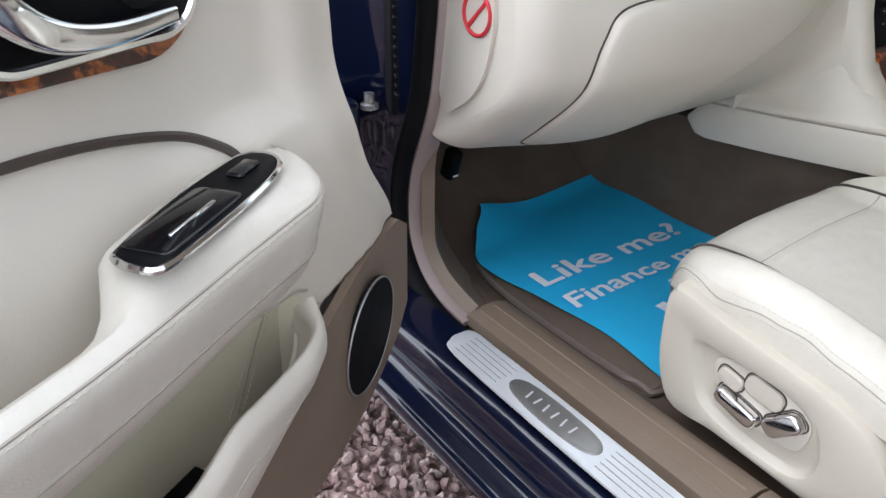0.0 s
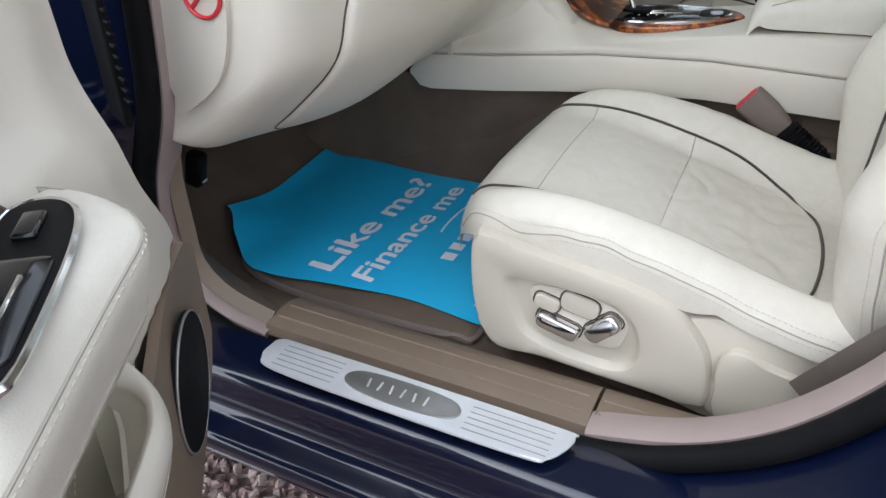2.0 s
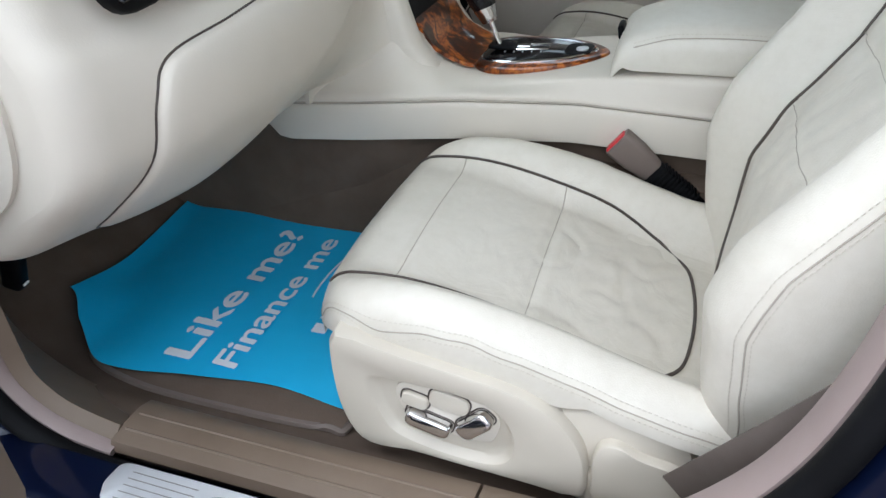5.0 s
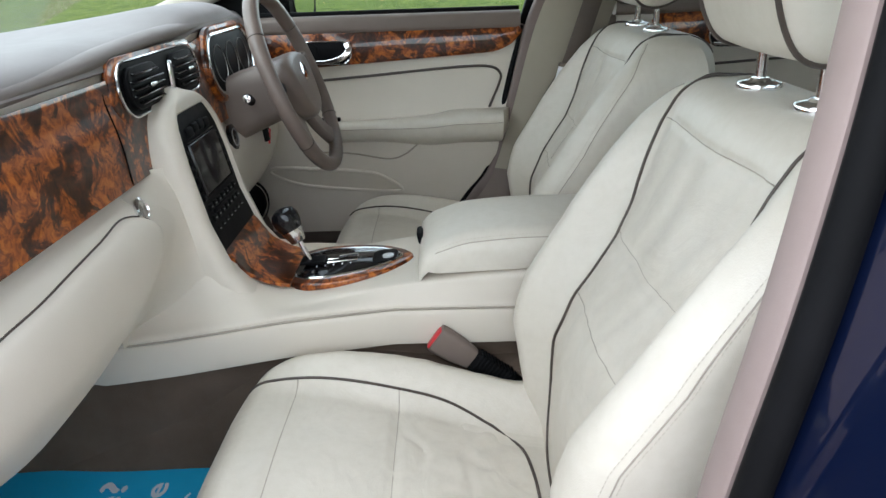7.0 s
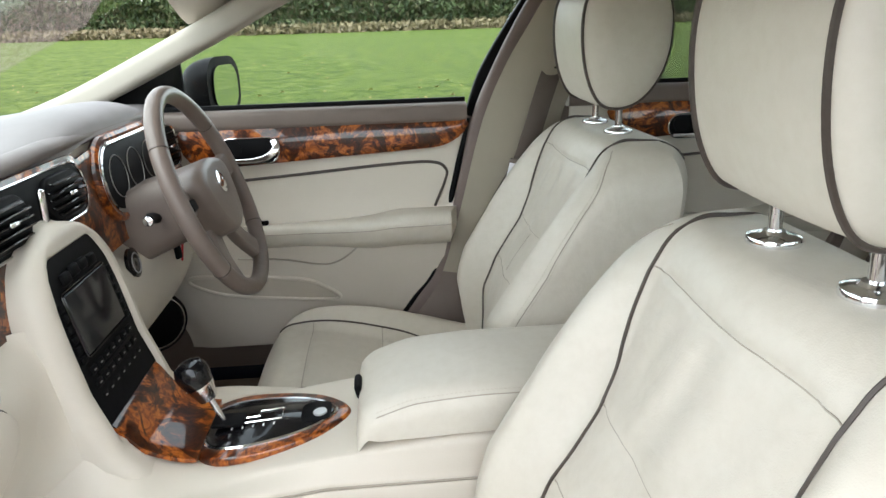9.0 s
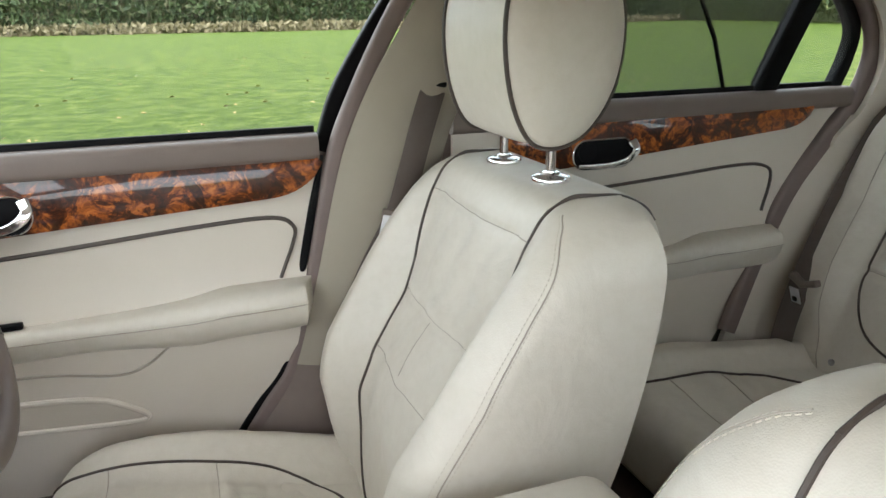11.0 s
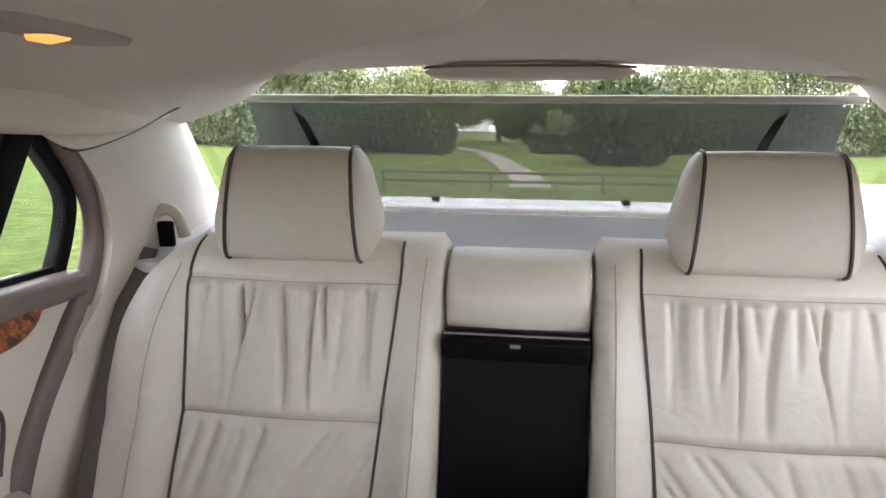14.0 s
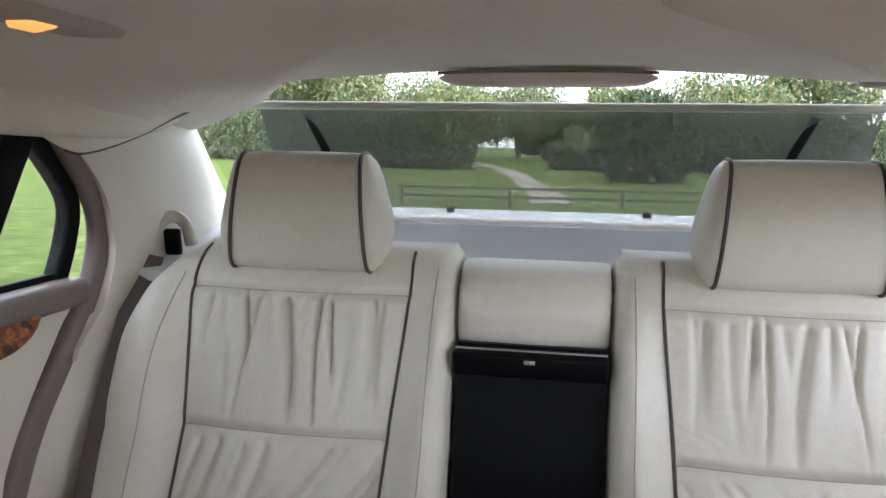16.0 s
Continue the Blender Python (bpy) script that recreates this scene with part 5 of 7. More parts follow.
dashboard()


# ---- centre console ----
def console():
    con = thing("centre_console", "cream leather centre console with walnut burl and armrest", "console", at=(0, 0, 0.3))
    # spine: sections along y
    def half(y):
        return line([(-0.62, 0.118), (-0.28, 0.118), (-0.09, 0.128), (0.08, 0.162), (0.25, 0.186), (0.44, 0.202)], y)

    def seam_z(y):
        return line([(-0.62, 0.585), (-0.28, 0.587), (-0.09, 0.594), (0.08, 0.594), (0.25, 0.580), (0.44, 0.566)], y)

    def crest(y):
        return lerp([(-0.62, 0.650), (-0.30, 0.646), (-0.13, 0.634), (0.0, 0.617), (0.06, 0.611), (0.12, 0.620), (0.17, 0.66), (0.20, 0.72)], y)

    def sec(y):
        w, q, z = half(y), seam_z(y), crest(y)
        pts = [(-w + 0.02, q - 0.055), (-w + 0.004, q - 0.03), (-w, q), (-w + 0.003, q + 0.010), (-max(0.1125, w - 0.030), min(z - 0.008, q + 0.034)), (-0.104, z - 0.002), (-0.06, z), (0, z)]
        pts = pts + [(-x, k) for x, k in pts[-2::-1]]
        return [(p.x, y, p.y) for p in curve([(x, k, 0) for x, k in pts], 4)]
    ys = [-0.62 + 1.01 * k / 48 for k in range(49)]
    body_ob = part("console_body", loft([sec(y) for y in ys]), VINYL, con, "cream console body")
    for side in (-1, 1):
        part("seam", tube([Vector((side * (half(y) + 0.001), y, seam_z(y))) for y in ys[8:]], 0.0020, 5), SEAM, body_ob)
        # padded flank with a rounded front end
        rings = []
        for k in range(41):
            y = -0.45 + 0.855 * k / 40
            r = math.sqrt(max(0.02, 1 - max(0.0, (y - 0.355) / 0.05) ** 2))
            zc, hh = seam_z(y) - 0.034, 0.031
            rings.append([(side * (half(y) - 0.02 + (0.0215 + 0.004 * math.cos(a)) * (0.6 + 0.4 * r) * (1 if math.cos(a) > 0 else 0.2)), y, zc + hh * r * math.sin(a)) for a in [i * math.pi / 8 for i in range(16)]])
        part("side_pad", loft(rings), VINYL, con, "cream padded console flank")
    part("carpet_flank", loft([[(-half(y) + 0.03, y, 0.29), (-half(y) + 0.026, y, 0.525), (half(y) - 0.026, y, 0.525), (half(y) - 0.03, y, 0.29)] for y in [-0.45 + 0.07 * k for k in range(19)]]), CARPET, con, "dark brown carpeted tunnel side")

    # raised stack with cream arch
    def arch(z0):
        return line([(0.60, 0.128), (0.66, 0.176), (0.74, 0.205), (0.86, 0.230), (0.93, 0.250)], z0)
    edge = [(0.60, 0.130), (0.70, 0.130), (0.80, 0.128), (0.86, 0.121), (0.895, 0.105), (0.920, 0.074), (0.936, 0.030)]

    def block(x, s):
        inside = sstep(lerp(edge, s) - 0.027, lerp(edge, s) - 0.036, abs(x)) * sstep(0.908, 0.897, s) * sstep(0.668, 0.680, s)
        return -arch(s) + 0.014 - 0.022 * inside
    shell = Pad((0, 0, 0), (1, 0, 0), (0, 0, 1), (0, -1, 0), 0.60, 0.938, lambda s: -lerp(edge, s), lambda s: lerp(edge, s), block, lambda x, s: -0.34, 0.024, 0.020, 0.004)
    part("stack_surround", shell.mesh(70, 70), VINYL, con, "cream arched stack surround")
    for side in (-1, 1):
        def cheek(u, v, side=side):
            z = 0.575 + 0.262 * v
            a = Vector((0.120 - 0.006 * v, arch(z) + 0.012, z))
            x2 = 0.225 if z > 0.66 else 0.20
            c = Vector((x2, max(dash_face(side * x2, max(z, 0.60)).y + 0.012, a.y + 0.02), z))
            b_ = Vector((0.128, c.y - 0.005, z))
            p = a * (1 - u) ** 2 + b_ * 2 * u * (1 - u) + c * u * u
            return (side * p.x, p.y, p.z)
        part("stack_cheek", sheet(cheek, 14, 20, 0.008, side), VINYL, con, "cream stack cheek")
    def face(u, v, lift=0.0):
        z = 0.686 + 0.215 * v
        return Vector(((2 * u - 1) * min(0.095, lerp(edge, z) - 0.032), arch(z) + 0.002 - lift, z))
    stack = part("control_panel", sheet(face, 10, 20, 0.010), BLACK, con, "black control panel")
    mz = at_plane(face(0.5, 0.60), (1, 0, 0), face(0.5, 0.9) - face(0.5, 0.3))
    part("screen", box(0.132, 0.084, 0.004, mz @ pose(0, 0, 0.012), 0.002), surface("dark_screen", (0.008, 0.009, 0.011), (0.012, 0.013, 0.016), 0.12, 9, 300, 0.00001), stack, "dark display screen")
    part("screen_trim", tube([mz @ Vector((x, y, 0.012)) for x, y in rrect(0.069, 0.045, 0.006)], 0.0012, 5, True), GLOSS_BLACK, stack)
    for k in range(4):
        part("top_button", box(0.024, 0.016, 0.008, mz @ Matrix.Translation((-0.041 + 0.0273 * k, 0.062 - 0.003 * abs(k - 1.5), 0.011)), 0.003), BLACK, stack, "black button")
    for side in (-1, 1):
        for k in range(6):
            part("side_button", box(0.012, 0.010, 0.006, mz @ Matrix.Translation((side * 0.079, 0.030 - 0.0145 * k, 0.010)), 0.002), BLACK, stack, "black button")
    for r in range(3):
        for k in range(7):
            part("key", box(0.017, 0.011, 0.005, mz @ Matrix.Translation((-0.066 + 0.022 * k, -0.062 - 0.019 * r, 0.010)), 0.002), BLACK, stack, "black button")
            part("key_mark", box(0.006, 0.0015, 0.001, mz @ Matrix.Translation((-0.066 + 0.022 * k, -0.062 - 0.019 * r, 0.0128)), 0.0003, 1), DARK_STEEL, stack)
    part("disc_slot", box(0.120, 0.007, 0.004, mz @ Matrix.Translation((0, -0.0715, 0.0105)), 0.001), BLACK, stack)
    # burl apron and oval shifter surround
    def apron(u, v):
        y = 0.196 - 0.105 * v
        z = lerp([(0.0, 0.690), (0.45, 0.640), (1.0, 0.619)], v)
        return ((2 * u - 1) * (0.094 - 0.014 * v), y - 0.008, z + 0.004)
    part("burl_apron", sheet(apron, 14, 14, 0.006), BURL, con, "glossy walnut burl apron")
    part("ashtray_gap", tube([(x, 0.128 - 0.25 * x * x, 0.6335) for x in [-0.085 + 0.017 * k for k in range(11)]], 0.0018, 5), BLACK, con)
    oval = [(p.x, p.y) for p in curve([(0, 0.100, 0), (0.060, 0.092, 0), (0.086, 0.05, 0), (0.078, -0.02, 0), (0.050, -0.085, 0), (0, -0.122, 0), (-0.050, -0.085, 0), (-0.078, -0.02, 0), (-0.086, 0.05, 0), (-0.060, 0.092, 0)], 6, True)]
    mo = Matrix.Translation((0, 0.0, 0.616))
    lean = Matrix.Translation((0, 0, 0.616)) @ pose(0, 0, 0, -5) @ Matrix.Translation((0, 0, -0.616))

    def deck(name, bm, *rest):
        bm.transform(lean)
        return part(name, bm, *rest)
    sur = deck("shifter_surround", slab(oval, 0.011, mo, 0.006, 4), BURL, con, "glossy walnut burl shifter surround")
    small = [(x * 0.74, y * 0.84 + 0.002) for x, y in oval]
    deck("chrome_trim", tube([(x, y, 0.6275) for x, y in small], 0.003, 6, True), CHROME, sur, "chrome trim ring")
    deck("gate_plate", slab([(x * 0.97, y * 0.97) for x, y in small], 0.003, mo @ pose(0, 0, 0.0105), 0.001, 2), GLOSS_BLACK, sur, "gloss black gate plate")
    gate = [(-0.004, 0.060), (-0.004, -0.022), (0.024, -0.022), (0.024, 0.012), (0.010, 0.012), (0.010, 0.060)]
    deck("gate_slot", tube([(x, y, 0.6300) for x, y in gate], 0.0016, 5, True), CHROME, sur, "chrome shift gate")
    for k in range(5):
        deck("gear_mark", box(0.006, 0.002, 0.001, Matrix.Translation((-0.016, 0.048 - 0.015 * k, 0.6302)), 0.0003, 1), WHITE, sur)
    deck("ash_recess", slab(rrect(0.028, 0.022, 0.014), 0.002, Matrix.Translation((0, -0.072, 0.6285)), 0.001, 2), BLACK, sur, "black coin recess")
    deck("recess_button", lathe([(0, 0), (0.010, 0), (0.010, 0.003), (0, 0.004)], Matrix.Translation((-0.006, -0.078, 0.6300)), 18), STEEL, sur, "silver button")
    # gear lever
    lev = part("gear_lever", tube(curve([(0.0, 0.060, 0.625), (0.0, 0.072, 0.655), (0.0, 0.084, 0.685)], 6), 0.0045, 12), CHROME, con, "chrome gear lever")
    mk = Matrix.Translation((0, 0.092, 0.697)) @ pose(0, 0, 0, -24)
    part("gear_knob", lathe([(0.0, -0.030), (0.012, -0.028), (0.018, -0.012), (0.0235, 0.006), (0.0245, 0.018), (0.020, 0.028), (0.010, 0.033), (0.0, 0.034)], mk, 24), GLOSS_BLACK, lev, "black gear knob")
    part("knob_band", lathe([(0.0, -0.032), (0.013, -0.031), (0.0195, -0.010), (0.0205, -0.006), (0.0, -0.005)], mk, 24), CHROME, lev, "chrome knob band")
    part("lever_boot", box(0.034, 0.044, 0.006, Matrix.Translation((0, 0.056, 0.631)), 0.002), BLACK, con)
    # armrest lid
    lid = Pad((0, 0, 0), (1, 0, 0), (0, 1, 0), (0, 0, 1), -0.56, -0.132, lambda s: -0.106, lambda s: 0.106,
              lambda x, s: lerp([(-0.56, 0.712), (-0.32, 0.712), (-0.22, 0.706), (-0.132, 0.684)], s) + 0.006 * math.cos(min(1, abs(x) / 0.1) * 1.57), lambda x, s: line([(-0.56, 0.652), (-0.13, 0.637)], s), 0.030, 0.034, 0.006)
    arm = part("armrest_lid", lid.mesh(36, 40), HIDE, con, "padded cream leather armrest lid")
    for side in (-1, 1):
        path = lid.path([(side * 0.100, s) for s in (-0.16, -0.2, -0.3, -0.42, -0.54)], 0.0004, 10)
        part("seam", tube(path, 0.0009, 5), SEAM, arm)
        part("stitching", stitches(lid.path([(side * 0.096, s) for s in (-0.16, -0.2, -0.3, -0.42, -0.54)], 0.0006, 10)), STITCH, arm)
    part("latch", box(0.040, 0.010, 0.022, Matrix.Translation((0, -0.1345, 0.672)) @ pose(0, 0, 0, -12), 0.004), BLACK, arm, "black latch button")
    return con


console()


# ---- steering wheel ----
def steering_wheel():
    m = Matrix.Translation((0.364, 0.126, 0.892)) @ pose(0, 0, 0, 90 - 20) @ pose(0, 0, 0, 0, 0, 0)
    wheel = thing("steering_wheel", "taupe leather steering wheel with chrome hub badge", "steering wheel", at=(0.364, 0.126, 0.892))
    grip = leather("taupe_wheel_leather", (0.15, 0.118, 0.10), (0.19, 0.15, 0.128), 0.36, 0.1)
    rim = part("rim", tube([m @ Vector((0.188 * math.cos(a), 0.186 * math.sin(a), 0)) for a in [i * math.pi / 36 for i in range(72)]], 0.0155, 14, True), grip, wheel, "taupe leather rim")
    for a in (35, 145, 215, 325):
        c, s = math.cos(radians(a)), math.sin(radians(a))
        part("rim_joint", tube([m @ (Vector((0.188 * c, 0.186 * s, 0)) + Vector((c, s, 0)) * (0.0158 * math.cos(b)) + Vector((0, 0, 1)) * (0.0158 * math.sin(b))) for b in [i * math.pi / 8 for i in range(16)]], 0.0009, 5, True), PIPING, rim)
    hubp = [(p.x, p.y) for p in curve([(-0.085, 0.045, 0), (0, 0.060, 0), (0.085, 0.045, 0), (0.092, 0.0, 0), (0.060, -0.062, 0), (0, -0.082, 0), (-0.060, -0.062, 0), (-0.092, 0.0, 0)], 6, True)]
    hub = part("airbag_cover", slab(hubp, 0.062, m @ pose(0, 0, -0.040), 0.020, 5), grip, wheel, "taupe airbag cover")
    part("hub_badge", lathe([(0, 0), (0.021, 0), (0.021, 0.003), (0.016, 0.005), (0, 0.006)], m @ pose(0, 0.012, 0.021), 24), CHROME, hub, "round chrome badge")
    for a0, a1 in (((0.086, 0.006), (0.178, 0.024)), ((-0.086, 0.006), (-0.178, 0.024)), ((0.050, -0.062), (0.098, -0.158)), ((-0.050, -0.062), (-0.098, -0.158))):
        part("spoke", sweep(curve([m @ Vector((*a0, -0.022)), m @ Vector(((a0[0] + a1[0]) / 2, (a0[1] + a1[1]) / 2, -0.016)), m @ Vector((*a1, -0.002))], 6), rrect(0.024, 0.010, 0.008), up=m.to_3x3() @ Vector((0, 0, 1))), grip, wheel, "taupe spoke")
    for side in (-1, 1):
        part("switch_pod", box(0.030, 0.020, 0.010, m @ Matrix.Translation((side * 0.118, 0.004, -0.006)), 0.004), BLACK, wheel, "black switch pod")
    col = thing("steering_column", "taupe plastic steering column shroud with stalk", "steering column", at=(0.385, 0.2, 0.85))
    rings = []
    for k in range(9):
        t = k / 8
        rings.append([m @ Vector((x * (0.080 + 0.02 * t) / 0.08, y, -0.040 - 0.19 * t)) for x, y in rrect(0.070, 0.058 + 0.012 * t, 0.03)])
    part("shroud", loft(rings), TAUPE, col)
    stalk = part("stalk", tube(curve([m @ Vector((-0.06, 0.0, -0.09)), m @ Vector((-0.12, 0.012, -0.075)), m @ Vector((-0.175, 0.016, -0.060))], 6), 0.009, 10), BLACK, col, "black stalk")
    part("stalk_end", lathe([(0, 0), (0.0065, 0), (0.0075, 0.010), (0, 0.012)], m @ Matrix.Translation((-0.168, 0.016, -0.062)) @ pose(0, 0, 0, 0, -80), 14), CHROME, stalk, "chrome stalk end")
    ign = thing("start_switch", "round black start switch with chrome ring", "switch", at=(0.235, 0.235, 0.803))
    mi = Matrix.Translation(dash_face(0.235, 0.803, 0.0)) @ pose(0, 0, 0, 80)
    part("bezel", lathe([(0, 0), (0.026, 0), (0.027, 0.006), (0.020, 0.009), (0, 0.006)], mi, 24), GLOSS_BLACK, ign)
    part("ring", tube([mi @ Vector((0.017 * math.cos(a), 0.017 * math.sin(a), 0.009)) for a in [i * math.pi / 12 for i in range(24)]], 0.0012, 5, True), DARK_STEEL, ign)


steering_wheel()

# ---- doors ----
def car_door(o, e, n, length, h, label, name, group, rear=False):
    """A car door. o: front foot of the panel, e: direction to its rear edge, n: inward. h: heights of its lines."""
    o, e, n, z_ = Vector(o), Vector(e), Vector(n), Vector((0, 0, 1))
    door = thing(name, label, "car door", group, at=(o.x, o.y, 0.35))

    def P(u, z, d=0.0):
        return o + e * u + z_ * z + n * d

    def front(z):
        return lerp(h["front"], z)

    def back(z):
        return lerp(h["back"], z)

    bot, sill = h["bottom"], h["sill"]

    def d_face(u, z):
        q = 0.022 * sstep(h["arm"] - 0.20, h["arm"] - 0.05, z) * sstep(h["arm"] + 0.06, h["arm"] - 0.02, z)
        return 0.012 + 0.010 * math.sin(math.pi * min(1, max(0, (z - bot) / (sill - bot)))) + q * 0.6 - 0.012 * sstep(0.06, 0.0, u - front(z)) + (h["relief"](u, z) if "relief" in h else 0.0)

    def panel(u, v):
        z = bot + (sill - bot) * v
        a, b = front(z), back(z)
        uu = a + (b - a) * u
        return P(uu, z, d_face(uu, z))
    fine = 130 if "relief" in h else 60
    part("door_card", sheet(panel, fine, fine, 0.03, 1 if e.cross(z_).dot(n) < 0 else -1), VINYL, door, "cream vinyl door card")
    # painted outer skin
    def skin(u, v):
        z = bot - 0.03 + (sill - bot + 0.03) * v
        a, b = front(z) - 0.03, back(z) + 0.03
        return P(a + (b - a) * u, z, -0.09 - 0.05 * math.sin(math.pi * (0.1 + 0.75 * v)))
    part("outer_skin", sheet(skin, 16, 14, 0.015), PAINT, door, "navy painted skin")
    part("door_core", loft([[P(front(z) + 0.004, z, -0.045), P(back(z) - 0.004, z, -0.045), P(back(z) + 0.01, z, -0.095), P(front(z) - 0.02, z, -0.095)] for z in [bot - 0.02 + (sill - bot) * k / 10 for k in range(11)]]), RUBBER if not rear else TAUPE, door, "dark door edge")
    # taupe window-sill roll
    path = [P(front(sill) - 0.01 + (back(sill) + 0.01 - front(sill)) * k / 20, sill - 0.006, 0.002) for k in range(21)]
    part("sill_roll", sweep(path, rrect(0.030, 0.022, 0.013), up=(0, 0, 1)), TAUPE, door, "taupe vinyl window-sill roll")
    path = [p + z_ * 0.026 - n * 0.012 for p in path]
    part("window_seal", sweep(path, rrect(0.006, 0.006, 0.002, 2), up=(0, 0, 1)), RUBBER, door)
    # burl strip
    w0, w1, wz, wh = h["wood"]
    def strip(u, v):
        uu = w0 + (w1 - w0) * u
        fr, bk = min(1.0, (uu - w0) / (wh * 1.5)), min(1.0, (w1 - uu) / (wh * 2.2))
        hh = wh * math.sqrt(max(0.02, 1 - (1 - fr) ** 2)) * math.sqrt(max(0.02, 1 - (1 - bk) ** 2.2)) * (h.get("wood_tall", 1.15) - h.get("wood_taper", 0.72) * u)
        z = wz + wh + h.get("wood_rise", 0.0) * u + (2 * v - 2) * hh
        return P(uu, z, d_face(uu, z) + 0.006 + 0.004 * math.sin(math.pi * v))
    part("wood_strip", sheet(strip, 60, 10, 0.008), BURL, door, "glossy walnut burl strip")
    # handle bowl with chrome lever
    hu, hz = h["handle"]
    mh = at_plane(P(hu, hz, d_face(hu, hz) + 0.012), e, z_) if e.cross(z_).dot(n) > 0 else at_plane(P(hu, hz, d_face(hu, hz) + 0.012), e * -1, z_)
    k = 1 if e.cross(z_).dot(n) > 0 else -1
    bw, bh = h.get("bowl", (0.066, 0.028))
    bowl = part("handle_bowl", slab(rrect(bw, bh, bh * 0.96, 8), 0.006, mh, 0.002, 2), BLACK, door, "black handle bowl")
    part("bowl_ring", tube([mh @ Vector((x, y, 0.006)) for x, y in rrect(bw, bh, bh * 0.96, 8)], h.get("ring", 0.0017), 6, True), CHROME, bowl, "chrome bowl ring")
    lev = curve([mh @ Vector((-k * 0.055, -0.020, 0.010)), mh @ Vector((0.0, -0.020, 0.020)), mh @ Vector((k * 0.040, -0.012, 0.026)), mh @ Vector((k * 0.062, 0.006, 0.022)), mh @ Vector((k * 0.058, 0.022, 0.012))], 6)
    part("door_handle", sweep(lev, rrect(0.011, 0.006, 0.005), up=mh.to_3x3() @ Vector((0, 0, 1)), scale=lambda t: h.get("lever", 0.35) * (1 + 1.6 * t)), CHROME, bowl, "curved chrome handle")
    part("tweeter", lathe([(0, 0), (0.020, 0), (0.020, 0.003), (0, 0.004)], mh @ Matrix.Translation((-k * 0.035, 0.006, 0.005)), 20), RUBBER, bowl, "small round speaker")
    # upholstered upper insert with dark piping
    ins = [(p.x, p.y) for p in curve([(u, z, 0) for u, z in h["insert"]], 8)]
    part("piping", tube([P(u, z, d_face(u, z) + 0.002) for u, z in ins], 0.0035, 6), PIPING, door, "dark brown piping")
    # armrest with a raised rear end
    if "armrest" not in h:
        return door, P, d_face
    ring_list = []
    a0, a1 = h["armrest"]
    for i in range(29):
        t = i / 28
        u = a0 + (a1 - a0) * t
        zc = h["arm"] + lerp(h["arm_shape"], t)
        end = min(1.0, math.sqrt(max(0.0, 1 - (1 - min(1, t / 0.09)) ** 2)) + 0.02) * min(1.0, math.sqrt(max(0.0, 1 - (1 - min(1, (1 - t) / 0.07)) ** 2)) + 0.10)
        proj = lerp(h["arm_proj"], t) * end
        prof = [(-0.01, 0.0), (proj * 0.55, 0.003), (proj * 0.86, -0.004), (proj, -0.022), (proj * 0.99, -0.044), (proj * 0.80, -0.075), (proj * 0.45, -0.098), (-0.01, -0.115)]
        tall = h.get("arm_tall", 1.0)
        tall *= 1 - h.get("arm_thin", 0.0) * sstep(0.75, 0.25, t)
        ring_list.append([P(u, zc + b * tall * (0.5 + 0.5 * end), d_face(u, zc) + a) for a, b in [(q.x, q.y) for q in curve([(a, b, 0) for a, b in prof], 4)]])
    arm = part("armrest", loft(ring_list), HIDE, door, "padded cream armrest")
    seam_path = [r[14] + n * 0.0006 for r in ring_list[2:-1]]
    part("seam", tube(seam_path, 0.001, 5), SEAM, arm)
    part("stitching", stitches([r[13] + n * 0.0006 for r in ring_list[2:-1]]), STITCH, arm)
    # pouch line under the armrest
    if "pouch" in h:
        part("seam", tube([P(p.x, p.y, d_face(p.x, p.y) + 0.003) for p in curve([(u, z, 0) for u, z in h["pouch"]], 8)], 0.0022, 6), SEAM, door)
    # bin with lip
    if "bin" in h:
        outline = curve([(u, z, 0) for u, z in h["bin"]], 8, True)
        part("bin_lip", tube([P(p.x, p.y, d_face(p.x, p.y) + 0.002) for p in outline], 0.005, 8, True), VINYL, door, "cream door bin lip")
        part("bin_mouth", loft([[P(p.x, p.y, d_face(p.x, p.y) - 0.002) for p in outline], [P(p.x, p.y, d_face(p.x, p.y) + 0.003) for p in outline]]), PLASTIC, door, "cream door bin lining")
    return door, P, d_face


# closed driver door
DRIVER = dict(bottom=0.43, sill=0.985, arm=0.742, front=[(0.43, 0.06), (0.60, 0.0), (0.985, 0.0)], back=[(0.43, 0.525), (0.51, 0.604), (0.588, 0.668), (0.736, 0.702), (0.985, 0.744)],
              wood=(0.10, 0.742, 0.9220, 0.0385), wood_rise=0.004, wood_taper=0.42, handle=(0.252, 0.913),
              insert=[(0.16, 0.840), (0.35, 0.852), (0.55, 0.866), (0.66, 0.868), (0.694, 0.850), (0.690, 0.820), (0.665, 0.765)], armrest=(0.22, 0.715),
              arm_tall=0.80, arm_thin=0.35, arm_shape=[(0.0, -0.002), (0.40, 0.002), (0.58, 0.008), (0.74, 0.020), (1.0, 0.020)], arm_proj=[(0.0, 0.030), (0.3, 0.040), (0.55, 0.050), (0.75, 0.070), (1.0, 0.066)],
              pouch=[(0.20, 0.662), (0.30, 0.655), (0.395, 0.637), (0.440, 0.648), (0.477, 0.676)], bin=[(0.085, 0.602), (0.095, 0.619), (0.20, 0.614), (0.335, 0.601), (0.39, 0.580), (0.425, 0.545), (0.30, 0.552), (0.16, 0.570)])
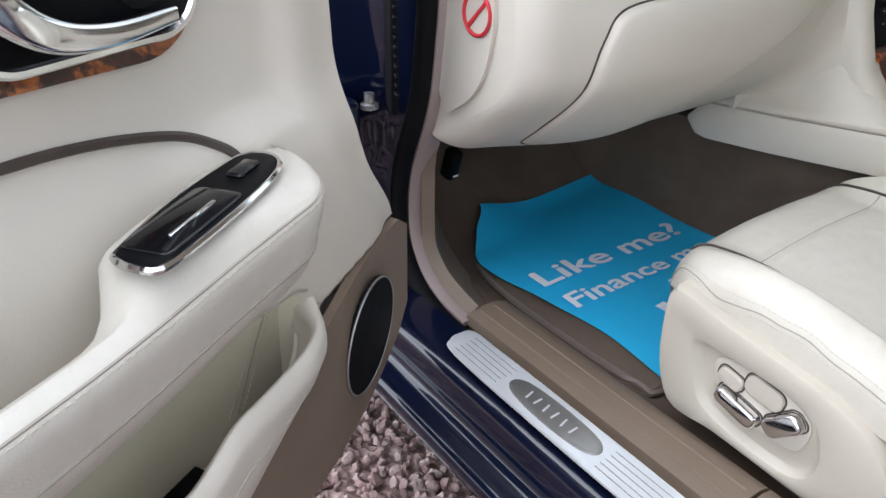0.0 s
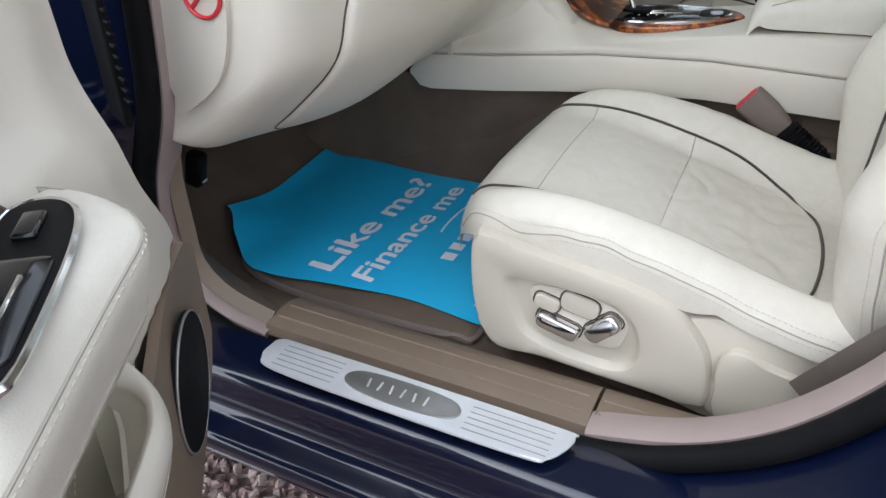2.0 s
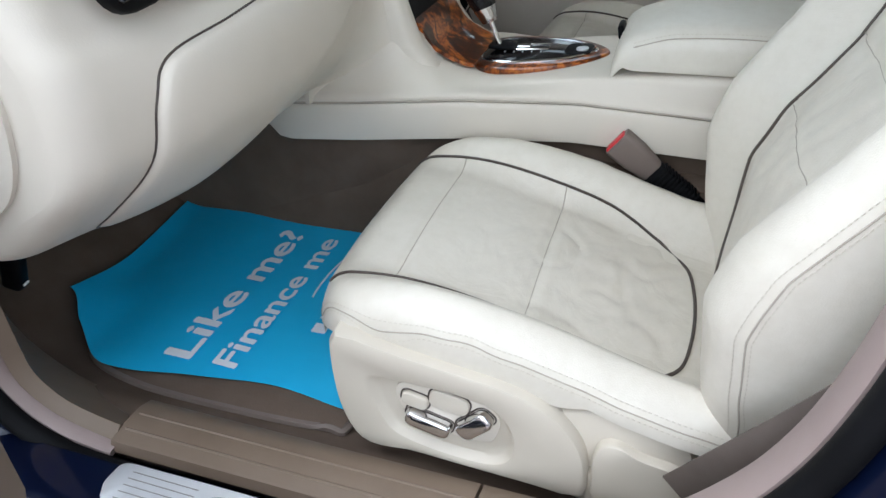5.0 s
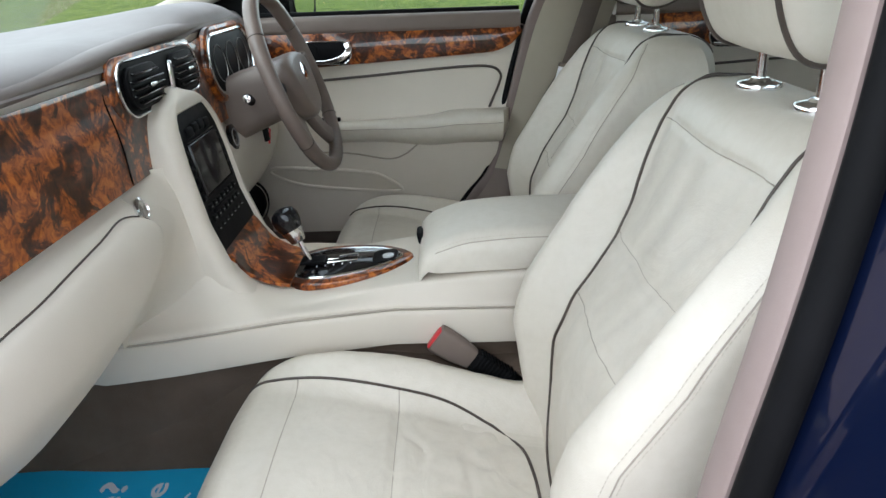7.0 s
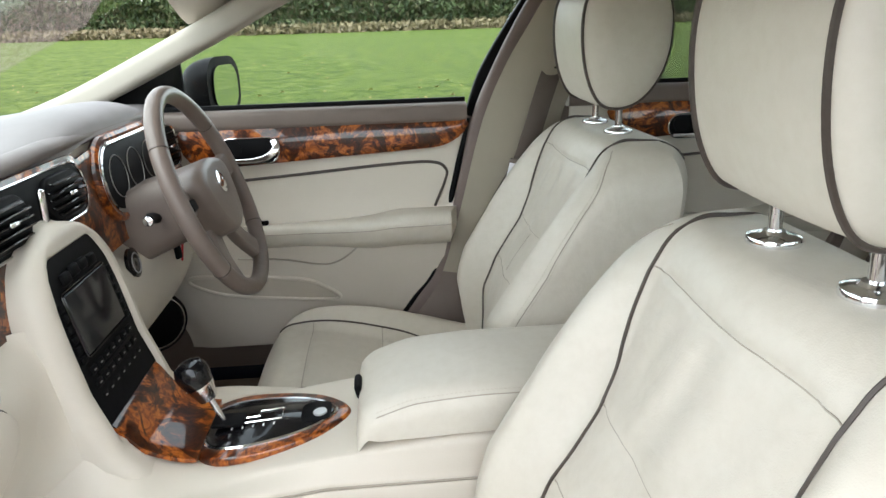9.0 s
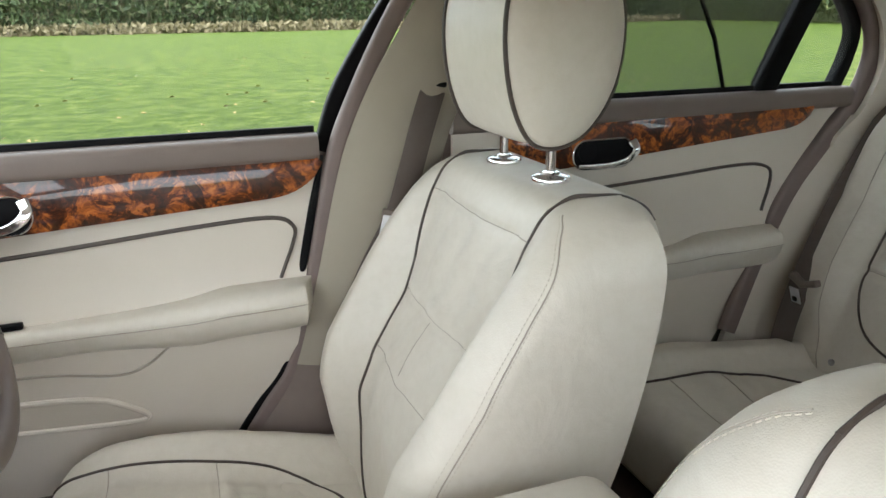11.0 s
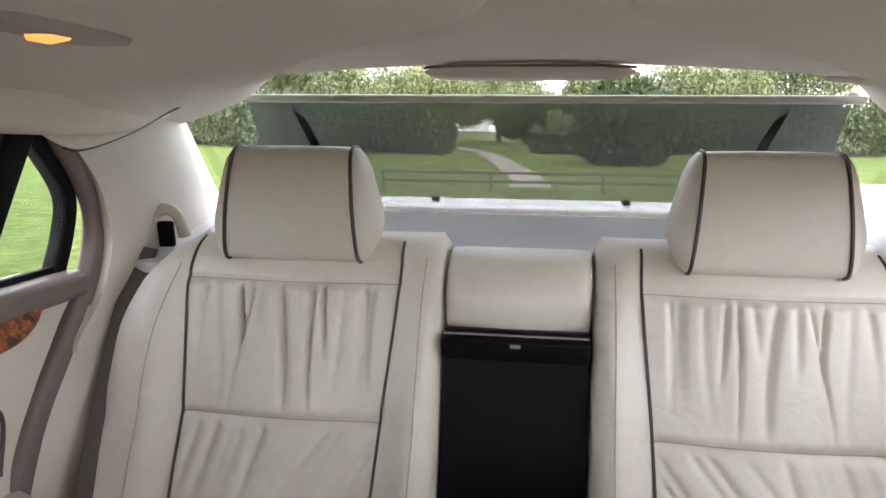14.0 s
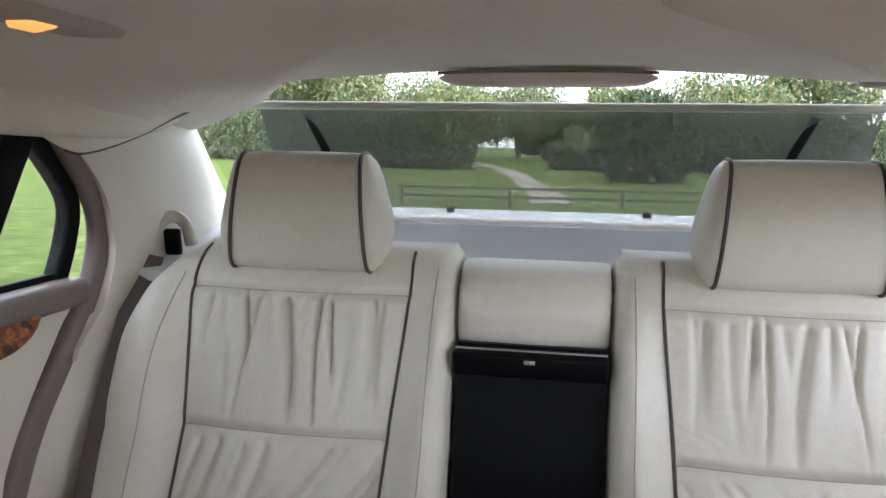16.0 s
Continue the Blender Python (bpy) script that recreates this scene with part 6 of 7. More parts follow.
driver_door, dP, dd = car_door((0.715, 0.365, 0), (0, -1, 0), (-1, 0, 0), 0.78, DRIVER, "closed driver door with cream trim and walnut burl strip", "front_door", "front doors")
sw = thing("window_switch", "small black window switch on the driver armrest", "switch", at=tuple(dP(0.255, 0.745, 0.04)))
part("switch_plate", box(0.012, 0.05, 0.010, Matrix.Translation(dP(0.255, 0.748, 0.045)), 0.003), BLACK, sw)

# open passenger door
POCKET_BACK = [(0.15, 0.575), (0.165, 0.596), (0.19, 0.605), (0.30, 0.606), (0.41, 0.587), (0.75, 0.56)]
BROWN_TOP = [(-0.022, 0.578), (-0.008, 0.592), (0.03, 0.588), (0.08, 0.577), (0.125, 0.566), (0.16, 0.556), (0.20, 0.530), (0.26, 0.485), (0.40, 0.41), (0.54, 0.395)]


def pocket_relief(u, z):
    """Hollow of the map pocket and of the brown kick edge in the door card."""
    top = lerp(POCKET_BACK, u)
    return -0.028 * sstep(top + 0.003, top - 0.008, z) * sstep(0.158, 0.178, u) - 0.022 * sstep(lerp(BROWN_TOP, u) + 0.004, lerp(BROWN_TOP, u) - 0.012, z) * sstep(0.165, 0.13, u)


OPEN_E, OPEN_N = (-0.894, -0.447, 0), (0.447, -0.894, 0)
PASSENGER = dict(bottom=0.385, sill=0.955, arm=0.737, arm_tall=0.72, front=[(0.385, 0.06), (0.40, 0.03), (0.475, -0.018), (0.55, -0.024), (0.606, 0.0), (0.69, 0.058), (0.77, 0.078), (0.955, 0.078)], back=[(0.385, 0.60), (0.60, 0.72), (0.955, 0.78)],
                 wood=(0.212, 0.76, 0.872, 0.046), wood_tall=1.0, wood_taper=0.2, bowl=(0.078, 0.032), ring=0.003, lever=0.45, handle=(0.318, 0.876),
                 insert=[(0.226, 0.745), (0.238, 0.760), (0.268, 0.776), (0.33, 0.790), (0.40, 0.796), (0.55, 0.80), (0.70, 0.80)],
                 relief=lambda u, z: 0.013 * max(sstep(0.172, 0.140, u), sstep(0.780, 0.752, z) * sstep(0.30, 0.20, u)) - 0.012 + pocket_relief(u, z))
pass_door, pP, pd = car_door((-0.903, 0.292, 0), OPEN_E, OPEN_N, 0.78, PASSENGER, "open front passenger door with cream trim, pocket and speaker", "front_door", "front doors")


def passenger_extras():
    e, n = Vector(OPEN_E), Vector(OPEN_N)
    # padded armrest running on into a pull handle with a hand recess behind it
    rings = []
    for i in range(61):
        t = i / 60
        u = 0.196 + 0.56 * (0.4 * t + 0.6 * t * t)
        nose = math.sqrt(max(0.0, 1 - (1 - min(1.0, (u - 0.196) / 0.055)) ** 2))
        di = lerp([(0.196, 0.030), (0.225, 0.016), (0.30, 0.036), (0.372, 0.054), (0.392, 0.074), (0.42, 0.080), (0.76, 0.080)], u)
        zi = lerp([(0.196, 0.748), (0.30, 0.752), (0.365, 0.750), (0.385, 0.738), (0.405, 0.722), (0.76, 0.715)], u)
        do = 0.040 + 0.068 * nose
        zs = lerp([(0.196, 0.742), (0.25, 0.738), (0.30, 0.734), (0.43, 0.721), (0.76, 0.712)], u)
        zf = zs - 0.034 - 0.01 * nose
        prof = [(di - 0.012, zi - 0.075), (di - 0.004, zi - 0.030), (di - 0.001, zi - 0.006), (di + 0.007, zi), ((di + do) / 2, max(zi, zs + 0.004) + 0.001), (do - 0.012, max(zs + 0.007, zi - 0.004)), (do - 0.002, zs + 0.001),
                (do, zs - 0.008), (do - 0.003, zs - 0.022), (do - 0.010, zf), (do * 0.82 - 0.002, zf - 0.022), (do * 0.58, zf - 0.048), (0.030, 0.632), (0.012, 0.622)]
        rings.append([pP(u, b, a) for a, b in [(q.x, q.y) for q in curve([(a, b, 0) for a, b in prof], 3)]])
    arm = part("armrest", loft(rings), HIDE, pass_door, "padded cream armrest with pull handle")
    part("seam", tube([r[18] for r in rings[4:]], 0.0011, 5), SEAM, arm)
    part("stitching", stitches([r[19] + n * 0.0004 for r in rings[4:]]), STITCH, arm)
    part("fold_seam", tube([r[27] for r in rings[6:]], 0.0016, 5), SEAM, arm)
    # black switch plate with chrome edge on the armrest
    m = at_plane(pP(0.302, 0.7535, 0.074), e, n * -1)
    if m.to_3x3().col[2].z < 0:
        m = at_plane(pP(0.302, 0.7535, 0.074), e, n)
    flip = 1 if (m.to_3x3().col[1] - n).length < 0.1 else -1
    edge = [(0.226, 0.050), (0.228, 0.064), (0.243, 0.076), (0.275, 0.087), (0.320, 0.097), (0.362, 0.104), (0.376, 0.101), (0.378, 0.078), (0.366, 0.069), (0.311, 0.051), (0.250, 0.040), (0.234, 0.041)]
    o = [(p.x, p.y) for p in curve([(a - 0.302, flip * (b - 0.074), 0) for a, b in edge], 5, True)]
    plate = part("switch_plate", slab(o, 0.004, m, 0.002, 2), BLACK, pass_door, "black armrest switch plate")
    part("plate_edge", tube([m @ Vector((x, y, 0.002)) for x, y in o], 0.0024, 6, True), CHROME, plate, "chrome edge")
    tilt = pose(0, 0, 0, 0, 0, flip * 12)
    part("ashtray_lid", slab(rrect(0.040, 0.0165, 0.006), 0.003, m @ Matrix.Translation((0.026, flip * 0.004, 0.003)) @ tilt, 0.0015, 2), GLOSS_BLACK, plate, "black ashtray lid")
    part("lid_bar", box(0.046, 0.0025, 0.002, m @ Matrix.Translation((0.026, flip * 0.010, 0.0068)) @ tilt, 0.0006, 1), CHROME, plate, "chrome bar")
    part("window_switch", box(0.026, 0.012, 0.005, m @ Matrix.Translation((-0.044, flip * -0.014, 0.005)) @ tilt, 0.002), GLOSS_BLACK, plate, "black window switch")
    # brown lower edge with speaker
    def low(u, v):
        uu = -0.022 + 0.56 * u
        hi = lerp(BROWN_TOP, uu)
        lo = lerp([(-0.022, 0.475), (0.0, 0.440), (0.036, 0.412), (0.08, 0.392), (0.54, 0.360)], uu)
        return pP(uu, lo + (hi - lo) * v, 0.014 + 0.020 * sstep(0.02, 0.20, uu))
    part("lower_panel", sheet(low, 30, 12, 0.010, -1), SILL_TRIM, pass_door, "brown lower door panel")
    c = pP(0.080, 0.494, 0.037)
    ms = at_plane(c, e, (0, 0, 1))
    k = 1
    if ms.to_3x3().col[2].dot(n) < 0:
        ms, k = at_plane(c, e * -1, (0, 0, 1)), -1
    ms = ms @ pose(0, 0, 0, 0, 0, 24 * k)
    oval = [(0.040 * math.cos(t), 0.066 * math.sin(t)) for t in [i * math.pi / 24 for i in range(48)]]
    sp = part("speaker_grille", slab(oval, 0.006, ms @ pose(0, 0, -0.004), 0.002, 2), RUBBER, pass_door, "black oval speaker grille")
    part("speaker_ring", tube([ms @ Vector((x, y, 0.001)) for x, y in oval], 0.0013, 6, True), DARK_STEEL, sp, "thin grey metal ring")
    # map pocket: padded lip standing off the hollowed door card
    rings = []
    for i in range(71):
        uu = 0.148 + 0.60 * (i / 70) ** 1.5
        zt = lerp([(0.148, 0.586), (0.172, 0.582), (0.235, 0.588), (0.306, 0.587), (0.364, 0.563), (0.75, 0.535)], uu)
        dt = lerp([(0.148, 0.024), (0.160, 0.036), (0.172, 0.050), (0.195, 0.066), (0.235, 0.080), (0.30, 0.084), (0.75, 0.084)], uu)
        zb = min(zt - 0.012, lerp([(0.148, 0.566), (0.188, 0.541), (0.241, 0.504), (0.291, 0.469), (0.40, 0.412), (0.55, 0.392), (0.75, 0.385)], uu))
        db = lerp([(0.148, 0.016), (0.19, 0.036), (0.241, 0.048), (0.75, 0.055)], uu)
        th = lerp([(0.148, 0.040), (0.166, 0.034), (0.182, 0.018), (0.20, 0.013), (0.75, 0.013)], uu)
        low_in = max(zb, zt - 0.13)
        prof = [(db - 0.012, zb), (db, zb - 0.001), (db + 0.45 * (dt - db) + 0.008, zb + 0.4 * (zt - zb)), (dt + 0.001, zt - 0.022), (dt, zt - 0.007), (dt - 0.005, zt - 0.0005), (dt - 0.5 * th - 0.002, zt), (dt - th, zt - 0.006), (dt - th - 0.002, zt - 0.016), (min(db, dt - th) - 0.008, low_in)]
        rings.append([pP(uu, q.y, q.x) for q in curve([(a, b, 0) for a, b in prof], 4)])
    lip = part("pocket_lip", loft(rings), VINYL, pass_door, "padded cream map pocket lip")
    part("seam", tube([r[10] + n * 0.0004 for r in rings[16:]], 0.0009, 5), SEAM, lip)
    part("pocket_edge", tube([pP(uu, lerp(POCKET_BACK, uu) + 0.002, pd(uu, lerp(POCKET_BACK, uu) + 0.004) - 0.0005) for uu in [0.164 + 0.0147 * k for k in range(40)]], 0.0016, 6), SEAM, pass_door)
    for du in (-0.007, 0.001, 0.009):
        path = [pP(0.186 + du + 0.048 * k / 14, 0.596 - 0.0075 * k, pd(0.186 + du + 0.048 * k / 14, 0.596 - 0.0075 * k) + 0.0040) for k in range(15)]
        if du == 0.001:
            part("seam", tube(path, 0.0008, 5), SEAM, pass_door)
        else:
            part("stitching", stitches(path), STITCH, pass_door)
    def lining(u, v):
        uu = 0.160 + 0.572 * u
        z = lerp(POCKET_BACK, uu) - 0.006 - 0.155 * v
        return pP(uu, z, pd(uu, z) + 0.002)
    part("pocket_lining", sheet(lining, 40, 14, 0.001, 1), surface("pale_tan_pocket_lining", (0.56, 0.51, 0.37), (0.60, 0.55, 0.41), 0.55, 6, 420, 0.0004), pass_door, "pale tan pocket lining")
    part("pocket_base", sheet(lambda u, v: pP(0.150 + 0.59 * u, 0.452 - 0.02 * u, -0.034 + (0.052 + 0.026 * sstep(0.34, 0.46, u)) * v), 8, 4, 0.006), VINYL, pass_door, "cream pocket base")
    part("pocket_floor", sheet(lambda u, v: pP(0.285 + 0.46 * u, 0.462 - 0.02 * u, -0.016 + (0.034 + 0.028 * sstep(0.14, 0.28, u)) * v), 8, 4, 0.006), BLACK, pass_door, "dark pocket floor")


passenger_extras()

# closed rear doors
REAR = dict(bottom=0.42, sill=1.008, arm=0.722, front=[(0.42, 0.0), (1.008, 0.03)], back=[(0.42, 0.63), (0.526, 0.672), (0.70, 0.735), (0.815, 0.788), (0.951, 0.895), (1.008, 0.945)],
            wood=(0.12, 0.845, 0.9420, 0.0370), wood_rise=0.020, handle=(0.325, 0.925),
            insert=[(0.12, 0.845), (0.45, 0.862), (0.66, 0.874), (0.735, 0.866), (0.752, 0.838), (0.735, 0.768)], armrest=(0.20, 0.755),
            arm_tall=0.82, arm_thin=0.4, wood_taper=0.5, arm_shape=[(0.0, -0.012), (0.5, -0.004), (0.7, 0.016), (1.0, 0.016)], arm_proj=[(0.0, 0.028), (0.5, 0.042), (0.72, 0.072), (1.0, 0.068)])
car_door((0.735, -0.60, 0), (0, -1, 0), (-1, 0, 0), 0.9, REAR, "closed rear door with cream trim and walnut burl strip", "rear_door", "rear doors", True)
car_door((-0.735, -0.60, 0), (0, -1, 0), (1, 0, 0), 0.9, REAR, "closed rear door with cream trim and walnut burl strip", "rear_door", "rear doors", True)

# ---- paper mat and carpet mat in the passenger footwell ----
def floor_height(x, y):
    return floor_fn((0.86 - y) / 2.4, (x + 0.70) / 1.40)[2]


def paper_z(x, y):
    w = 0.003 * math.sin(14 * x + 6 * y) + 0.002 * math.sin(22 * y - 9 * x + 1.0)
    return floor_height(min(x, -0.27), y) + 0.017 + w + 0.035 * sstep(0.50, 0.60, y) * sstep(-0.35, -0.58, x) + 0.006 * sstep(-0.54, -0.60, x) * sstep(0.40, 0.50, y)


def footwell_mats():
    mat = thing("carpet_mat", "dark brown carpet floor mat with bound edge", "floor mat", at=(-0.39, 0.34, 0.315))
    o = [(p.x, p.y) for p in curve([(-0.603, 0.13, 0), (-0.585, 0.100, 0), (-0.40, 0.095, 0), (-0.22, 0.10, 0), (-0.205, 0.13, 0), (-0.21, 0.50, 0), (-0.25, 0.545, 0), (-0.45, 0.55, 0), (-0.565, 0.52, 0), (-0.606, 0.42, 0), (-0.610, 0.25, 0)], 6, True)]
    part("mat_base", slab(o, 0.009, Matrix.Translation((0, 0, 0.314)), 0.003, 2), CARPET, mat)
    part("binding", tube([(x, y, 0.320) for x, y in o], 0.0055, 6, True), TAUPE, mat, "brown bound edge")
    paper = thing("paper_mat", "bright blue printed paper floor mat on the carpet", "paper mat", at=(-0.39, 0.35, 0.335))

    def fn(u, v):
        y = 0.080 + 0.520 * v
        left = lerp([(0.08, -0.578), (0.22, -0.562), (0.33, -0.580), (0.466, -0.600), (0.55, -0.545), (0.60, -0.500)], y)
        right = lerp([(0.08, -0.175), (0.30, -0.168), (0.60, -0.178)], y)
        x = left + (right - left) * u
        return (x, y + 0.014 * u * v, paper_z(x, y))
    part("sheet", sheet(fn, 90, 100, 0.0006), PAPER, paper)

    def words(text, x, y, size, width, bold, name):
        cu = bpy.data.curves.new("words", "FONT")
        cu.body, cu.size = text, size
        ob = bpy.data.objects.new("words", cu)
        scene.collection.objects.link(ob)
        bpy.context.view_layer.update()
        me = bpy.data.meshes.new_from_object(ob.evaluated_get(bpy.context.evaluated_depsgraph_get()))
        bpy.data.objects.remove(ob)
        bm = bmesh.new()
        bm.from_mesh(me)
        bmesh.ops.triangulate(bm, faces=bm.faces[:])
        for _ in range(4):
            bmesh.ops.subdivide_edges(bm, edges=[e for e in bm.edges if e.calc_length() > size * 0.12], cuts=1)
            bmesh.ops.triangulate(bm, faces=bm.faces[:])
        k = width / max(v.co.x for v in bm.verts)
        # heavy letters: the outline laid down again a little to each side
        plain = bm.copy()
        flat = bpy.data.meshes.new("words")
        plain.to_mesh(flat)
        plain.free()
        for v in bm.verts:
            v.co = Vector((x + v.co.x * k, y + v.co.y, 0.0))
        for n, (ox, oy) in enumerate(((bold, 0), (-bold, 0), (0, bold * 0.6), (0, -bold * 0.6))):
            first = len(bm.verts)
            bm.from_mesh(flat)
            bm.verts.ensure_lookup_table()
            for v in bm.verts[first:]:
                v.co = Vector((x + v.co.x * k + ox, y + v.co.y + oy, 0.00012 * (n + 1)))
        for v in bm.verts:
            v.co.z += paper_z(v.co.x, v.co.y) + 0.0036
        part(name, bm, INK, paper, "white printed words", False, "stuff")
    words("Like me?", -0.566, 0.356, 0.060, 0.356, 0.0022, "headline")
    words("Finance me", -0.560, 0.288, 0.050, 0.345, 0.0017, "second_line")
    # small maker's mark and small print left as plain shapes
    def bar(x, y, w, h, name="print_bar"):
        part(name, sheet(lambda u, v: (x + w * u, y + h * v, paper_z(x + w * u, y + h * v) + 0.0036), 6, 2, 0.0003), INK, paper)
    for k in range(6):
        bar(-0.455 + 0.031 * k, 0.200, 0.020, 0.022)
    arc = [Vector((-0.33 + 0.10 * math.cos(a), 0.232 + 0.030 * math.sin(a), 0)) for a in [math.pi * (0.15 + 0.5 * k / 12) for k in range(13)]]
    part("swoosh", tube([Vector((p.x, p.y, paper_z(p.x, p.y) + 0.0022)) for p in arc], 0.0016, 5), INK, paper, "white swoosh")
    for k in range(3):
        bar(-0.545, 0.122 - 0.010 * k, 0.12 - 0.02 * k, 0.0035)


footwell_mats()


# ---- belts ----
def strap(path, width, up, name, parent, thick=0.0014):
    return part(name, sweep(curve(path, 8), rrect(width / 2, thick, thick * 0.9, 2), up=up), WEBBING, parent, "brown webbing")


def belts():
    # buckle beside the passenger seat
    b = thing("belt_buckle", "brown seat belt buckle with red button beside the console", "belt buckle", at=(-0.135, -0.22, 0.45))
    d = (Vector((-0.140, -0.158, 0.522)) - Vector((-0.126, -0.300, 0.420))).normalized()
    m = at_plane((-0.140, -0.186, 0.526), (1, 0, 0), d)
    body_ = part("buckle_body", loft([[m @ Vector((x * k, s, z * k)) for x, z in rrect(0.013, 0.024, 0.008)] for s, k in ((-0.044, 0.62), (-0.03, 0.80), (0.0, 0.98), (0.030, 1.0), (0.036, 0.96))]), TAUPE, b, "brown buckle body")
    part("release_button", box(0.016, 0.006, 0.038, m @ Matrix.Translation((0, 0.036, -0.002)), 0.002), RED, body_, "red release button")
    sl = part("buckle_boot", loft([[m @ Vector((x, s, z)) for x, z in rrect(0.011, 0.018, 0.006)] for s in (-0.125, -0.036)]), RUBBER, b, "ribbed black buckle stalk")
    for k in range(11):
        part("rib", tube([m @ Vector((x, -0.045 - 0.0065 * k, z)) for x, z in rrect(0.012, 0.0195, 0.006)], 0.0018, 5, True), RUBBER, sl)
    # driver belt hanging on the centre pillar
    f = thing("front_belt", "brown front seat belt hanging on the centre pillar", "seat belt", at=(0.64, -0.52, 0.7))
    strap([(0.640, -0.562, 1.066), (0.650, -0.543, 1.000), (0.650, -0.517, 0.917), (0.650, -0.494, 0.854), (0.655, -0.42, 0.70), (0.66, -0.39, 0.45)], 0.047, (1, 0.2, 0), "webbing", f)
    plate = part("guide_plate", slab(rrect(0.030, 0.062, 0.028, 6), 0.010, at_plane((0.668, -0.558, 1.076), (0, -1, 0), (0, 0, 1)) @ pose(0, 0, -0.012), 0.004, 3), PILLAR, f, "beige height adjuster plate")
    g = part("belt_guide", lathe([(0.0, 0.0), (0.040, 0.0), (0.040, 0.008), (0.032, 0.016), (0.0, 0.020)], Matrix.Translation((0.656, -0.558, 1.098)) @ pose(0, 0, 0, 0, -90), 28), PILLAR, f, "beige belt guide cover")
    part("guide_slot", box(0.012, 0.054, 0.009, Matrix.Translation((0.640, -0.558, 1.078)) @ pose(0, 0, 0, 10), 0.003), BLACK, g, "dark belt slot")
    t = part("belt_tongue", box(0.010, 0.052, 0.022, Matrix.Translation((0.643, -0.494, 0.862)) @ pose(0, 0, 0, 12), 0.004), TAUPE, f, "brown tongue grip")
    part("tongue_plate", box(0.003, 0.026, 0.042, Matrix.Translation((0.634, -0.476, 0.846)) @ pose(0, 0, 0, 14), 0.001), STEEL, t, "steel tongue")
    part("tongue_hole", box(0.0036, 0.010, 0.010, Matrix.Translation((0.634, -0.476, 0.840)) @ pose(0, 0, 0, 14), 0.001), BLACK, t)
    # rear belts
    for side in (1, -1):
        r = thing("rear_belt", "brown rear seat belt drawn from the quarter trim", "seat belt", "rear belts", at=(side * 0.65, -1.55, 0.7))
        strap([(side * 0.684, -1.690, 1.040), (side * 0.683, -1.655, 0.995), (side * 0.668, -1.585, 0.92), (side * 0.655, -1.500, 0.80), (side * 0.640, -1.420, 0.67), (side * 0.628, -1.362, 0.54), (side * 0.622, -1.345, 0.46)], 0.046, (-side * 0.45, 1, 0.4), "webbing", r)
        gm = part("belt_guide", sweep(curve([(side * 0.694, -1.70, 1.005), (side * 0.694, -1.71, 1.075), (side * 0.674, -1.735, 1.104), (side * 0.654, -1.755, 1.092), (side * 0.646, -1.765, 1.050)], 8), rrect(0.011, 0.008, 0.006), up=(0, 1, 0.2)), PLASTIC, r, "beige belt guide")
        part("guide_slot", box(0.030, 0.014, 0.050, Matrix.Translation((side * 0.668, -1.738, 1.058)) @ pose(0, 0, 0, -10, 0, side * 10), 0.005), BLACK, gm, "dark belt slot")
        tg = part("belt_tongue", sweep([(side * 0.598 - 0.026, -1.372, 0.640), (side * 0.605, -1.368, 0.628), (side * 0.612 + 0.026, -1.372, 0.640)], rrect(0.010, 0.007, 0.005), up=(0, 0, 1)), TAUPE, r, "brown tongue grip")
        part("tongue_plate", box(0.024, 0.003, 0.038, Matrix.Translation((side * 0.606, -1.352, 0.606)) @ pose(0, 0, 0, -20), 0.001), STEEL, tg, "steel tongue")
        part("tongue_hole", box(0.010, 0.004, 0.010, Matrix.Translation((side * 0.606, -1.3515, 0.598)) @ pose(0, 0, 0, -20), 0.001), BLACK, tg)
    # passenger belt low at the open door
    p = thing("passenger_belt", "brown front seat belt running to the seat foot", "seat belt", at=(-0.69, -0.34, 0.5))
    strap([(-0.672, -0.51, 0.80), (-0.680, -0.455, 0.70), (-0.684, -0.393, 0.60), (-0.676, -0.335, 0.505), (-0.655, -0.290, 0.415)], 0.047, (-1, 0.2, 0.5), "webbing", p)


belts()


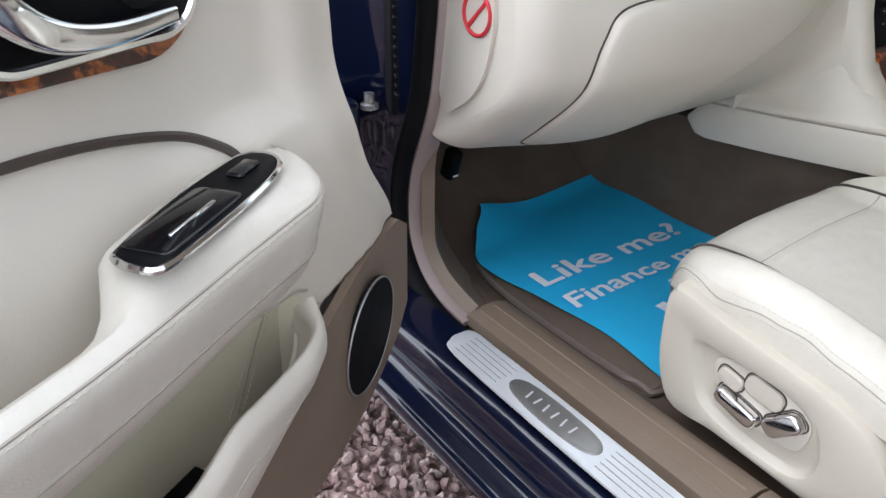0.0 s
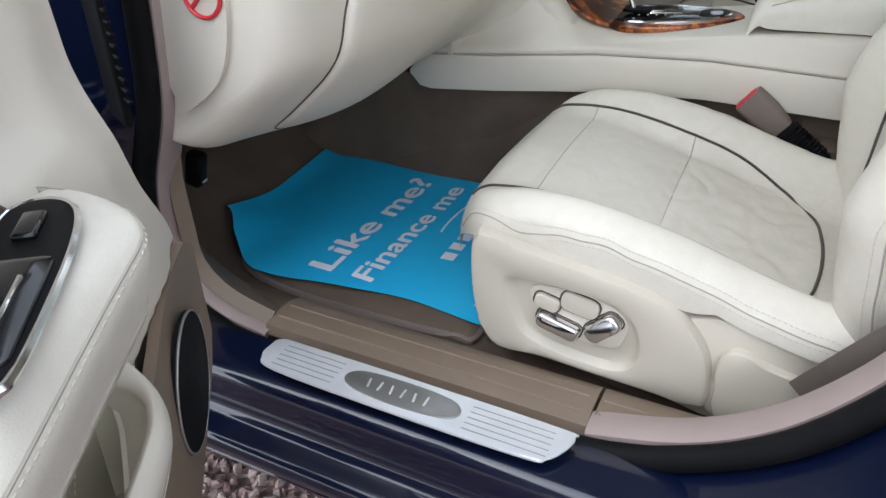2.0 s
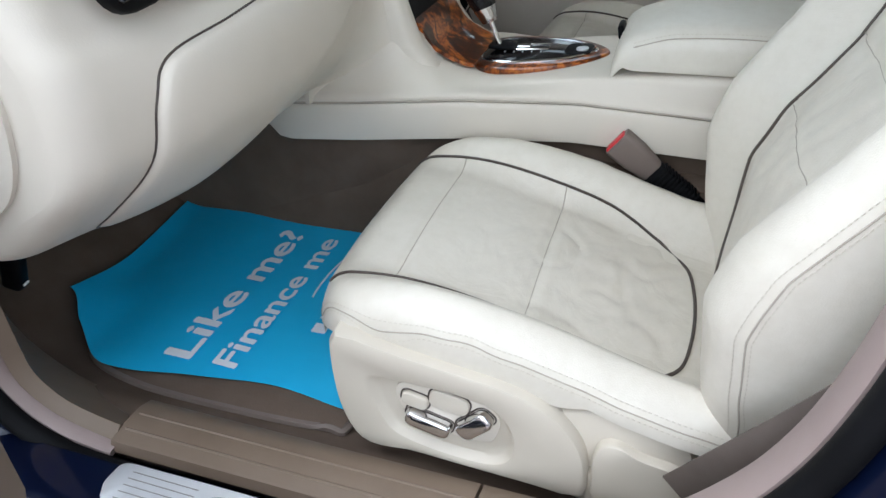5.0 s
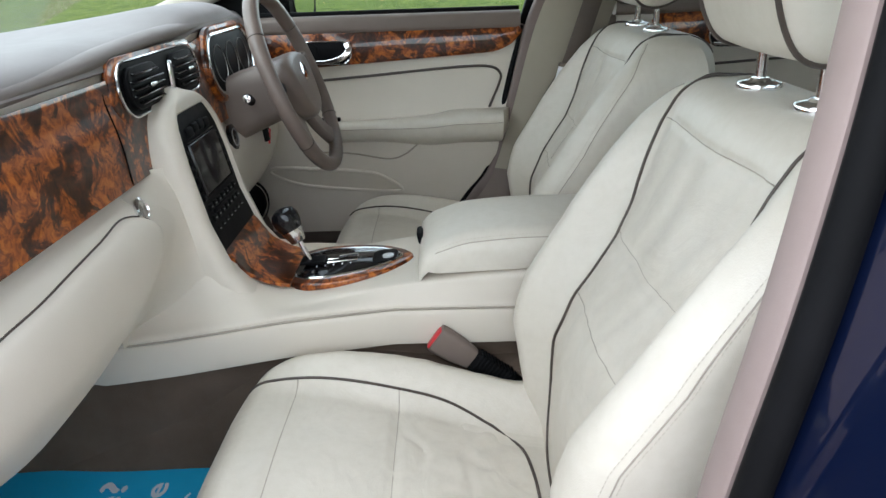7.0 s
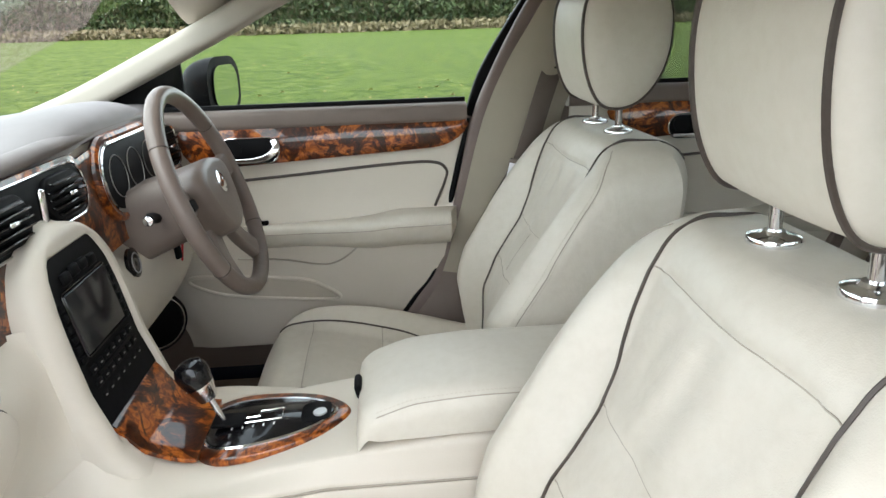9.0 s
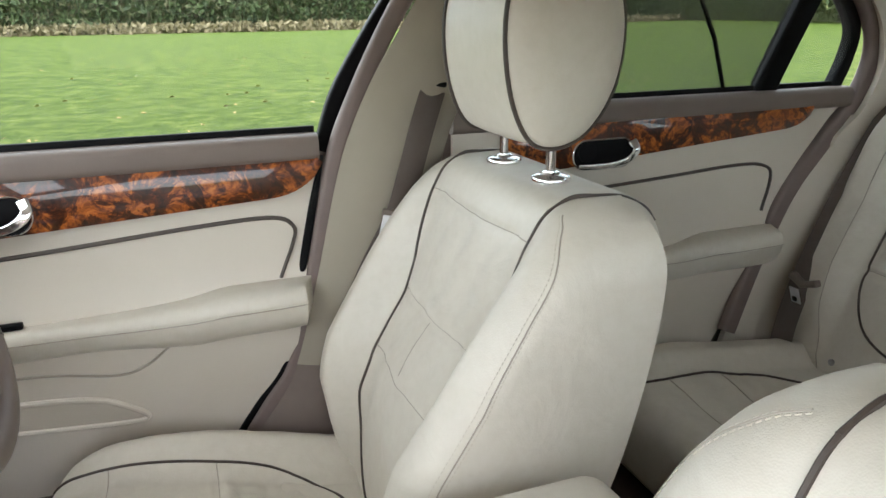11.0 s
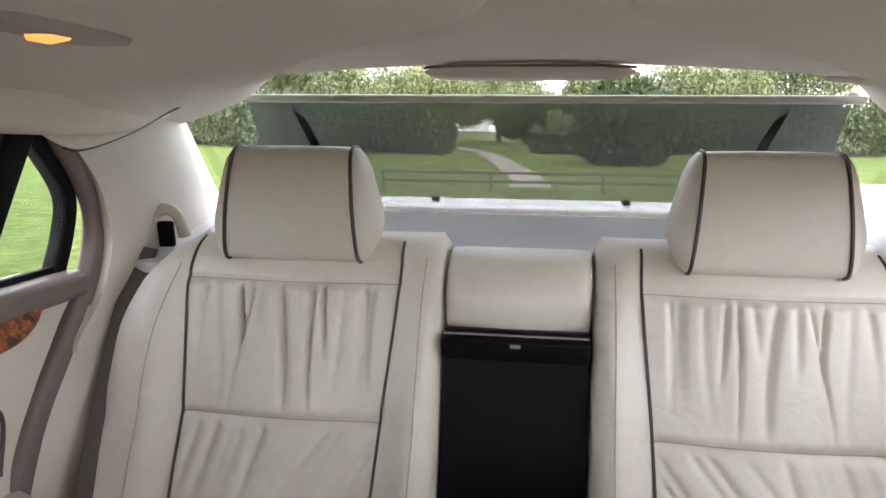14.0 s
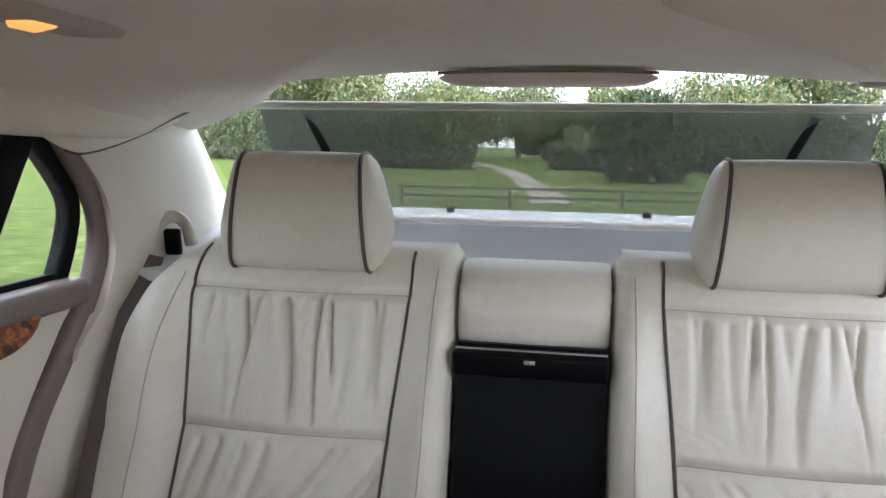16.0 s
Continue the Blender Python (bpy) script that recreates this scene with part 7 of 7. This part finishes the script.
# ---- rear blind, brake light and courtesy lamp ----
def rear_fittings():
    bl = thing("sun_blind", "raised dark woven rear sun blind with pale top rail", "sun blind", at=(0, -2.0, 1.03))
    part("top_rail", sweep([(-0.622, -1.950, 1.318), (0.0, -1.950, 1.3185), (0.606, -1.950, 1.319)], rrect(0.011, 0.008, 0.006), up=(0, 0, 1)), PLASTIC, bl, "pale top rail")
    part("mesh_cloth", sheet(lambda u, v: (-0.600 + 1.188 * u, -1.952 - 0.165 * v - 0.01 * math.sin(math.pi * v), 1.310 - 0.275 * v), 20, 12, 0.0006), BLIND, bl, "dark woven mesh")
    for side in (-1, 1):
        part("arm", sweep([(side * 0.490, -1.962, 1.305), (side * 0.455, -2.02, 1.20), (side * 0.40, -2.115, 1.045)], rrect(0.009, 0.004, 0.003), up=(0, 1, 0)), BLACK, bl, "black lifting arm")
        part("hook", box(0.018, 0.014, 0.014, Matrix.Translation((side * 0.600, -1.950, 1.326)), 0.004), PLASTIC, bl)
        part("arm_foot", box(0.020, 0.016, 0.014, Matrix.Translation((side * 0.225, -2.20, 1.092)), 0.005), BLACK, bl, "small black foot")
    part("cassette", box(1.22, 0.05, 0.022, Matrix.Translation((0, -2.14, 1.070)), 0.009), VINYL, bl, "pale blind cassette")
    sb = thing("side_blind", "raised dark woven sun blind inside the rear door window", "sun blind", at=(0.745, -0.98, 1.0))
    part("mesh_cloth", sheet(lambda u, v: (0.751 - 0.086 * v, -0.62 - 0.02 * v - (0.675 + 0.03 * v) * u, 1.004 + 0.268 * v), 10, 10, 0.0006), SIDE_BLIND, sb, "dark woven mesh")
    part("top_rail", sweep([(0.664, -0.645, 1.272), (0.662, -1.0, 1.276), (0.664, -1.335, 1.272)], rrect(0.008, 0.006, 0.004), up=(0, 0, 1)), BLACK, sb, "black top rail")
    part("arm", sweep([(0.752, -1.245, 1.004), (0.712, -1.17, 1.13), (0.668, -1.06, 1.268)], rrect(0.005, 0.002, 0.0015), up=(1, 0, 0)), BLACK, sb, "thin black lifting arm")
    lamp = thing("brake_light", "high-level brake light housing under the headlining", "brake light", at=(0, -1.85, 1.36))
    rings = []
    for k in range(21):
        a = -1 + 2 * k / 20
        q = math.sqrt(max(0.03, 1 - a ** 6))
        rings.append([(0.192 * a, -1.845 + y * q, 1.362 + z * q) for y, z in rrect(0.030, 0.014, 0.010)])
    part("housing", loft(rings), VINYL, lamp)
    # taupe tube puts the soft shade above the housing into colour
    part("housing_gap_shade", tube([(0.19 * (-1 + k / 10), -1.815, 1.372 - 0.004 * abs(-1 + k / 10) ** 4) for k in range(21)], 0.0028, 6), TAUPE, lamp, "taupe strip for the shaded gap")
    cl = thing("courtesy_lamp", "lit courtesy lamp on the headlining edge", "lamp", at=(0.359, -1.035, 1.34))
    part("housing", loft([[(0.363 + w * p, -1.045 + d, 1.338 + w * q) for p, q in rrect(0.024, 0.012, 0.010)] for d, w in ((0.075, 0.35), (0.068, 0.8), (0.04, 1.0), (-0.05, 1.0), (-0.088, 0.7), (-0.10, 0.3))]), PILLAR, cl, "beige lamp housing")
    part("lens", box(0.022, 0.030, 0.008, Matrix.Translation((0.359, -1.035, 1.3265)) @ pose(0, 0, 0, 0, 10), 0.003), emitter("warm_lamp_glow", (1.0, 0.33, 0.07), 0.16), cl, "warm glowing lens")
    hd = thing("grab_handle", "beige grab handle on the roof rail", "grab handle", at=(0.60, -0.9, 1.28))
    part("grip", sweep(curve([(0.610, -0.80, 1.305), (0.590, -0.825, 1.275), (0.586, -0.92, 1.268), (0.590, -1.015, 1.275), (0.610, -1.04, 1.305)], 6), rrect(0.012, 0.008, 0.006), up=(0, 0, 1)), PILLAR, hd)
    # door mirror outside the driver window
    mr = thing("door_mirror", "black and navy driver door mirror with clear glass", "door mirror", at=(0.86, 0.20, 1.0))
    turn = radians(13)
    ex, back = Vector((math.cos(turn), -math.sin(turn), 0)), Vector((math.sin(turn), math.cos(turn), 0))
    c = Vector((0.875, 0.190, 1.042))
    rings = []
    for k in range(9):
        t = k / 8
        q = math.sqrt(max(0.05, 1 - t ** 3))
        rings.append([c + ex * (x * q) + back * (0.10 * t) + Vector((0, 0, z * q - 0.01 * t)) for x, z in rrect(0.090, 0.072, 0.055, 6)])
    sh = part("mirror_shell", loft(rings), BLACK, mr, "dark mirror shell")
    mm = at_plane(c - back * 0.003, ex, (0, 0, 1))
    part("mirror_glass", slab(rrect(0.066, 0.052, 0.040, 6), 0.002, mm, 0.0), surface("mirror_glass", (0.86, 0.87, 0.88), (0.88, 0.89, 0.90), 0.02, 4, 50, 0.0, metal=1.0), sh, "clear mirror glass")
    part("mirror_foot", box(0.11, 0.06, 0.030, Matrix.Translation((0.785, 0.245, 0.990)), 0.012), GLOSS_BLACK, mr)
    part("sail_panel", slab([(0.0, 0.0), (0.27, 0.0), (0.0, 0.125)], 0.010, at_plane((0.745, 0.255, 0.985), (0, 1, 0), (0, 0, 1)) @ pose(0, 0, 0)), BLACK, mr, "black sail panel")


rear_fittings()


# ---- gravel stones, hedge, trees and fence ----
def stones():
    rng = random.Random(4)
    shapes = []
    for k in range(9):
        bm = bmesh.new()
        bmesh.ops.create_icosphere(bm, subdivisions=2, radius=1.0)
        cuts = [(Vector((rng.gauss(0, 1), rng.gauss(0, 1), rng.gauss(0, 1))).normalized(), rng.uniform(0.42, 0.72)) for _ in range(9)]
        for v in bm.verts:
            for d, far in cuts:
                v.co -= d * max(0.0, v.co.dot(d) - far) 
            v.co *= 1.18
        shapes.append(([v.co.copy() for v in bm.verts], [[v.index for v in f.verts] for f in bm.faces]))
        bm.free()
    verts, faces = [], []
    for i in range(13000):
        x, y = rng.uniform(-2.1, -0.66), rng.uniform(-0.75, 1.35)
        r = rng.uniform(0.006, 0.0115)
        m = Matrix.LocRotScale((x, y, 0.014 + rng.uniform(0, 0.010)), Euler((rng.uniform(0, 6), rng.uniform(0, 6), rng.uniform(0, 6))), (r * 1.2, r, r * 0.8))
        vs, fs = shapes[i % 9]
        k = len(verts)
        verts.extend(m @ v for v in vs)
        faces.extend([a + k for a in f] for f in fs)
    me = bpy.data.meshes.new("gravel")
    me.from_pydata(verts, [], faces)
    m, n, l, b = material("pink_granite_chips")
    geo = n.new("ShaderNodeNewGeometry")
    base = ramp(n, l, geo.outputs["Random Per Island"], [(0.0, (0.18, 0.112, 0.10)), (0.3, (0.28, 0.182, 0.165)), (0.7, (0.34, 0.24, 0.218)), (1.0, (0.40, 0.315, 0.29))])
    mix = n.new("ShaderNodeMix")
    mix.data_type, mix.blend_type = "RGBA", "MULTIPLY"
    mix.inputs[0].default_value = 0.5
    v = coords(n, l)
    l.new(base, mix.inputs[6])
    l.new(ramp(n, l, noise_tex(n, l, v, 260, 4), [(0.35, (0.5, 0.45, 0.45)), (0.65, (1, 1, 1))]), mix.inputs[7])
    l.new(mix.outputs[2], b.inputs["Base Color"])
    b.inputs["Roughness"].default_value = 0.75
    bump(n, l, b, noise_tex(n, l, v, 220, 3), 0.5, 0.002)
    me.materials.append(m)
    tagged(new("gravel", me), "loose pink granite gravel chips on the drive", "gravel", kind="stuff")


stones()


def leaf_mat(name, tones):
    m, n, l, b = material(name)
    geo = n.new("ShaderNodeNewGeometry")
    l.new(ramp(n, l, geo.outputs["Random Per Island"], [(k / (len(tones) - 1), c) for k, c in enumerate(tones)]), b.inputs["Base Color"])
    b.inputs["Roughness"].default_value = 0.6
    b.inputs["Specular IOR Level"].default_value = 0.3
    return m


HEDGE_LEAF = leaf_mat("hedge_leaves", [(0.018, 0.030, 0.010), (0.034, 0.054, 0.015), (0.052, 0.074, 0.024), (0.085, 0.082, 0.038)])
# tree tones are lightened so that distance haze sits in the leaf colour
HAZED_TREE_LEAF = leaf_mat("hazed_tree_leaves", [(0.07, 0.10, 0.045), (0.11, 0.145, 0.06), (0.16, 0.175, 0.07), (0.24, 0.19, 0.06)])
LANE_LEAF = leaf_mat("lane_leaves", [(0.030, 0.046, 0.016), (0.055, 0.08, 0.026), (0.085, 0.11, 0.038), (0.12, 0.115, 0.05)])
DRY = leaf_mat("dry_grass", [(0.10, 0.085, 0.04), (0.16, 0.13, 0.07), (0.20, 0.16, 0.09)])
BARK = surface("bark", (0.05, 0.04, 0.03), (0.09, 0.075, 0.06), 0.9, 6, 60, 0.01)


def leaves(rng, points, size):
    """Many small bent leaf clumps at points, as vertices and faces."""
    verts, faces = [], []
    for p in points:
        s = size * rng.uniform(0.6, 1.4)
        m = Matrix.LocRotScale(p, Euler((rng.uniform(0, 6.3), rng.uniform(0, 6.3), rng.uniform(0, 6.3))), (s, s, s))
        k = len(verts)
        verts.extend(m @ Vector(q) for q in ((-1, 0, 0), (0, -0.55, 0.2), (1, 0, 0), (0, 0.55, 0.2)))
        faces.append((k, k + 1, k + 2))
        faces.append((k, k + 2, k + 3))
    return verts, faces


def stuff(name, rng, points, size, mat, label, category, cores=()):
    """Loose leaves at points as one mesh; cores: (from, to, height) of a dense twiggy heart inside."""
    me = bpy.data.meshes.new(name)
    verts, faces = leaves(rng, points, size)
    for a, b, high in cores:
        a, b = Vector(a), Vector(b)
        last = None
        for k in range(161):
            p = a.lerp(b, k / 160)
            z = rise(p.x, p.y)
            n = len(verts)
            verts.extend((Vector((p.x, p.y, z - 0.1)), Vector((p.x + rng.uniform(-0.3, 0.3), p.y + rng.uniform(-0.3, 0.3), z + high * rng.uniform(0.78, 1.0)))))
            if last is not None:
                faces.append((last, n, n + 1, last + 1))
            last = n
    me.from_pydata(verts, [], faces)
    me.materials.append(mat)
    return tagged(new(name, me), label, category, kind="stuff")


def hedge_row(rng, a, b, height, depth, count, size, wild=0.0):
    pts = []
    a, b = Vector(a), Vector(b)
    side = (b - a).normalized().cross(Vector((0, 0, 1)))
    for _ in range(count):
        t = rng.random()
        p = a.lerp(b, t)
        h = height * (0.82 + 0.16 * noise.noise((t * 40, 0, 0)) + 0.14 * noise.noise((t * 140, 5, 0)))
        h *= 1 + wild * (1.1 * noise.noise((t * 7, 9, a.x)) + 0.5 * noise.noise((t * 19, 3, a.x))) - 0.55 * min(1, 3 * wild) * abs(2 * t - 1) ** 7
        q = rng.random() ** 0.7
        w = depth * (0.7 + 0.4 * noise.noise((t * 60, q * 3, 2))) * math.sqrt(max(0.08, 1 - (2 * q - 1) ** 4))
        pts.append(p + side * (w * rng.choice((-1, 1)) * rng.uniform(0.55, 1.0)) + Vector((0, 0, rise(p.x, p.y) + h * q)))
    return pts


def planting():
    rng = random.Random(11)
    stuff("hedge", rng, hedge_row(rng, (43, 70, 0), (43, -32, 0), 2.9, 1.4, 52000, 0.16), 0.17, HEDGE_LEAF, "long clipped field hedge beyond the grass", "hedge", [((43, 70, 0), (43, -32, 0), 2.4)])
    stuff("dry_grass", rng, [Vector((41.2 + rng.uniform(-0.9, 0.9), rng.uniform(-32, 70), 0)) + Vector((0, 0, 1.0 + rng.uniform(0, 0.5))) for _ in range(9000)], 0.16, DRY, "strip of dry grass at the foot of the hedge", "grass")
    stuff("lane_hedge", rng, hedge_row(rng, (18, -36, 0), (4.5, -34, 0), 3.4, 2.0, 26000, 0.15, 0.6) + hedge_row(rng, (0.8, -36, 0), (-22, -38, 0), 3.3, 2.0, 32000, 0.15, 0.6) + hedge_row(rng, (43, -32, 0), (18, -36, 0), 3.6, 1.6, 18000, 0.15, 0.4), 0.105, LANE_LEAF, "dark hedge behind the lane", "hedge", [((18, -36, 0), (5.5, -34.2, 0), 2.2), ((0, -36, 0), (-22, -38, 0), 2.2), ((43, -32, 0), (18, -36, 0), 2.8)])
    stuff("round_bush", rng, [Vector((-2.8, -27, 1.5)) + Vector((rng.gauss(0, 1), rng.gauss(0, 1), rng.gauss(0, 1))).normalized() * rng.uniform(1.2, 1.9) for _ in range(6000)], 0.11, HEDGE_LEAF, "dark rounded bush on the lawn", "bush")
    for x, y, h, w, k in ((14, -44, 9, 4.2, 1), (7, -47, 8, 3.6, 2), (-4, -50, 8.5, 4.0, 3), (-11, -44, 8, 3.6, 4), (22, -40, 8, 4.0, 5), (-20, -38, 9, 4.5, 6), (30, -34, 7, 3.5, 7), (1.5, -54, 7, 3.5, 8), (-9, -57, 11, 5.5, 9), (4, -62, 12, 5.5, 10), (11, -58, 11, 5.5, 11), (-16, -52, 11, 5.0, 12), (19, -52, 11, 5.0, 13)):
        tr = random.Random(k)
        h, w = (h * 0.52, w * 0.8) if -14 < x < 13 else (h * 0.72, w * 0.9)
        tree = thing("tree", "broad leafy tree behind the lane", "tree", "trees", at=(x, y, rise(x, y)))
        trunk = part("trunk", sweep(curve([(x, y, rise(x, y) - 0.1), (x + 0.1, y, h * 0.25), (x - 0.1, y + 0.2, h * 0.5), (x, y, h * 0.75)], 4), ring(0.26, 8), scale=lambda t: 1 - 0.75 * t), BARK, tree)
        blobs = []
        for i in range(8):
            a = i * 2.4 + tr.uniform(-0.4, 0.4)
            tip = Vector((x + w * 0.6 * math.cos(a), y + w * 0.6 * math.sin(a), h * (0.5 + 0.45 * tr.random())))
            part("limb", sweep(curve([(x, y, h * (0.3 + 0.04 * i)), tuple((Vector((x, y, h * 0.45)) + tip) / 2), tuple(tip)], 3), ring(0.09, 6), scale=lambda t: 1 - 0.7 * t), BARK, trunk)
            blobs.append((tip, w * tr.uniform(0.35, 0.6)))
        blobs.append((Vector((x, y, h * 0.8)), w * 0.6))
        pts = []
        for c, r in blobs:
            for _ in range(1900):
                v = Vector((tr.gauss(0, 1), tr.gauss(0, 1), tr.gauss(0, 0.8))).normalized() * r * tr.uniform(0.55, 1.05)
                pts.append(c + v)
        me = bpy.data.meshes.new("crown")
        vs, fs = leaves(tr, pts, 0.125)
        me.from_pydata([v - tree.location for v in vs], [], fs)
        me.materials.append(HAZED_TREE_LEAF)
        new("crown", me).parent = tree
    fence = thing("post_fence", "low wooden rail fence across the lawn", "fence", at=(0, -15.4, 0))
    wood = surface("weathered_fence_wood", (0.055, 0.048, 0.036), (0.09, 0.078, 0.06), 0.85, 5, 80, 0.004)
    for k in range(5):
        part("post", box(0.06, 0.06, 0.46, Matrix.Translation((3.4 - 2.3 * k, -15.4, 0.22)), 0.01), wood, fence)
    for z in (0.22, 0.40):
        part("rail", box(9.4, 0.03, 0.05, Matrix.Translation((-1.2, -15.4, z)), 0.008), wood, fence)


planting()


# ---- driver footwell speaker, key tag, seat label ----
def cabin_details():
    sp = thing("footwell_speaker", "round black speaker with chrome ring in the driver footwell", "speaker", at=(0.60, 0.345, 0.48))
    m = at_plane((0.600, 0.342, 0.545), (0.6, -0.8, 0), (0, 0, 1))
    if m.to_3x3().col[2].x > 0:
        m = at_plane((0.600, 0.342, 0.545), (-0.6, 0.8, 0), (0, 0, 1))
    part("housing", lathe([(0.0, -0.10), (0.075, -0.10), (0.070, -0.004), (0.064, 0.0), (0.0, 0.0)], m, 32), RUBBER, sp)
    part("grille", lathe([(0.0, 0.004), (0.030, 0.003), (0.056, 0.001), (0.058, -0.002), (0.0, -0.002)], m, 32), BLACK, sp, "black grille")
    part("ring", tube([m @ Vector((0.061 * math.cos(a), 0.061 * math.sin(a), 0.001)) for a in [i * math.pi / 18 for i in range(36)]], 0.0022, 6, True), CHROME, sp, "chrome ring")
    key = thing("key_tag", "small red and black key tag hanging under the steering column", "key tag", at=(0.42, 0.21, 0.755))
    part("tag", box(0.014, 0.004, 0.034, Matrix.Translation((0.420, 0.212, 0.765)) @ pose(0, 0, 0, 8, 0, 20), 0.0015), RED, key, "red tag")
    part("fob", box(0.016, 0.008, 0.030, Matrix.Translation((0.400, 0.214, 0.772)) @ pose(0, 0, 0, -6, 0, -15), 0.003), BLACK, key, "black fob")
    part("cord", tube([(0.420, 0.212, 0.780), (0.412, 0.213, 0.795), (0.402, 0.214, 0.786)], 0.0012, 5), RUBBER, key)
    tag = thing("fabric_label", "small black fabric label sewn to the passenger seat side", "label", at=(-0.632, -0.464, 0.90))
    part("label", box(0.003, 0.012, 0.024, Matrix.Translation((-0.632, -0.463, 0.900)) @ pose(0, 0, 0, 20, 0, 40), 0.0008, 1), BLACK, tag)


cabin_details()


def fallen_leaves():
    rnd = random.Random(5)
    m = surface("dry_leaf", (0.30, 0.18, 0.07), (0.46, 0.32, 0.13), 0.8, 2, 60, 0.001)
    bm = bmesh.new()
    for _ in range(240):
        x, y = rnd.uniform(5.5, 24), rnd.uniform(-9, 8)
        z = rise(x, y) + 0.025
        a, s = rnd.uniform(0, 6.28), rnd.uniform(0.025, 0.05)
        pts = [(s, 0, 0.01), (0.3 * s, 0.5 * s, 0.02), (-s, 0, 0.0), (0.2 * s, -0.5 * s, 0.03)]
        bm.faces.new([bm.verts.new((x + p * math.cos(a) - q * math.sin(a), y + p * math.sin(a) + q * math.cos(a), z + w)) for p, q, w in pts])
    solo("fallen_leaves", bm, m, "dry brown leaves scattered over the mown grass", "leaves", kind="stuff")


fallen_leaves()
